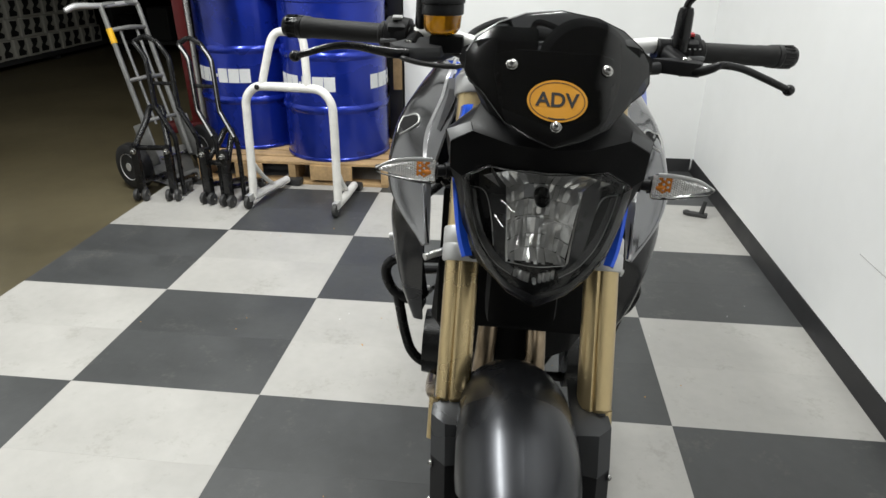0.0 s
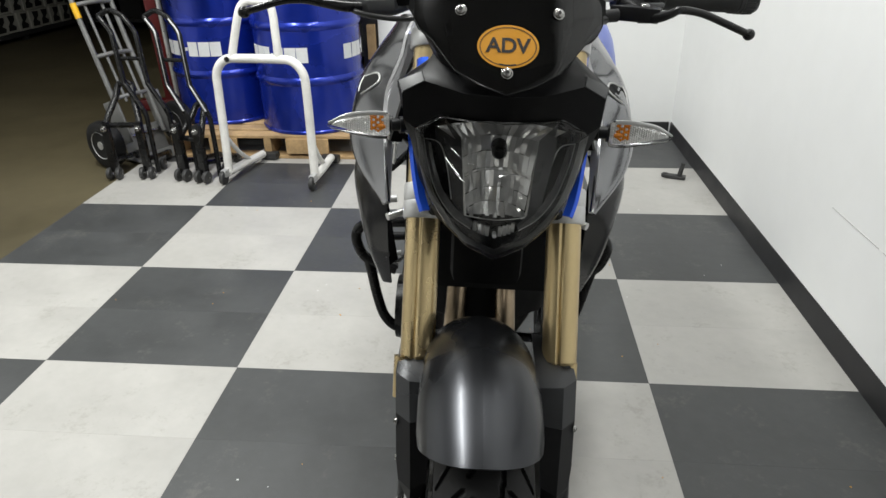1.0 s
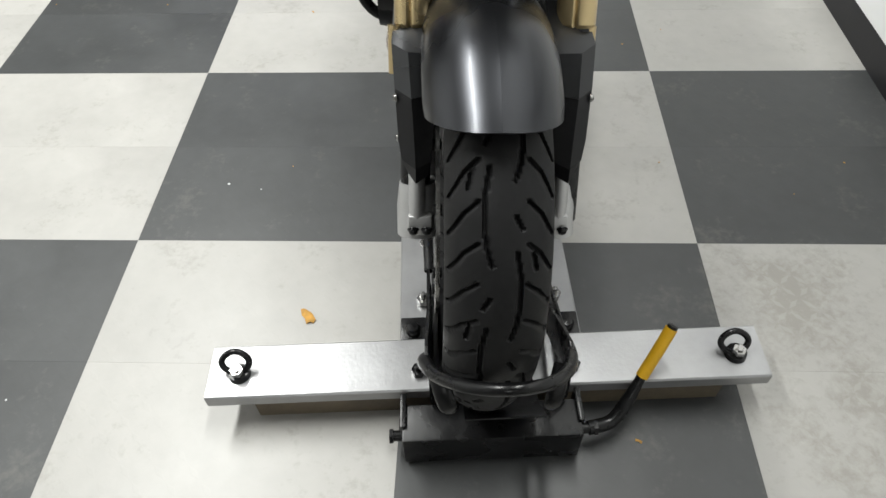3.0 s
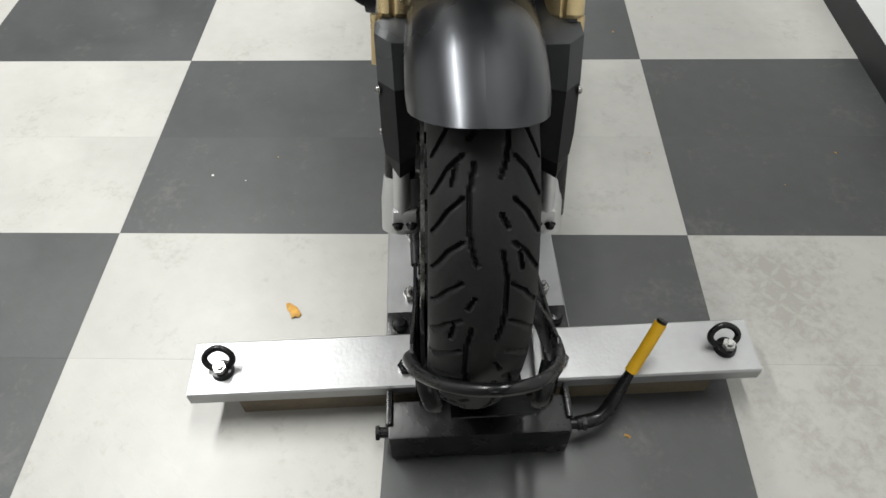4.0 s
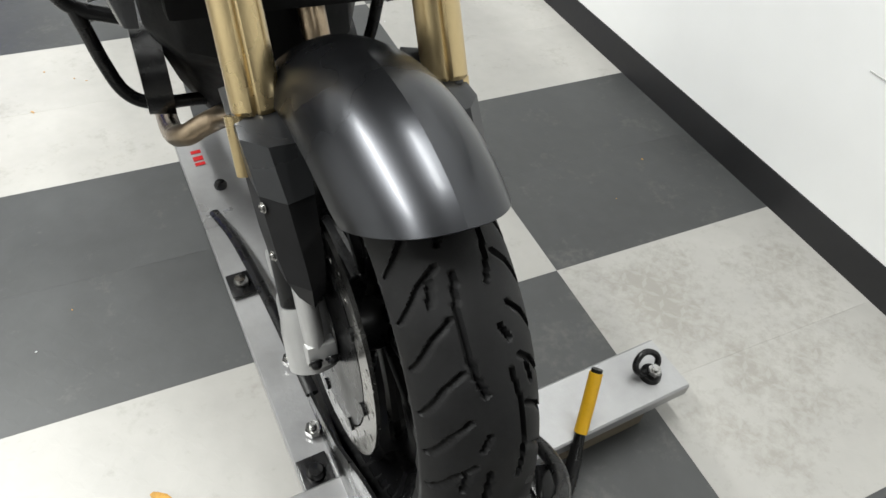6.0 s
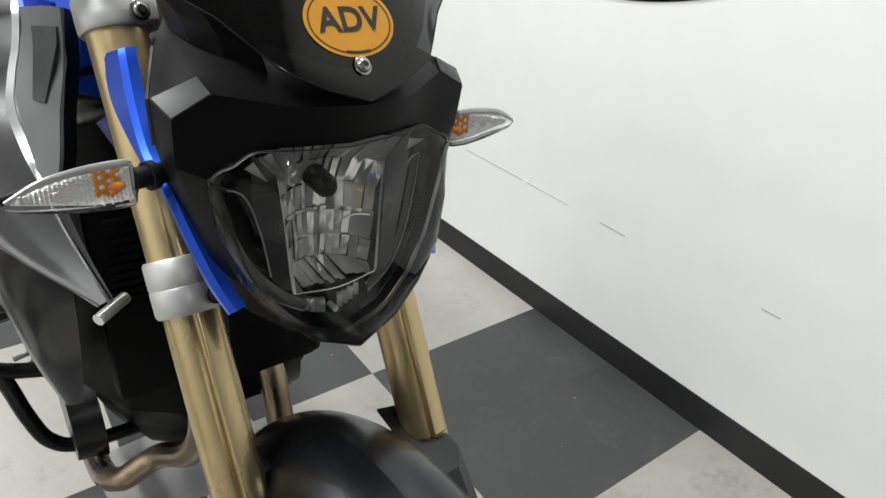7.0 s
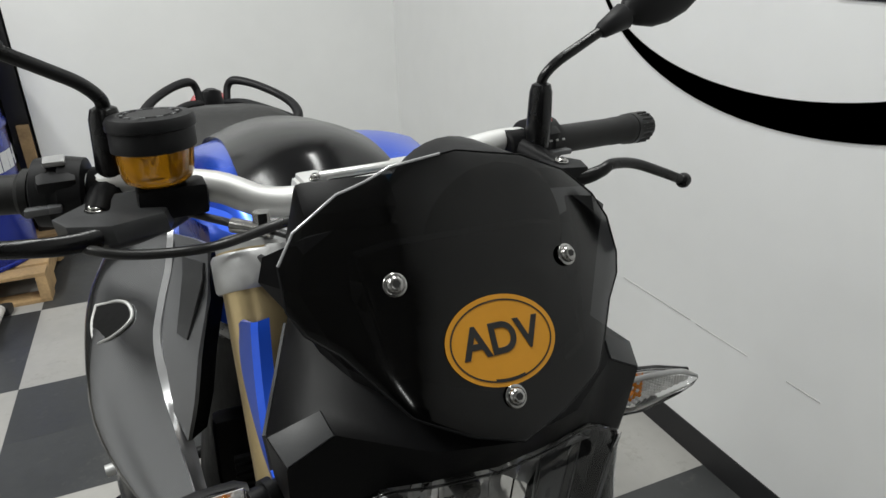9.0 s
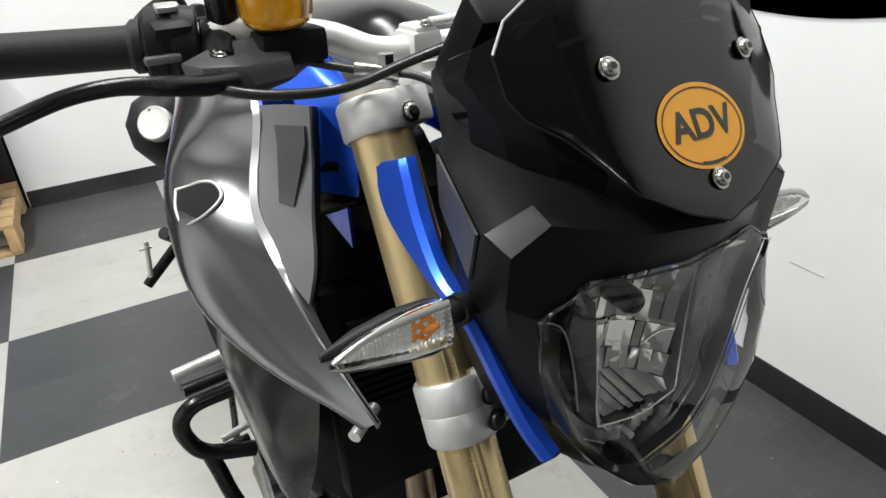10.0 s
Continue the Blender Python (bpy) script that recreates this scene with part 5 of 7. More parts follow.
def tank():
    # black centre cover
    lines = []
    for y, hw, z, crown in ((0.48, 0.074, 1.050, 0.010), (0.53, 0.078, 1.082, 0.022), (0.62, 0.079, 1.094, 0.018), (0.72, 0.079, 1.088, 0.016), (0.84, 0.088, 1.062, 0.022), (0.95, 0.092, 1.005, 0.016), (1.02, 0.086, 0.957, 0.010)):
        lines.append([(hw * u * (1.08 if u > 0 else 1), y + 0.018 * u * u, z + crown * (1 - u * u) - 0.006 * u * u) for u in (-1, -0.66, -0.33, 0, 0.33, 0.66, 1)])
    bm = nb()
    add_sheet(bm, bilerp_rows(lines, 4, 3), -0.012)
    body_part("tank_cover", bm, M_TANK, None, "black tank cover", 50)
    bm = nb()
    add_lathe(bm, [(0.048, 0), (0.050, 0.004), (0.046, 0.010), (0.040, 0.010), (0.038, 0.006), (0.0005, 0.007)], (0, 0.540, 1.087), (0, -0.42, 1), 40)
    body_part("filler_cap", bm, M_BLACK2, None, "round fuel filler cap")
    bm = nb()
    ring = [(0.052 * math.cos(a), 0.538 + 0.048 * math.sin(a), 1.090 + 0.020 * math.sin(a)) for a in [radians(150 + 10 * k) for k in range(25)]]
    add_tube(bm, ring, 0.0022, 8, 2)
    body_part("filler_ring", bm, M_CHROME, None)
    # blue side panels of the tank
    for sx in (-1, 1):
        lines = []
        for y, z, hw, out in ((0.455, 1.044, 0.078, 0.022), (0.51, 1.070, 0.079, 0.034), (0.60, 1.094, 0.080, 0.040), (0.72, 1.090, 0.080, 0.052), (0.85, 1.056, 0.088, 0.070), (0.98, 0.990, 0.092, 0.085)):
            lines.append([(sx * hw, y + 0.02, z), (sx * (hw + out * 0.55 * (1 if sx < 0 else 2.35)), y + 0.02, z - (0.012 if sx < 0 else 0.006)), (sx * (hw + out * (1 if sx < 0 else 2.35)), y + 0.02, z - (0.045 if sx < 0 else 0.030)), (sx * (hw + out * (1.08 if sx < 0 else 2.45)), y + 0.02, z - 0.10), (sx * (hw + out * 0.8), y + 0.03, z - 0.16)])
        bm = nb()
        add_sheet(bm, bilerp_rows(lines, 4, 3), 0.004 * sx)
        body_part("tank_side", bm, M_BLUE, None, "bright blue tank side panel", 50)
        # blue front flange beside the steering head
        bm = nb()
        add_sheet(bm, [[(sx * 0.190, 0.70, 1.046), (sx * 0.150, 0.62, 1.056), (sx * 0.090, 0.52, 1.056)], [(sx * 0.123, 0.545, 1.040), (sx * 0.112, 0.52, 1.044), (sx * 0.095, 0.475, 1.048)], [(sx * 0.124, 0.505, 0.985), (sx * 0.112, 0.48, 0.985), (sx * 0.098, 0.445, 0.988)], [(sx * 0.128, 0.485, 0.958), (sx * 0.115, 0.465, 0.958), (sx * 0.102, 0.445, 0.958)]], 0.004 * sx)
        body_part("front_flange", bm, M_BLUE, None, "blue inner trim", 25)
        # satin grey shroud, with a scoop and an edge strip coloured as if lit
        A = [(0.150, 0.700, 1.050), (0.160, 0.615, 1.025), (0.168, 0.602, 0.990), (0.180, 0.585, 0.960), (0.190, 0.556, 0.930), (0.188, 0.506, 0.896), (0.178, 0.430, 0.850), (0.162, 0.342, 0.806)]
        B = [(0.190, 0.760, 1.040), (0.200, 0.690, 1.015), (0.212, 0.660, 0.985), (0.218, 0.640, 0.957), (0.237, 0.594, 0.922), (0.232, 0.540, 0.880), (0.208, 0.450, 0.836), (0.166, 0.346, 0.802)]
        C = [(0.204, 0.840, 1.000), (0.220, 0.770, 0.990), (0.237, 0.720, 0.970), (0.258, 0.675, 0.935), (0.266, 0.625, 0.895), (0.262, 0.550, 0.852), (0.230, 0.460, 0.822), (0.170, 0.350, 0.798)]
        D = [(0.180, 0.920, 0.960), (0.194, 0.850, 0.940), (0.216, 0.770, 0.930), (0.236, 0.710, 0.890), (0.256, 0.655, 0.850), (0.250, 0.575, 0.820), (0.222, 0.475, 0.808), (0.172, 0.354, 0.794)]
        bm = nb()
        rows = bilerp_rows([[(sx * x, y, z) for x, y, z in l] for l in (A, B, C, D)], 6, 4)
        add_sheet(bm, rows, 0.004 * sx)
        sh = body_part("radiator_shroud", bm, M_SHROUD, None, "satin grey radiator shroud", 50)
        bm = nb()
        # raised strip along the front edge, broader towards the pointed end
        wide = (0.006, 0.008, 0.009, 0.010, 0.013, 0.020, 0.022, 0.004)
        inward = [Vector((-0.35, -0.80, 0.10))] * 5 + [Vector((-0.45, -0.70, -0.20)), Vector((-0.35, -0.35, -0.75)), Vector((0, 0, -1))]
        strip = []
        for (x, y, z), w, d in zip(A, wide, inward):
            p, q = Vector((x, y - 0.002, z)), Vector((x, y - 0.002, z)) + d * w
            strip.append([p, p + d * w * 0.12 + Vector((0.003, -0.003, 0.002)), q + Vector((0.002, -0.002, 0.001)), q + Vector((-0.003, 0.004, 0))])
        add_sheet(bm, bilerp_rows([[(sx * v.x, v.y, v.z) for v in col] for col in zip(*strip)], 1, 4), 0.002 * sx)
        body_part("shroud_edge", bm, M_STRIP_LIT, sh, "silver strip along the shroud's edge, its lit look put into the colour")
        bm = nb()
        # scoop: an angular near-black plate for the shade in its mouth, with a pale lip
        mouth = [(0.247, 0.651, 0.937), (0.236, 0.643, 0.941), (0.223, 0.627, 0.949), (0.213, 0.613, 0.950), (0.210, 0.599, 0.943), (0.216, 0.592, 0.936), (0.231, 0.593, 0.925), (0.242, 0.601, 0.917), (0.251, 0.614, 0.910), (0.253, 0.634, 0.922)]
        up = Vector((sx * 0.62, -0.68, 0.38)).normalized()
        ring = [Vector((sx * x, y, z)) for x, y, z in mouth]
        mid = sum(ring, Vector()) / len(ring)
        loop = spline(ring + ring[:1], 4)
        bm = nb()
        add_tube(bm, [p + up * 0.0022 for p in loop], 0.0021, 10, 0)
        body_part("scoop_lip", bm, M_DULL, sh, "pale lip of the air scoop")
        bm = nb()
        add_loft(bm, [[p + (mid - p) * k + up * b for p in loop[:-1]] for k, b in ((0.03, 0.003), (0.30, 0.0024), (0.62, 0.0026), (0.98, 0.0034))], True, True)
        body_part("scoop_mouth", bm, M_DEEP, sh)
        # dark grey inner panel between fork and shroud
        bm = nb()
        E1 = [(0.158, 0.612, 1.024), (0.166, 0.600, 0.990), (0.178, 0.583, 0.960), (0.188, 0.553, 0.930), (0.186, 0.504, 0.894)]
        E2 = [(0.140, 0.560, 1.034), (0.148, 0.548, 0.990), (0.160, 0.528, 0.955), (0.172, 0.500, 0.920), (0.180, 0.480, 0.885)]
        E3 = [(0.120, 0.505, 1.040), (0.128, 0.492, 0.985), (0.146, 0.455, 0.940), (0.156, 0.432, 0.900), (0.168, 0.440, 0.862)]
        E3 = [tuple(0.62 * a + 0.38 * b for a, b in zip(p, q)) for p, q in zip(E3, E2)]
        rows = bilerp_rows([[(sx * x, y, z) for x, y, z in l] for l in (E1, E2, E3)], 3, 3)
        add_sheet(bm, rows, 0.004 * sx)
        ip = body_part("inner_panel", bm, M_PANEL, None, "dark grey inner panel", 40)
        bm = nb()
        add_sheet(bm, [[(sx * 0.155, 0.568, 1.014), (sx * 0.138, 0.526, 1.020)], [(sx * 0.157, 0.559, 0.998), (sx * 0.141, 0.521, 1.004)], [(sx * 0.171, 0.529, 0.948), (sx * 0.163, 0.507, 0.950)]], 0.002 * sx)
        body_part("panel_recess", bm, M_PERCH, ip)
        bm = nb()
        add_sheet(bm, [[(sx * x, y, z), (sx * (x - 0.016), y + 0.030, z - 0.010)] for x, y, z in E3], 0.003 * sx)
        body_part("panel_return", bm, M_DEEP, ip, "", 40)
        for o in (sh, ip, *sh.children, *ip.children):
            o.data.transform(Matrix.Translation((0, -0.050, 0.008)))


tank()


def seat_tail():
    lines = []
    for y, hw, z in ((0.98, 0.085, 0.915), (1.06, 0.110, 0.900), (1.16, 0.125, 0.920), (1.28, 0.130, 0.975), (1.38, 0.110, 0.978), (1.48, 0.080, 0.962), (1.56, 0.055, 0.945)):
        lines.append([(hw * u, y, z + 0.022 * (1 - u ** 4) - (0.05 if abs(u) == 1 else 0)) for u in (-1, -0.9, -0.5, 0, 0.5, 0.9, 1)])
    bm = nb()
    add_sheet(bm, bilerp_rows(lines, 4, 3), -0.03)
    body_part("seat", bm, M_SEAT, None, "black stepped vinyl seat", 60)
    bm = nb()
    add_loft(bm, [[Vector((hw * math.cos(a), y, z + h * math.sin(a))) for a in [2 * math.pi * k / 20 for k in range(20)]] for y, hw, z, h in ((0.95, 0.12, 0.84, 0.05), (1.15, 0.14, 0.84, 0.05), (1.40, 0.10, 0.90, 0.04), (1.62, 0.060, 0.945, 0.022), (1.74, 0.040, 0.955, 0.012))])
    body_part("tail_unit", bm, M_METALLIC, None, "grey tail fairing")
    bm = nb()
    add_loft(bm, [ring_at((0.002, y, 0.984), (0, 1, 0), (a, b), 24) for y, a, b in ((1.655, 0.044, 0.022), (1.70, 0.054, 0.033), (1.755, 0.046, 0.026), (1.77, 0.02, 0.012))])
    body_part("tail_light", bm, M_RED, None, "red tail lamp")
    bm = nb()
    add_loft(bm, [ring_at((0, 1.64, z), (0, 0, 1), (a, 0.02), 16) for z, a in ((0.985, 0.030), (1.024, 0.024), (1.030, 0.012))])
    body_part("tail_cap", bm, M_BLACK2, None)
    for sx in (-1, 1):
        bm = nb()
        add_tube(bm, [(sx * 0.032, 1.60, 1.005), (sx * 0.038, 1.61, 1.038), (sx * 0.054, 1.60, 1.054), (sx * 0.096, 1.56, 1.048), (sx * 0.141, 1.50, 1.030), (sx * 0.165, 1.44, 1.012), (sx * 0.165, 1.40, 0.990), (sx * 0.136, 1.40, 0.980)], [(0.009, 0.011), (0.009, 0.011), (0.010, 0.012), (0.009, 0.010), (0.009, 0.010), (0.010, 0.011), (0.011, 0.012), (0.010, 0.011)], 14, 6)
        g = body_part("grab_rail", bm, M_BLACK2, None, "black pillion grab rail")
        bm = nb()
        add_tube(bm, [(sx * 0.032, 1.60, 1.002), (sx * 0.068, 1.54, 1.008), (sx * 0.124, 1.46, 0.996), (sx * 0.158, 1.41, 0.985)], [(0.012, 0.008)] * 4, 12, 6)
        body_part("rail_foot", bm, M_BLACK2, g)
        bm = nb()
        add_cyl(bm, (sx * 0.030, 1.588, 0.986), (sx * 0.030, 1.582, 0.990), 0.006, None, 12)
        body_part("rail_bolt", bm, M_STEEL, g)
        bm = nb()
        # rear turn signals and plate holder side
        add_loft(bm, [ring_at((sx * x, 1.72, 0.84), (sx, 0, 0), (a, b), 16) for x, a, b in ((0.08, 0.008, 0.008), (0.13, 0.010, 0.012), (0.16, 0.016, 0.018), (0.20, 0.008, 0.010))])
        body_part("rear_signal", bm, M_BLACK2, None)


seat_tail()

# ---- engine, radiator, frame, pipes ----


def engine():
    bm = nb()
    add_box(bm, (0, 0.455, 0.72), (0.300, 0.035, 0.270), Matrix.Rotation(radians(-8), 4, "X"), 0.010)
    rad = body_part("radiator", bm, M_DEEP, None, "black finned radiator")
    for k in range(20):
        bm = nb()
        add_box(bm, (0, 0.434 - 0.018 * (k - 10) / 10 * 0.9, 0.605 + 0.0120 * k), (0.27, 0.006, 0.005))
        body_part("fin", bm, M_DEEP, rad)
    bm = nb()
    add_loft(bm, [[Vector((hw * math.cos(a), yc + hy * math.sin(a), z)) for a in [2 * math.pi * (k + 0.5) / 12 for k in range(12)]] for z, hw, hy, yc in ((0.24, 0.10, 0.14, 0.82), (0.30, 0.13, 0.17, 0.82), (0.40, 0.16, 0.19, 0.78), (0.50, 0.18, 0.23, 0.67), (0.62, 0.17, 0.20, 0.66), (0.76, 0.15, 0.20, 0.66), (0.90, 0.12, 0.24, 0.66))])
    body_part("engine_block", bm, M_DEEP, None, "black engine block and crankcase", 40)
    for sx in (-1, 1):
        bm = nb()
        add_cyl(bm, (sx * 0.15, 0.72, 0.36), (sx * 0.195, 0.72, 0.36), 0.085, 0.078, 32)
        body_part("engine_cover", bm, M_BLKPAINT, None, "round black engine cover")
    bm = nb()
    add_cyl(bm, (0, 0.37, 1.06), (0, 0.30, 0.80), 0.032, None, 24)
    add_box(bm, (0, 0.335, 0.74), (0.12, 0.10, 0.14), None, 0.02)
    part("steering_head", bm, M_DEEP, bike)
    for sx in (-1, 1):
        bm = nb()
        add_tube(bm, [(sx * 0.04, 0.42, 1.0), (sx * 0.11, 0.52, 0.95), (sx * 0.14, 0.75, 0.85), (sx * 0.13, 1.0, 0.65), (sx * 0.12, 1.08, 0.42)], [(0.022, 0.035)] * 5, 12, 5)
        body_part("frame_spar", bm, M_BLKPAINT, None, "black frame spar")
        bm = nb()
        pts = [(sx * 0.045, 0.47, 0.62), (sx * 0.050, 0.42, 0.52), (sx * 0.055, 0.42, 0.40), (sx * 0.05, 0.47, 0.28), (sx * 0.05, 0.62, 0.22), (sx * 0.05, 0.9, 0.21)]
        if sx < 0:
            pts = [(-0.045, 0.47, 0.62), (-0.050, 0.44, 0.50), (-0.060, 0.49, 0.40), (-0.085, 0.575, 0.335), (-0.118, 0.595, 0.308), (-0.147, 0.61, 0.285), (-0.165, 0.69, 0.250), (-0.160, 0.95, 0.200)]
        add_tube(bm, pts, 0.020, 18, 6)
        body_part("exhaust_pipe", bm, M_PIPE, None, "heat-tinted exhaust header pipe")
        # black side panel below the shroud
        P1 = [(0.236, 0.485, 0.835), (0.240, 0.480, 0.790), (0.232, 0.475, 0.720), (0.222, 0.495, 0.640), (0.205, 0.545, 0.545)]
        P2 = [(0.240, 0.575, 0.820), (0.248, 0.565, 0.780), (0.240, 0.565, 0.710), (0.226, 0.575, 0.640), (0.206, 0.595, 0.545)]
        P3 = [(0.205, 0.655, 0.800), (0.215, 0.655, 0.760), (0.210, 0.655, 0.690), (0.200, 0.645, 0.630), (0.185, 0.635, 0.550)]
        P0 = [(0.176, 0.427, 0.800), (0.178, 0.440, 0.770), (0.180, 0.455, 0.710), (0.182, 0.485, 0.630), (0.184, 0.535, 0.545)]
        bm = nb()
        rows = bilerp_rows([[(sx * x, y, z) for x, y, z in l] for l in (P0, P1, P2, P3)], 4, 4)
        add_sheet(bm, rows, 0.004 * sx)
        sp = body_part("side_panel", bm, M_SIDE, None, "black plastic radiator side panel", 32)
        sp.data.transform(Matrix.Translation((0, -0.040, 0.004)))
        # crash bar hoop
        bm = nb()
        add_tube(bm, [(sx * 0.150, 0.72, 0.590), (sx * 0.225, 0.72, 0.584), (sx * 0.272, 0.72, 0.577), (sx * 0.294, 0.72, 0.555), (sx * 0.292, 0.72, 0.522), (sx * 0.268, 0.72, 0.485), (sx * 0.20, 0.72, 0.460)], 0.0125, 16, 6)
        add_tube(bm, [(sx * 0.268, 0.72, 0.488), (sx * 0.258, 0.72, 0.440), (sx * 0.246, 0.72, 0.380), (sx * 0.226, 0.72, 0.322), (sx * 0.185, 0.72, 0.292), (sx * 0.09, 0.72, 0.285)], 0.0125, 16, 6)
        body_part("crash_bar", bm, M_BLKPAINT, None, "black tubular crash bar")
        bm = nb()
        add_cyl(bm, (sx * 0.135, 0.36, 0.772), (sx * 0.168, 0.335, 0.768), 0.0065, None, 14)
        body_part("radiator_stud", bm, M_ALU, None, "bright aluminium stud")
        bm = nb()
        add_cyl(bm, (sx * 0.20, 0.735, 0.640), (sx * 0.290, 0.725, 0.632), 0.009, None, 14)
        body_part("bar_bolt", bm, M_ALU, None, "bright steel clamp bolt")
        bm = nb()
        add_cyl(bm, (sx * 0.19, 0.735, 0.500), (sx * 0.245, 0.725, 0.495), 0.006, None, 14)
        body_part("bar_bolt", bm, M_ALU, None, "bright steel clamp bolt")
        bm = nb()
        add_tube(bm, [(sx * 0.14, 0.98, 0.44), (sx * 0.20, 0.98, 0.43), (sx * 0.27, 0.97, 0.43)], [0.012, 0.013, 0.014], 12, 3)
        body_part("foot_peg", bm, M_BLKPAINT, None, "rider foot peg")
    bm = nb()
    add_tube(bm, [(-0.19, 0.95, 0.40), (-0.21, 0.82, 0.43), (-0.22, 0.76, 0.45)], 0.006, 10, 4)
    add_cyl(bm, (-0.20, 0.76, 0.45), (-0.25, 0.755, 0.45), 0.008, None, 12)
    body_part("brake_pedal", bm, M_BLKPAINT, None)
    # folded pillion peg and the side cover with its bright cap
    bm = nb()
    add_tube(bm, [(-0.15, 1.21, 0.660), (-0.208, 1.20, 0.612), (-0.274, 1.195, 0.548)], [(0.010, 0.014), (0.009, 0.012), (0.010, 0.010)], 12, 4)
    hanger = body_part("peg_hanger", bm, M_BLKPAINT, None, "black pillion peg hanger")
    bm = nb()
    add_cyl(bm, (-0.258, 1.195, 0.642), (-0.264, 1.193, 0.566), 0.0045, 0.0055, 12)
    add_cyl(bm, (-0.250, 1.195, 0.628), (-0.274, 1.193, 0.628), 0.0025, None, 10)
    body_part("folded_peg", bm, M_ALU, hanger, "bright folded foot peg")
    bm = nb()
    add_loft(bm, [ring_at((x, 1.13, z), (0, 0, 1), (a, b), 24) for x, z, a, b in ((-0.165, 0.800, 0.012, 0.03), (-0.178, 0.815, 0.038, 0.05), (-0.190, 0.850, 0.054, 0.065), (-0.196, 0.890, 0.053, 0.065), (-0.188, 0.925, 0.044, 0.055), (-0.178, 0.945, 0.018, 0.03))])
    cover = body_part("side_cover", bm, M_BLACK2, None, "rounded dark side cover", 60)
    bm = nb()
    add_lathe(bm, [(0.030, -0.012), (0.030, 0.002), (0.027, 0.005), (0.022, 0.0045), (0.0005, 0.0055)], (-0.207, 1.072, 0.902), (-0.50, -0.72, 0.48), 32)
    body_part("cover_cap", bm, M_DULL, cover, "dull silver round cap")
    bm = nb()
    add_tube(bm, [(-0.10, 0.98, 0.60), (-0.18, 0.90, 0.72), (-0.25, 0.84, 0.80)], 0.010, 12, 4)
    body_part("pillion_bracket", bm, M_BLKPAINT, None)
    bm = nb()
    add_tube(bm, [(0.10, 1.05, 0.30), (0.15, 1.25, 0.32), (0.18, 1.5, 0.42), (0.185, 1.75, 0.52)], [0.03, 0.05, 0.055, 0.045], 22, 5)
    body_part("silencer", bm, M_CAST, None, "brushed steel silencer")
    bm = nb()
    for sx in (-1, 1):
        add_tube(bm, [(sx * 0.10, 1.05, 0.42), (sx * 0.12, 1.3, 0.36), (sx * 0.115, 1.62, 0.348)], [(0.02, 0.035), (0.02, 0.032), (0.018, 0.026)], 12, 4)
    add_box(bm, (0, 1.10, 0.41), (0.22, 0.07, 0.07), None, 0.015)
    body_part("swingarm", bm, M_BLKPAINT, None, "black swingarm")


engine()
rear_wheel = make_wheel("rear_wheel", 1.610, 0.345, 0.14)
make_tyre(0.180, 0.310, 0.222, rear_wheel, 1.610, 0.345, False, 180, 32)
brake_disc(-0.075, 1.610, 0.345, 0.132, rear_wheel)

# ---- wheel chock stand ----


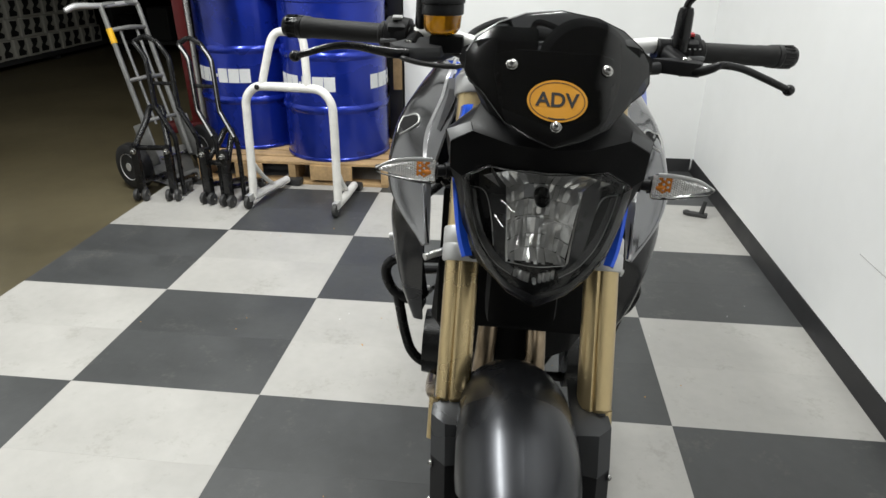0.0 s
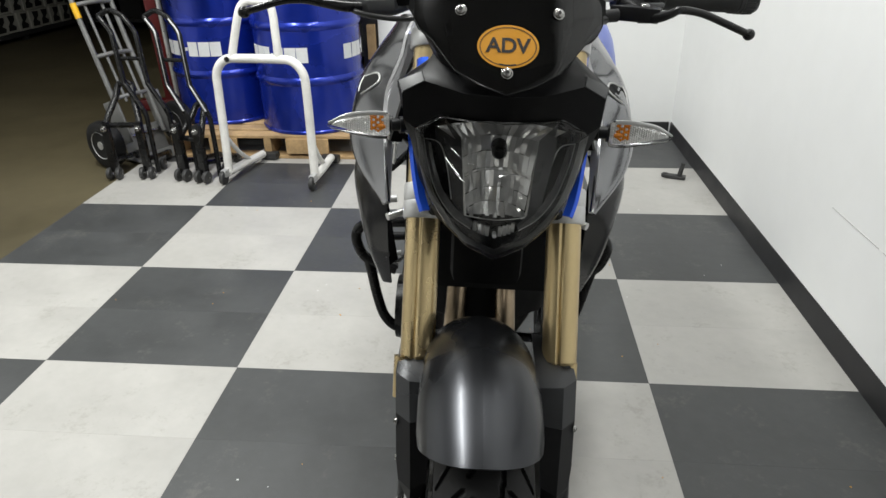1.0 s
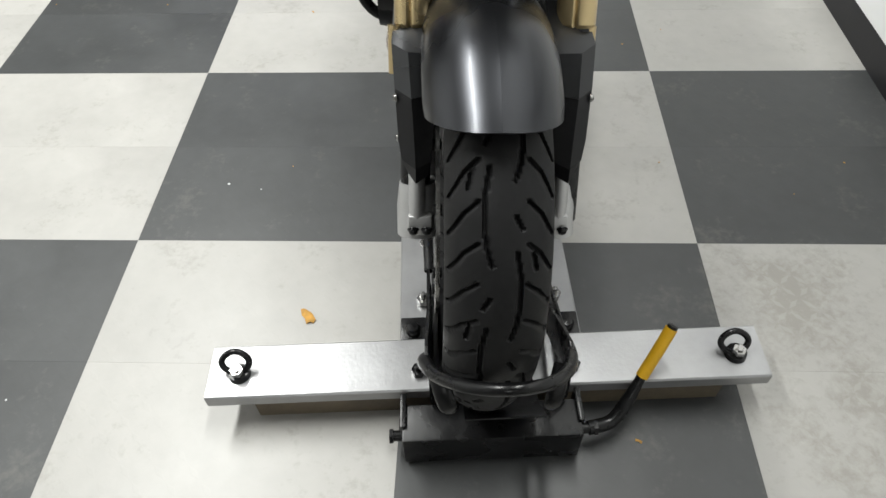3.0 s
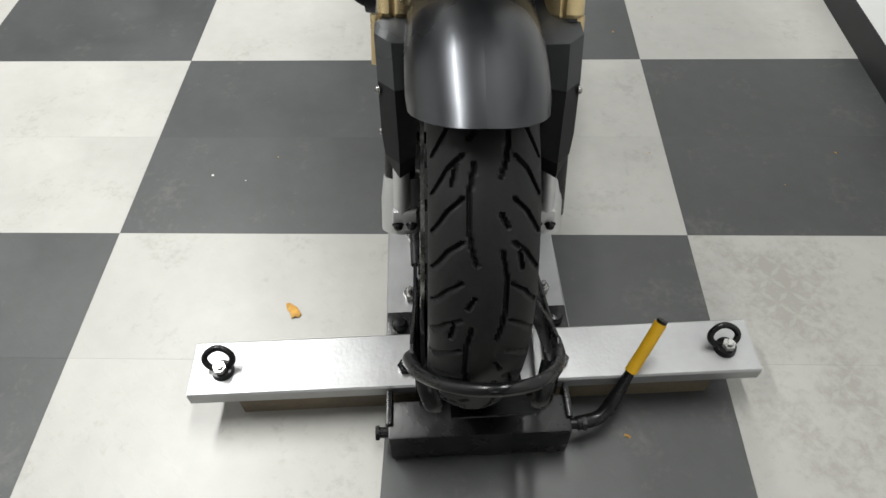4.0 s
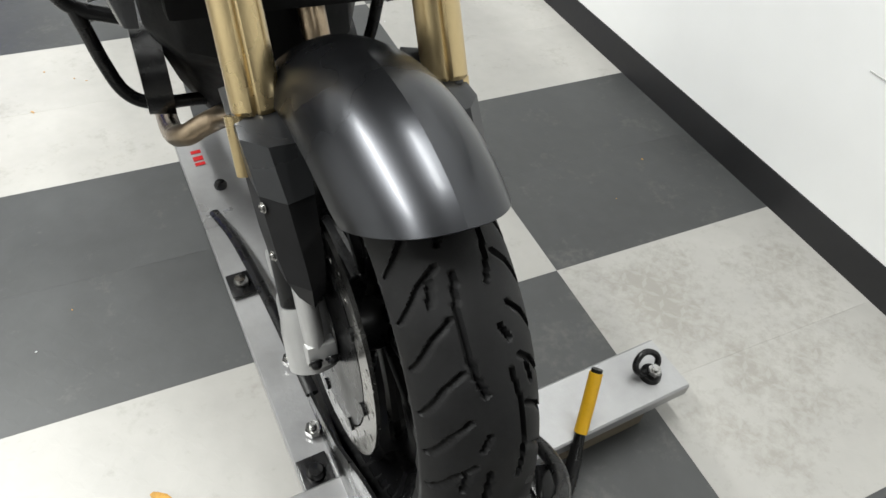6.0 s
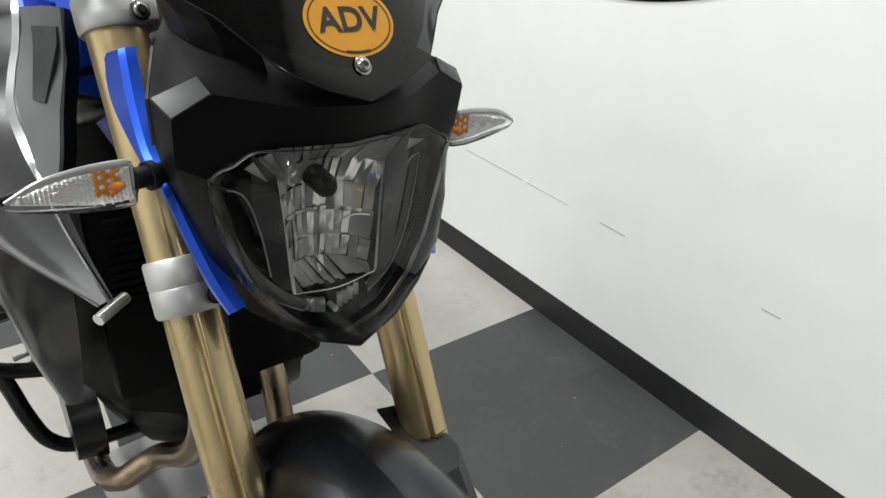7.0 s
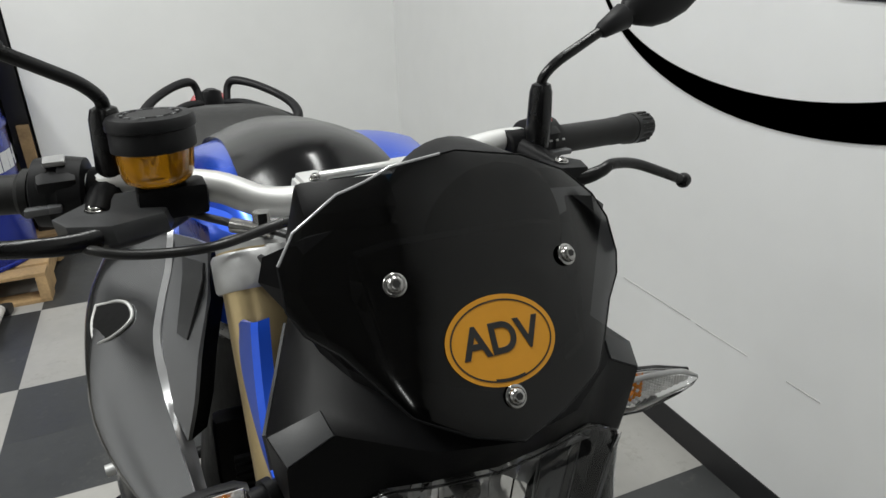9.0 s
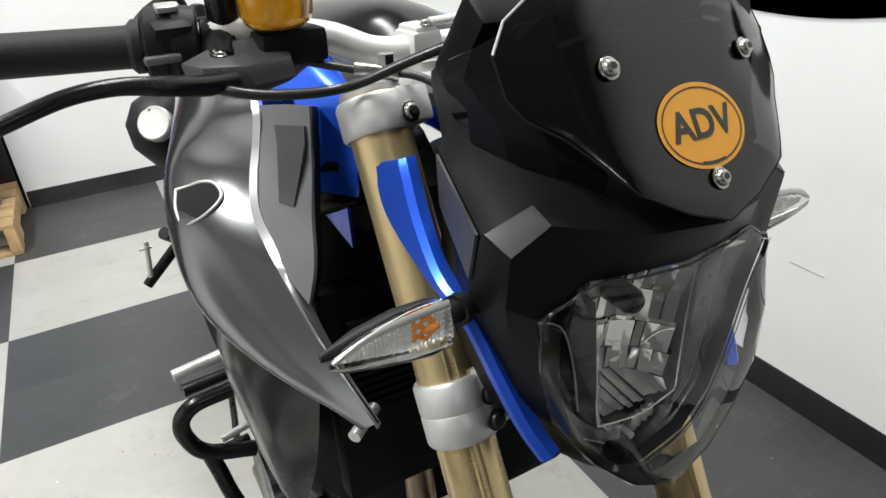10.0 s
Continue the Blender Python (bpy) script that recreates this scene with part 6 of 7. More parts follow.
def chock():
    c = thing("wheel_chock", pose(0.164, -0.902, 0, 0, 0, 3.5), "aluminium and black steel wheel chock stand under front wheel", "wheel chock")

    def channel(name, lo, hi, h, mid, label):
        """An upturned U channel with rounded top edges."""
        (x0, y0), (x1, y1) = lo, hi
        bm = nb()
        w = (y1 - y0) / 2 if mid == "x" else (x1 - x0) / 2
        t, d, e = 0.006, 0.026, 0.003
        prof = [(-w, -d), (-w, -e), (-w + e, 0), (w - e, 0), (w, -e), (w, -d), (w - t, -d), (w - t, -t), (-w + t, -t), (-w + t, -d)]
        if mid == "x":
            add_prism(bm, [(x0, (y0 + y1) / 2 + a, h + b) for a, b in prof], (x1 - x0, 0, 0))
        else:
            add_prism(bm, [((x0 + x1) / 2 + a, y0, h + b) for a, b in prof], (0, y1 - y0, 0))
        return part(name, bm, M_ALUBAR, c, label)

    lift = 0.010
    channel("cross_channel", (-0.494, -0.102), (0.464, 0.0), 0.092, "x", "brushed aluminium cross channel")
    channel("long_channel", (-0.166, 0.002), (0.160, 0.960), 0.082, "y", "brushed aluminium base channel")
    for x, y, w, d, z in ((0, 0.2, 0.26, 0.06, 0.052), (0, 0.8, 0.26, 0.06, 0.010)):
        bm = nb()
        add_box(bm, (x, y, z / 2), (w, d, z), None, 0.003)
        part("runner", bm, M_BLKPAINT, c)
    bm = nb()
    add_box(bm, (-0.012, -0.052, 0.0275), (0.82, 0.080, 0.055), None, 0.003)
    part("under_beam", bm, M_BEAM, c, "dark brown beam under the cross channel")
    # raised tie-down rings
    for x in (-0.440, 0.414):
        bm = nb()
        add_cyl(bm, (x, -0.058, 0.092), (x, -0.058, 0.102), 0.019, 0.017, 24)
        loop = [Vector((x + 0.0215 * math.cos(a) * (1 + 0.1 * math.cos(2 * a)) - 0.004, -0.046 + 0.012 * math.sin(a), 0.114 + 0.015 * math.sin(a))) for a in [2 * math.pi * k / 16 for k in range(17)]]
        add_tube(bm, loop, 0.0055, 12, 3)
        ring = part("tie_ring", bm, M_BLKPAINT, c, "black forged tie-down ring")
        bm = nb()
        add_cyl(bm, (x, -0.062, 0.100), (x, -0.062, 0.116), 0.011, None, 6)
        add_cyl(bm, (x, -0.062, 0.116), (x, -0.062, 0.120), 0.006, None, 14)
        part("ring_nut", bm, M_STEEL, ring)
    # black pads with hold-down bolts
    for sx, xs in ((-1, -0.141), (1, 0.134)):
        for y in (0.018, 0.43):
            bm = nb()
            add_box(bm, (xs, y, 0.085), (0.046, 0.060, 0.006), None, 0.003)
            p = part("pad", bm, M_BLKPAINT, c, "black steel pad")
            bm = nb()
            add_lathe(bm, [(0.013, 0), (0.014, 0.008), (0.010, 0.015), (0.0005, 0.016)], (xs, y, 0.088), (0, 0, 1), 20)
            part("pad_bolt", bm, M_BLKPAINT if y < 0.1 else M_STEEL, p)
        for y, x in ((-0.068, sx * 0.132), (0.086, sx * 0.122), (0.221, sx * 0.115)):
            bm = nb()
            add_cyl(bm, (x, y, 0.082 + lift * (y < 0)), (x, y, 0.094 + lift * (y < 0)), 0.0125, None, 6)
            add_cyl(bm, (x, y, 0.094 + lift * (y < 0)), (x, y, 0.108 + lift * (y < 0)), 0.0060, 0.0045, 14)
            part("nut", bm, M_BLKPAINT if y < 0 else M_STEEL, c, "hexagon nut on a stud")
    bm = nb()
    add_lathe(bm, [(0.013, 0), (0.014, 0.008), (0.010, 0.015), (0.0005, 0.016)], (-0.106, 0.735, 0.082), (0, 0, 1), 20)
    part("base_bolt", bm, M_BLKPAINT, c)
    # the base falls away towards its far end
    for o in c.children_recursive:
        if o.name.split(".")[0] in ("long_channel", "pad", "pad_bolt", "base_bolt"):
            for v in o.data.vertices:
                v.co.z -= 0.062 * max(0.0, v.co.y - 0.15)
    # front box with the rocker pin
    bm = nb()
    add_box(bm, (-0.014, -0.160, 0.050), (0.292, 0.064, 0.086), None, 0.004)
    part("front_box", bm, M_BLKPAINT, c, "black painted steel front box")
    for x0, x1 in ((-0.160, -0.178), (0.132, 0.165)):
        bm = nb()
        add_cyl(bm, (x0, -0.160, 0.045), (x1, -0.160, 0.045), 0.009, None, 18)
        add_cyl(bm, (x1 - 0.006, -0.160, 0.045), (x1, -0.160, 0.045), 0.013, None, 6)
        part("pivot_pin", bm, M_BLKPAINT, c)
    for xs in (-0.158, 0.131):
        bm = nb()
        add_box(bm, (xs, -0.14, 0.055), (0.010, 0.06, 0.09), None, 0.003)
        part("side_lug", bm, M_BLKPAINT, c)
    # side arms and the hoop in front of the tyre
    hoop = [(-0.112, -0.150, 0.285), (-0.113, -0.166, 0.298), (-0.095, -0.206, 0.330), (-0.055, -0.242, 0.368), (-0.008, -0.258, 0.388), (0.040, -0.247, 0.378), (0.072, -0.212, 0.342), (0.087, -0.172, 0.307), (0.091, -0.135, 0.282)]
    bm = nb()
    add_tube(bm, hoop, [0.0080, 0.0105, 0.0088, 0.0085, 0.0085, 0.0085, 0.0088, 0.0095, 0.0080], 16, 6)
    part("hoop", bm, M_BLKPAINT, c, "black tubular hoop in front of tyre")
    # flat arms that carry the hoop
    for x, w in ((-0.113, 0.005), (0.088, 0.005)):
        bm = nb()
        add_prism(bm, [(x, y, z) for y, z in ((-0.172, 0.300), (-0.160, 0.276), (-0.105, 0.195), (0.0, 0.118), (0.12, 0.088), (0.30, 0.088), (0.30, 0.112), (0.12, 0.135), (0.0, 0.185), (-0.10, 0.275), (-0.145, 0.306))], (w, 0, 0), 0.001)
        part("hoop_arm", bm, M_BLKPAINT, c, "flat black steel arm of the hoop")
    for sx in (-1, 1):
        bm = nb()
        add_prism(bm, [(sx * 0.106, -0.125, 0.170), (sx * 0.106, -0.085, 0.200), (sx * 0.106, 0.10, 0.12), (sx * 0.106, 0.10, 0.075), (sx * 0.106, -0.05, 0.075), (sx * 0.106, -0.13, 0.10)], (sx * 0.007, 0, 0), 0.002)
        part("side_plate", bm, M_BLKPAINT, c, "black steel side plate")
        bm = nb()
        add_tube(bm, [((-0.084, 0.058)[sx > 0] + dx, y, z) for dx, y, z in ((0.004 * -sx, -0.226, 0.268), (0, -0.224, 0.280), (sx * 0.006, -0.210, 0.300), (sx * 0.014, -0.185, 0.315))], [(0.008, 0.004), (0.013, 0.006), (0.014, 0.006), (0.012, 0.006)], 12, 5)
        part("hoop_prong", bm, M_BLKPAINT, c)
    bm = nb()
    add_tube(bm, [(-0.139, 0.655, 0.052), (-0.122, 0.52, 0.085), (-0.112, 0.30, 0.12), (-0.108, 0.12, 0.13)], [(0.010, 0.006)] * 4, 10, 5)
    part("strut", bm, M_BLKPAINT, c)
    # cradle under the tyre
    bm = nb()
    rows = []
    for k in range(13):
        a = radians(-60 + 120 * k / 12)
        rows.append([(x, 0.051 - 0.306 * math.sin(a), max(0.020, 0.372 - 0.306 * math.cos(a) - 0.004)) for x in (-0.06, -0.03, 0, 0.03, 0.06)])
    add_sheet(bm, rows, 0.004, (0, 0, -1))
    part("cradle", bm, M_BLKPAINT, c)
    # release lever with a yellow sleeve
    bm = nb()
    add_tube(bm, [(0.150, -0.160, 0.045), (0.190, -0.150, 0.045), (0.218, -0.125, 0.062), (0.242, -0.098, 0.100), (0.287, -0.050, 0.170)], [0.012, 0.012, 0.012, 0.008, 0.008], 14, 5)
    lv = part("release_lever", bm, M_BLKPAINT, c, "black bent release lever")
    bm = nb()
    add_tube(bm, [(0.2425, -0.0975, 0.1005), (0.265, -0.074, 0.135), (0.2875, -0.0495, 0.171)], 0.0105, 18, 4)
    part("lever_grip", bm, M_YELLOW, lv, "yellow plastic lever sleeve")
    bm = nb()
    add_cyl(bm, (0.2872, -0.0500, 0.1702), (0.2902, -0.0470, 0.1752), 0.0088, None, 16)
    part("lever_end", bm, M_BLKPAINT, lv)
    # red warning print on the base
    for k, (y, w) in enumerate(((0.885, 0.020), (0.858, 0.026), (0.836, 0.018))):
        bm = nb()
        add_box(bm, (-0.128, y, 0.0825 - 0.062 * (y - 0.15)), (0.022, w * 0.6, 0.0008))
        part("red_print", bm, M_RED, c, "small red printed bar", smooth=False)


chock()


# ---- things at the back ----


def drum(x, y, z, turn, marks):
    d = thing("oil_drum", pose(x, y, z, 0, 0, turn), "glossy blue steel oil drum standing on pallet", "drum", "oil drums")
    r, h = 0.296, 0.86
    prof = [(0.0005, 0.012), (r - 0.012, 0.012), (r - 0.010, 0.0), (r + 0.004, 0.002), (r + 0.004, 0.014), (r, 0.020)]
    for f in (0.335, 0.665):
        zz = h * f
        prof += [(r, zz - 0.022), (r + 0.009, zz - 0.008), (r + 0.010, zz), (r + 0.009, zz + 0.008), (r, zz + 0.022)]
    prof += [(r, h - 0.020), (r + 0.004, h - 0.014), (r + 0.004, h - 0.002), (r - 0.010, h), (r - 0.012, h - 0.012), (0.0005, h - 0.012)]
    bm = nb()
    add_lathe(bm, prof, (0, 0, 0), (0, 0, 1), 72)
    part("drum_body", bm, M_DRUM, d, "", 30)
    bm = nb()
    add_cyl(bm, (0.16, -0.1, h - 0.012), (0.16, -0.1, h + 0.002), 0.035, None, 16)
    part("bung", bm, M_CAST, d)
    # white brand print, reduced to blocks that follow the drum
    for a0 in marks:
        widths = [0.060, 0.052, 0.046, 0.018, 0.058, 0.062, 0.060]
        pos = 0.0
        for k, w in enumerate(widths):
            bm = nb()
            rows = []
            hh = 0.078 if k != 3 else 0.018
            for i in range(5):
                q = a0 + (pos + w * i / 4) / r
                lean = 0.010 * (1 if k % 2 else 0)
                rows.append([((r + 0.0015) * math.sin(q), -(r + 0.0015) * math.cos(q), 0.50 * h - hh / 2), ((r + 0.0015) * math.sin(q + lean), -(r + 0.0015) * math.cos(q + lean), 0.50 * h + hh / 2)])
            add_sheet(bm, rows, 0.001)
            part("print_block", bm, M_WHITEINK, d, "white printed block", smooth=False)
            pos += w + 0.005
    return d


drum(-1.500, 2.400, 0.135, 0, (-0.95,))
drum(-0.925, 2.215, 0.135, 0, (-1.05, 0.95))


def pallet():
    p = thing("pallet", pose(-1.68, 1.905, 0), "worn wooden pallet carrying the oil drums", "pallet")
    W, D = 1.105, 1.05
    rnd = random.Random(8)
    k = 0
    for i in range(9):
        bm = nb()
        y = 0.045 + i * (D - 0.09) / 8
        add_box(bm, (W / 2, y, 0.126 + rnd.uniform(-0.001, 0.001)), (W, 0.092, 0.016), Matrix.Rotation(rnd.uniform(-0.004, 0.004), 4, "Z"), 0.0015, 1)
        part("deck_board", bm, M_WOOD, p)
    for x in (0.02, W / 2, W - 0.02):
        bm = nb()
        for a, b in ((0, 0.18), (0.18, 0.42), (0.42, 0.63), (0.63, 0.86), (0.86, D)):
            z0 = 0.016 if a in (0, 0.42, 0.86) else 0.062
            add_box(bm, (x, (a + b) / 2, (z0 + 0.117) / 2), (0.04, b - a, 0.117 - z0))
        part("stringer", bm, M_WOOD, p)
    for y in (0.05, D / 2, D - 0.05):
        bm = nb()
        add_box(bm, (W / 2, y, 0.008), (W, 0.095, 0.016), None, 0.0015, 1)
        part("base_board", bm, M_WOOD, p)
    bm = nb()
    add_box(bm, (0.30, 0.0, 0.075), (0.16, 0.018, 0.085), None, 0.0015, 1)
    part("end_board", bm, M_WOOD, p)
    bm = nb()
    add_box(bm, (0.78, 0.0, 0.075), (0.24, 0.018, 0.085), None, 0.0015, 1)
    part("end_board", bm, M_WOOD, p)


pallet()


def castor(parent, x, y, r, axis_x=True):
    bm = nb()
    prof = [(0.004, -0.011), (r * 0.7, -0.011), (r * 0.97, -0.009), (r, -0.005), (r, 0.005), (r * 0.97, 0.009), (r * 0.7, 0.011), (0.004, 0.011)]
    add_lathe(bm, prof, (x, y, r), (1, 0, 0) if axis_x else (0, 1, 0), 24)
    w = part("castor", bm, M_CASTOR, parent)
    bm = nb()
    add_cyl(bm, (x - 0.016, y, r), (x + 0.016, y, r), 0.006, None, 10)
    part("axle", bm, M_STEEL, w)
    return w


def white_stand():
    s = thing("paddock_stand", pose(-0.985, 1.52, 0, 0, 0, -7), "white tubular paddock stand on small castors", "paddock stand", "paddock stands")
    bm = nb()
    r = 0.021
    hoop = [(-0.235, 0.0, 0.05), (-0.232, 0.012, 0.25), (-0.230, 0.020, 0.46), (-0.222, 0.022, 0.555), (-0.17, 0.025, 0.612), (-0.08, 0.027, 0.620), (0.08, 0.027, 0.620), (0.17, 0.025, 0.612), (0.222, 0.022, 0.555), (0.230, 0.020, 0.46), (0.232, 0.012, 0.25), (0.235, 0.0, 0.05)]
    add_tube(bm, hoop, r, 18, 6)
    part("hoop", bm, M_WHITEPAINT, s)
    bm = nb()
    add_tube(bm, [(-0.135, 0.027, 0.620), (-0.110, 0.040, 0.72), (-0.078, 0.055, 0.83), (-0.045, 0.062, 0.868), (0.0, 0.063, 0.872), (0.06, 0.062, 0.868), (0.088, 0.055, 0.83), (0.098, 0.040, 0.72), (0.105, 0.027, 0.620)], 0.019, 16, 6)
    part("handle", bm, M_WHITEPAINT, s)
    for sx in (-1, 1):
        bm = nb()
        add_tube(bm, [(sx * 0.235, -0.01, 0.050), (sx * 0.225, 0.12, 0.046), (sx * 0.20, 0.32, 0.042)], r, 16, 4)
        add_tube(bm, [(sx * 0.232, 0.015, 0.24), (sx * 0.222, 0.10, 0.13), (sx * 0.212, 0.19, 0.055)], 0.011, 12, 4)
        part("foot_rail", bm, M_WHITEPAINT, s)
        bm = nb()
        add_box(bm, (sx * 0.238, -0.030, 0.055), (0.030, 0.05, 0.04), None, 0.006)
        part("castor_bracket", bm, M_CAST, s)
        castor(s, sx * 0.240, -0.050, 0.036)
        bm = nb()
        add_box(bm, (sx * 0.18, 0.36, 0.022), (0.10, 0.06, 0.040), None, 0.012)
        part("rubber_foot", bm, M_CASTOR, s)
    bolt("side_screw", (-0.15, 0.003, 0.618), (0, -1, 0), 0.010, s, 0.006, M_BLKPAINT)


white_stand()


def black_stand(x, y, turn, w, h, label, lean=0.0):
    s = thing("paddock_stand", pose(x, y, 0, 0, 0, turn), label, "paddock stand", "paddock stands")
    bm = nb()
    add_tube(bm, [(-w, 0, 0.06), (-w * 1.02, 0.0, min(0.30, h * 0.5)), (-w * 0.95, 0.03, h * 0.66), (-w * 0.55, 0.10 + lean, h * 0.86), (-w * 0.35, 0.14 + lean, h), (w * 0.35, 0.14 + lean, h), (w * 0.55, 0.10 + lean, h * 0.86), (w * 0.95, 0.03, h * 0.66), (w * 1.02, 0.0, min(0.30, h * 0.5)), (w, 0, 0.06)], 0.016, 14, 5)
    part("hoop", bm, M_BLKPAINT, s)
    bm = nb()
    add_tube(bm, [(-w * 0.9, 0.03, h * 0.60), (w * 0.9, 0.03, h * 0.60)], 0.014, 12, 3)
    part("cross_tube", bm, M_BLKPAINT, s)
    for sx in (-1, 1):
        bm = nb()
        add_box(bm, (sx * w, 0.0, 0.17), (0.036, 0.036, 0.26), None, 0.003)
        add_tube(bm, [(sx * w, 0.0, 0.10), (sx * w, 0.14, 0.07), (sx * w, 0.28, 0.045)], 0.014, 12, 3)
        part("leg", bm, M_BLKPAINT, s)
        bolt("leg_knob", (sx * w, -0.019, 0.27), (0, -1, 0), 0.012, s, 0.02)
        for dx in (-0.024, 0.024):
            castor(s, sx * w + dx, -0.02, 0.032)
        castor(s, sx * w, 0.30, 0.028)
    return s


black_stand(-1.755, 1.575, 6, 0.085, 0.46, "black tubular front paddock stand with castors")
black_stand(-1.400, 1.545, -12, 0.060, 0.36, "narrow black paddock stand with worn edges")


def bent_frame(x, y, turn, worn, label):
    s = thing("stand_frame", pose(x, y, 0, 0, 0, turn), label, "stand frame", "paddock stands")
    for dx in (-0.060, 0.060):
        bm = nb()
        add_tube(bm, [(dx - 0.05, 0.02, 0.80), (dx, 0.0, 0.735), (dx + 0.012, -0.01, 0.69), (dx + 0.018, -0.012, 0.50), (dx + 0.030, -0.014, 0.46), (dx + 0.09, -0.02, 0.345), (dx + 0.10, -0.02, 0.27), (dx + 0.10, -0.02, 0.012)], 0.0125, 12, 4)
        part("bent_rod", bm, M_BLKPAINT, s)
        bm = nb()
        add_tube(bm, [(dx - 0.038, 0.002, 0.792), (dx + 0.004, -0.012, 0.742), (dx + 0.016, -0.023, 0.692), (dx + 0.022, -0.0245, 0.502), (dx + 0.034, -0.0265, 0.464), (dx + 0.090, -0.0335, 0.356)], [0.0044, 0.0048, 0.0030, 0.0016, 0.0044, 0.0050] if worn else 0.0020, 8, 4)
        part("worn_edge", bm, M_CAST if worn else M_CASTOR, s)
    bm = nb()
    add_tube(bm, [(-0.110, 0.02, 0.80), (-0.055, 0.03, 0.825), (0.010, 0.02, 0.80)], 0.0125, 12, 4)
    part("top_bend", bm, M_BLKPAINT, s)
    bm = nb()
    add_tube(bm, [(-0.045, 0.0, 0.60), (0.075, 0.0, 0.60)], 0.010, 12, 2)
    part("cross_rod", bm, M_BLKPAINT, s)
    for dx in (0.040, 0.160):
        castor(s, dx, 0.05, 0.030)
    return s


bent_frame(-1.445, 1.62, -4, True, "black bent-rod stand frame with bare worn edges")
bent_frame(-1.690, 1.66, 3, False, "black bent-rod stand frame beside the hand truck")


def hand_truck():
    h = thing("hand_truck", pose(-1.815, 1.93, 0, 0, 0, 64), "silver aluminium hand truck with pneumatic tyres", "hand truck")
    for sx in (-1, 1):
        bm = nb()
        add_tube(bm, [(sx * 0.11, 0.02, 0.12), (sx * 0.11, 0.16, 0.55), (sx * 0.11, 0.255, 0.85), (sx * 0.11, 0.28, 0.925), (sx * 0.10, 0.286, 0.945), (sx * 0.03, 0.288, 0.950)], 0.0135, 14, 5)
        part("side_rail", bm, M_GREYALU, h)
        bm = nb()
        add_tube(bm, [(sx * 0.05, 0.07, 0.32), (sx * 0.05, 0.244, 0.82)], 0.008, 10, 3)
        part("inner_bar", bm, M_GREYALU, h)
        bm = nb()
        add_box(bm, (sx * 0.132, 0.06, 0.22), (0.012, 0.13, 0.24), Matrix.Rotation(radians(-18), 4, "X"), 0.004)
        part("axle_bracket", bm, M_GREYALU, h)
        bm = nb()
        c = (sx * 0.240, 0.05, 0.130)
        add_lathe(bm, [(0.070, -0.034), (0.100, -0.040), (0.124, -0.030), (0.130, 0.0), (0.124, 0.030), (0.100, 0.040), (0.070, 0.034)], c, (1, 0, 0), 36)
        w = part("wheel", bm, M_RUBBER, h, "black pneumatic tyre")
        bm = nb()
        add_lathe(bm, [(0.0005, -0.036), (0.022, -0.038), (0.024, -0.020), (0.060, -0.022), (0.074, -0.037), (0.074, 0.037), (0.060, 0.022), (0.024, 0.020), (0.022, 0.038), (0.0005, 0.036)], c, (1, 0, 0), 32)
        part("hub", bm, M_CAST, w, "grey steel hub")
    for z, y in ((0.34, 0.095), (0.56, 0.163), (0.82, 0.246)):
        bm = nb()
        add_tube(bm, [(-0.11, y, z), (0.0, y - 0.02, z + 0.01), (0.11, y, z)], 0.012, 12, 4)
        part("rung", bm, M_GREYALU, h)
    bm = nb()
    add_box(bm, (0, -0.03, 0.012), (0.28, 0.20, 0.010), None, 0.003)
    add_box(bm, (0, 0.055, 0.09), (0.26, 0.008, 0.16), Matrix.Rotation(radians(-16), 4, "X"), 0.003)
    part("toe_plate", bm, M_GREYALU, h)
    bm = nb()
    add_cyl(bm, (-0.245, 0.05, 0.130), (0.245, 0.05, 0.130), 0.010, None, 14)
    part("axle", bm, M_STEEL, h)
    bm = nb()
    add_tube(bm, [(-0.11, 0.224, 0.755), (-0.11, 0.248, 0.830)], 0.0165, 14, 2)
    part("yellow_band", bm, M_YELLOW, h, "yellow tape band on rail")
    bm = nb()
    add_tube(bm, [(-0.30, 0.30, 0.930), (-0.24, 0.292, 0.950), (-0.11, 0.288, 0.945), (0.11, 0.288, 0.950)], [0.015, 0.017, 0.014, 0.013], 12, 4)
    part("handle", bm, M_CAST, h, "pale worn handle")


hand_truck()

# red hoist post behind the truck, and clutter on the drums
hoist = thing("engine_hoist", pose(-2.185, 2.95, 0, 0, 0, 8), "red painted engine hoist leaning behind the drums", "hoist")
bm = nb()
add_box(bm, (0, 0, 0.9), (0.075, 0.075, 1.8), Matrix.Rotation(radians(-1.5), 4, "Y"), 0.006)
part("mast", bm, M_REDPAINT, hoist)
bm = nb()
add_box(bm, (0.10, 0.0, 0.04), (0.6, 0.08, 0.075), None, 0.006)
part("leg", bm, M_REDPAINT, hoist)
bm = nb()
add_cyl(bm, (0.075, -0.05, 0.10), (0.055, -0.05, 1.5), 0.016, None, 18)
part("ram", bm, M_ALU, hoist)

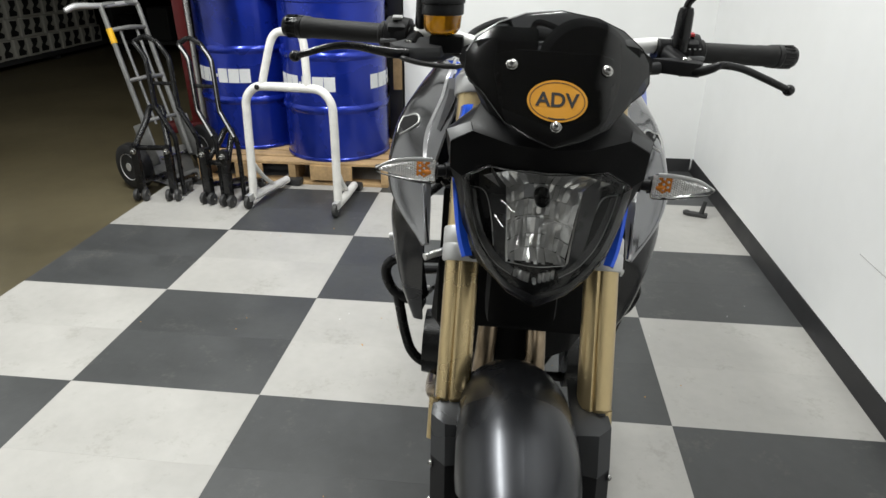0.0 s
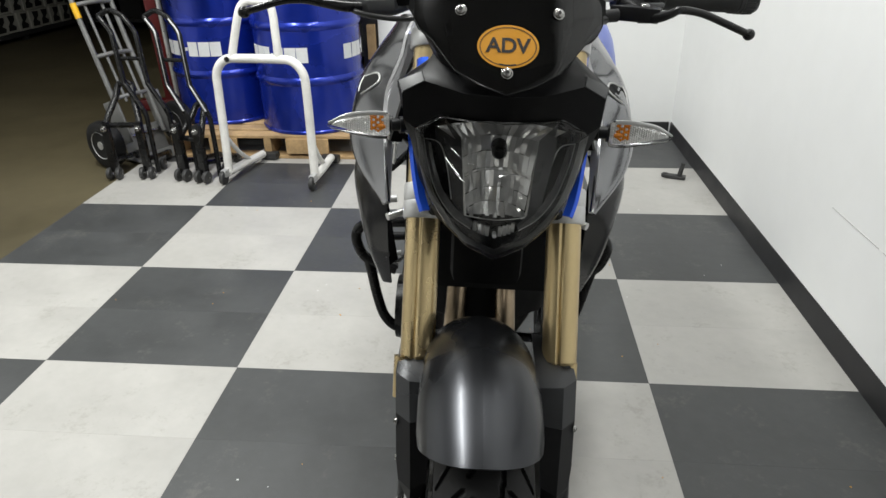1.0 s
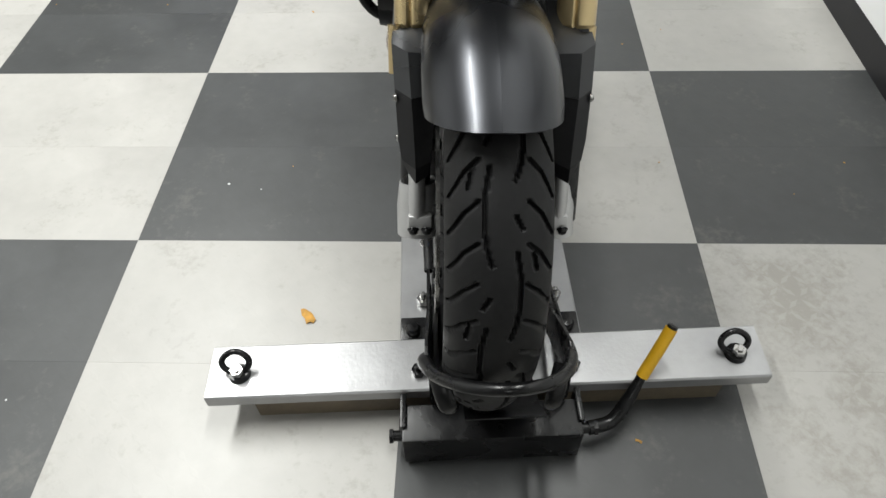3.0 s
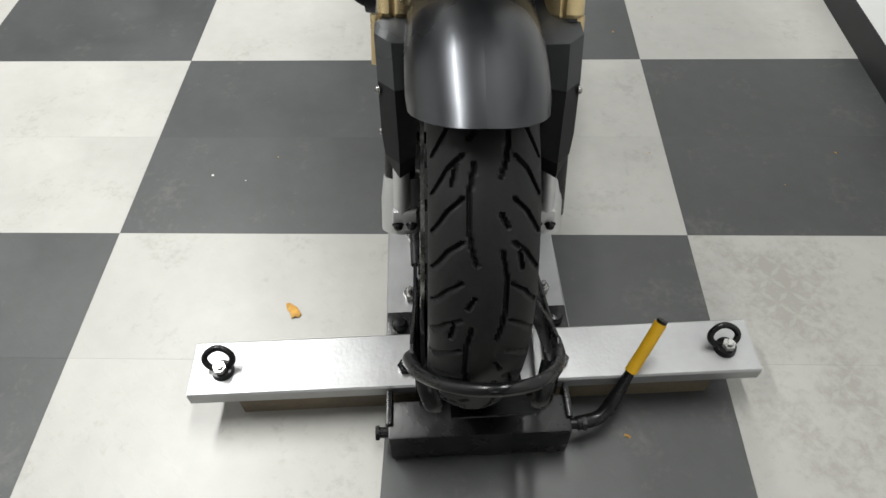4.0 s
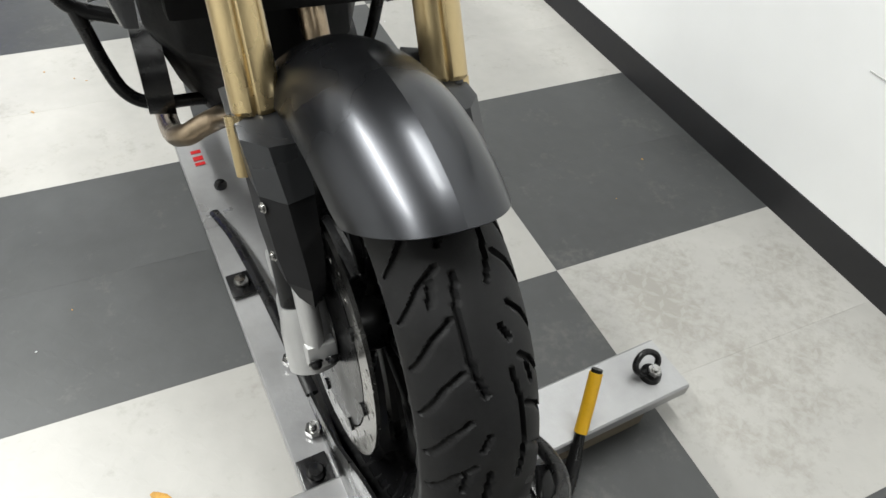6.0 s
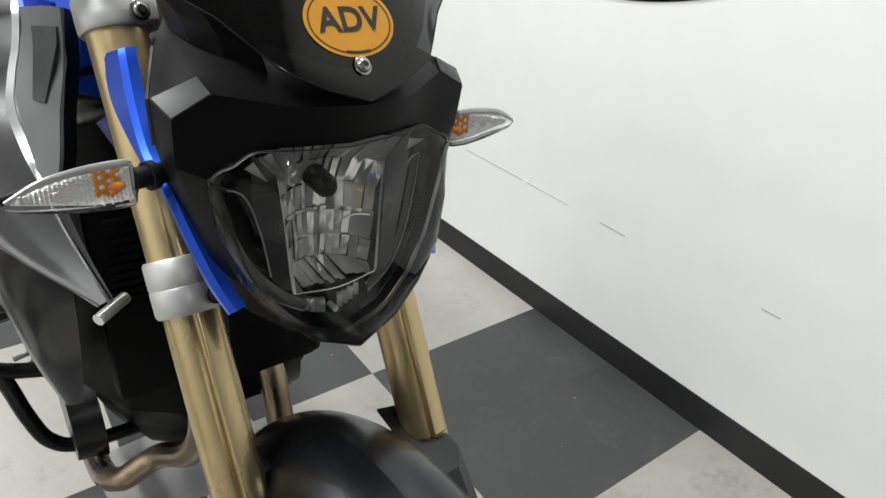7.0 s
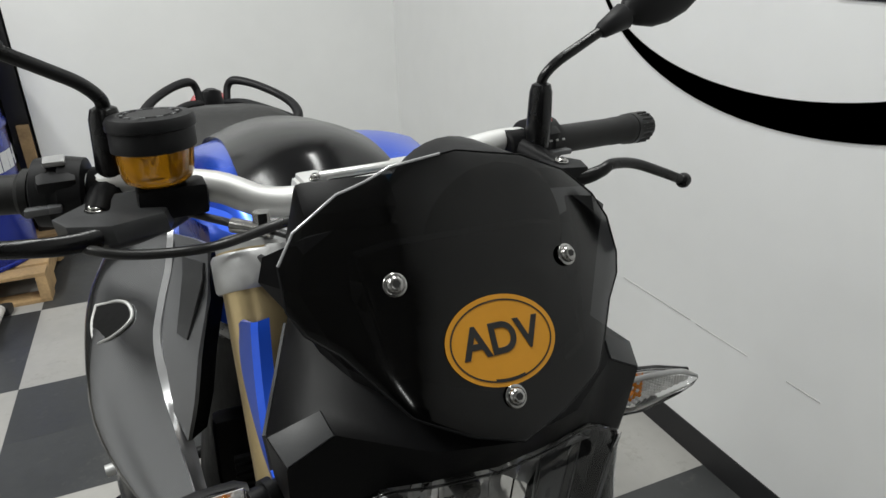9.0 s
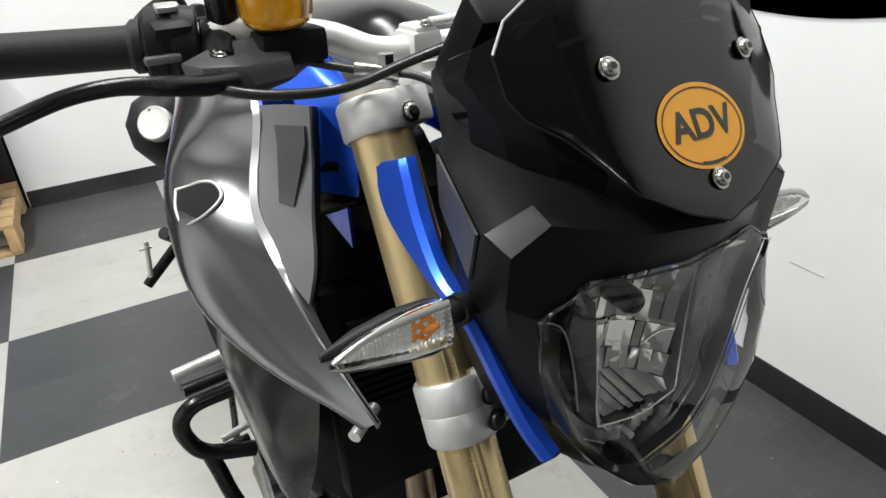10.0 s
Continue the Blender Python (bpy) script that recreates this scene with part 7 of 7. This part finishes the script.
cloth = nb()
rows = []
rnd = random.Random(5)
for i in range(12):
    rows.append([(-0.16 + 0.030 * i, -0.10 + 0.026 * j, 0.016 + 0.016 * math.sin(i * 0.7 + j * 0.5) * math.sin(j * 0.45 + 0.4) + 0.012 * math.sin(i * 0.33) + 0.002 * rnd.random()) for j in range(10)])
add_sheet(cloth, rows, 0.004, (0, 0, -1))
rag = part("rag", cloth, M_REDCLOTH, None, "", 60)
rag.matrix_world = pose(-1.60, 2.02, 0.985)
tagged(rag, "crumpled red shop rag on a drum lid", "rag")
box_red = nb()
add_box(box_red, (0, 0, 0.10), (0.50, 0.28, 0.20), None, 0.012)
tb = part("toolbox", box_red, M_REDPAINT)
tb.matrix_world = pose(-0.90, 2.36, 0.994, 0, 0, 4)
tagged(tb, "red steel toolbox on top of a drum", "toolbox")
pipe = nb()
add_cyl(pipe, (-0.45, 0, 0.028), (0.45, 0, 0.028), 0.028, None, 20)
add_cyl(pipe, (-0.46, 0, 0.028), (-0.40, 0, 0.028), 0.032, None, 20)
pp = part("steel_pipe", pipe, M_ALU)
pp.matrix_world = pose(-1.25, 2.15, 0.996, 0, 0, -3)
tagged(pp, "bare steel pipe lying across the drums", "pipe")

# dark shelf post at the end of the white wall
post = nb()
add_box(post, (0, 0, 1.1), (0.085, 0.10, 2.2), None, 0.003)
ps = part("shelf_post", post, M_BASE)
ps.matrix_world = pose(-0.615, 2.50, 0)
tagged(ps, "black steel shelf upright beside the white wall", "post")
pad = nb()
add_box(pad, (0, 0, 0.10), (0.05, 0.03, 0.2), None, 0.004)
bpd = part("brown_block", pad, M_WOOD)
bpd.matrix_world = pose(-0.60, 2.43, 0.45)
tagged(bpd, "brown wooden block on the shelf upright", "block")


# dim stacks of cartons deep in the hall
def carton(x, y, z, turn):
    b = thing("carton", pose(x, y, z, 0, 0, turn), "white cardboard carton with dark printed picture, stacked", "carton", "stacked cartons")
    bm = nb()
    add_box(bm, (0, 0, 0.100), (0.40, 0.188, 0.200), None, 0.004, 1)
    part("box", bm, M_CARTON, b)
    bm = nb()
    add_prism(bm, [(0.202, y0 * 0.68, z0 * 0.6) for y0, z0 in ((-0.09, 0.04), (0.08, 0.04), (0.10, 0.10), (0.02, 0.15), (0.09, 0.22), (0.10, 0.30), (-0.06, 0.31), (-0.03, 0.19), (-0.08, 0.13))], (0.0015, 0, 0))
    part("print_block", bm, M_INK, b, smooth=False)
    return b


first = carton(-5.55, 4.60, 0.10, 0)
for k in range(1, 48):
    i, j = k % 12, k // 12
    copy_thing(first, pose(-5.55 + 0.01 * ((k * 7) % 3), 4.60 + 0.200 * i - 0.05 * (j % 2), 0.10 + 0.205 * j, 0, 0, ((k * 5) % 3 - 1)))
rack = thing("rack", pose(-5.6, 5.9, 0), "dark steel rack carrying cartons in the hall", "rack")
bm = nb()
add_box(bm, (0, -0.2, 0.075), (0.55, 2.8, 0.05), None, 0.004)
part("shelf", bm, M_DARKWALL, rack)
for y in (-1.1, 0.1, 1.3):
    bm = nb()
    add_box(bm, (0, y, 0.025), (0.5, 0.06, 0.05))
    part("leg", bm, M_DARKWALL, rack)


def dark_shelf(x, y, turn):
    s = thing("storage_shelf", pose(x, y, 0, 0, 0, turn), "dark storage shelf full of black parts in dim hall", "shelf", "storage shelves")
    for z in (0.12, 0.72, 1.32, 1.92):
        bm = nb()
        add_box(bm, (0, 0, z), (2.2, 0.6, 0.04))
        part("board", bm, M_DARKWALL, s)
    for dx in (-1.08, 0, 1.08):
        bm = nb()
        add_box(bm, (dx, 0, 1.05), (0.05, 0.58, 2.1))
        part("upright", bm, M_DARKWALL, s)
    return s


dark_shelf(-3.9, 6.9, 0)
dark_shelf(-1.6, 4.7, 0)
rnd = random.Random(12)
for k in range(26):
    sx = (-3.9, -1.6)[k % 2]
    sy = (6.9, 4.7)[k % 2]
    lv = (0.14, 0.74, 1.34)[(k // 2) % 3]
    w, d, hh = rnd.uniform(0.12, 0.30), rnd.uniform(0.15, 0.35), rnd.uniform(0.12, 0.40)
    bm = nb()
    add_box(bm, (0, 0, hh / 2), (w, d, hh), None, 0.01, 1)
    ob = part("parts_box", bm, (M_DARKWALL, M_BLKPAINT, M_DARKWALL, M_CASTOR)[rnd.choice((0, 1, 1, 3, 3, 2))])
    ob.matrix_world = pose(sx - 0.95 + (k // 6) * 0.44 + rnd.uniform(-0.05, 0.05), sy - 0.08, lv, 0, 0, rnd.uniform(-8, 8))
    tagged(ob, "dark parts box on a storage shelf", "box", "parts boxes")

# small things on the floor
leaf = nb()
add_sheet(leaf, [[(0.0, 0.0, 0.002), (0.008, 0.004, 0.005), (0.014, 0.002, 0.002)], [(-0.004, 0.012, 0.004), (0.006, 0.013, 0.007), (0.018, 0.010, 0.003)], [(-0.012, 0.020, 0.002), (-0.002, 0.024, 0.005), (0.008, 0.026, 0.002)], [(-0.016, 0.034, 0.003), (-0.010, 0.036, 0.004), (-0.004, 0.034, 0.002)]], 0.0006)
lf = part("dry_leaf", leaf, M_LEAF)
lf.matrix_world = pose(-0.20, -0.825, 0)
tagged(lf, "curled dry brown leaf on a white tile", "leaf")
crumb = nb()
add_sheet(crumb, [[(0, 0, 0.001), (0.004, 0, 0.003)], [(0.001, 0.006, 0.002), (0.005, 0.007, 0.001)], [(-0.001, 0.011, 0.001), (0.003, 0.012, 0.002)]], 0.0005)
cr = part("leaf_scrap", crumb, M_LEAF)
cr.matrix_world = pose(-0.03, -0.34, 0)
tagged(cr, "small yellow leaf scrap on a dark tile", "leaf")
cr2 = copy_thing(cr, pose(0.42, -1.06, 0, 0, 0, 60))
cr3 = copy_thing(cr, pose(-0.36, 0.30, 0, 0, 0, 30))
cable = nb()
add_tube(cable, [(1.193, -1.30, 0.30), (1.190, -1.15, 0.14), (1.188, -1.085, 0.104), (1.183, -1.070, 0.06), (1.170, -1.066, 0.006), (1.150, -1.090, 0.004), (1.150, -1.130, 0.004), (1.176, -1.170, 0.004)], 0.0028, 8, 6)
cb = part("cable", cable, M_HOSE)
tagged(cb, "thin black cable over the cove base onto the floor", "cable")


def foot_switch(x, y, turn):
    t = thing("floor_bracket", pose(x, y, 0, 0, 0, turn), "small black bracket lying on the tiles by the wall", "bracket")
    bm = nb()
    add_box(bm, (0, 0, 0.010), (0.10, 0.04, 0.018), None, 0.005)
    add_cyl(bm, (0.02, 0, 0.018), (0.03, 0, 0.085), 0.012, 0.010, 14)
    part("base", bm, M_CASTOR, t)
    bm = nb()
    add_lathe(bm, [(0.0005, 0.0), (0.018, 0.002), (0.020, 0.016), (0.012, 0.022), (0.0005, 0.023)], (-0.05, 0.005, 0.0), (0, 0, 1), 18)
    part("foot", bm, M_CASTOR, t)


foot_switch(1.06, 1.68, -20)


def debris():
    """Tiny flakes and crumbs scattered on the tiles."""
    rnd = random.Random(21)
    for name, colour, count in (("floor_crumbs", M_LEAF, 26), ("floor_flakes", M_WHITEINK, 15)):
        bm = nb()
        for k in range(count):
            x, y = rnd.uniform(-1.2, 1.1), rnd.uniform(-1.5, 1.3)
            r, a = rnd.uniform(0.0012, 0.0036), rnd.uniform(0, 6.3)
            n = rnd.choice((5, 6, 7))
            ring = [Vector((x + r * rnd.uniform(0.5, 1.3) * math.cos(a + 6.283 * q / n), y + r * rnd.uniform(0.4, 1.2) * math.sin(a + 6.283 * q / n), 0.0006)) for q in range(n)]
            top = [p + Vector((0, 0, rnd.uniform(0.0006, 0.0016))) for p in ring]
            add_loft(bm, [ring, top])
        ob = part(name, bm, colour, smooth=False)
        tagged(ob, "tiny dry crumbs scattered on checkered floor" if colour is M_LEAF else "tiny white flakes scattered on checkered floor", "debris", kind="stuff")


debris()

# ---- floor tiles ----
tile_floor = slab("floor", (-3 * S + 0.002, -4 * S * 1.5, -0.0035), (WALL_X, FAR_Y, 0.0 - 0.0022), M_BASE, "checkered floor of white and dark grey vinyl tiles", "floor")


def tile_mesh(name, material, wx):
    bm = nb()
    g, e = 0.00003, 0.00015
    a, b = wx - 2 * g, S / 2 - 2 * g
    lo = [(g, g), (g + a, g), (g + a, g + b), (g, g + b)]
    hi = [(g + e, g + e), (g + a - e, g + e), (g + a - e, g + b - e), (g + e, g + b - e)]
    r0 = [bm.verts.new((x, y, -0.002)) for x, y in lo]
    r1 = [bm.verts.new((x, y, -0.0005)) for x, y in lo]
    r2 = [bm.verts.new((x, y, 0.0)) for x, y in hi]
    for p, q in ((r0, r1), (r1, r2)):
        for k in range(4):
            bm.faces.new([p[k], p[(k + 1) % 4], q[(k + 1) % 4], q[k]])
    bm.faces.new(r2)
    bmesh.ops.recalc_face_normals(bm, faces=bm.faces)
    me = bpy.data.meshes.new(name)
    bm.to_mesh(me)
    bm.free()
    me.materials.append(material)
    return me


H = S / 2
meshes = {(c, last): tile_mesh("tile", m, (WALL_X - S) if last else S) for c, m in ((0, M_TILE_W), (1, M_TILE_D)) for last in (False, True)}
for i in range(-3, 2):
    for j in range(-12, 8):
        colour = (i + j // 2) % 2
        me = meshes[(1 - colour, i == 1)]
        ob = new("tile", me)
        ob.location = (i * S, j * H, 0.0)
        ob.parent = tile_floor
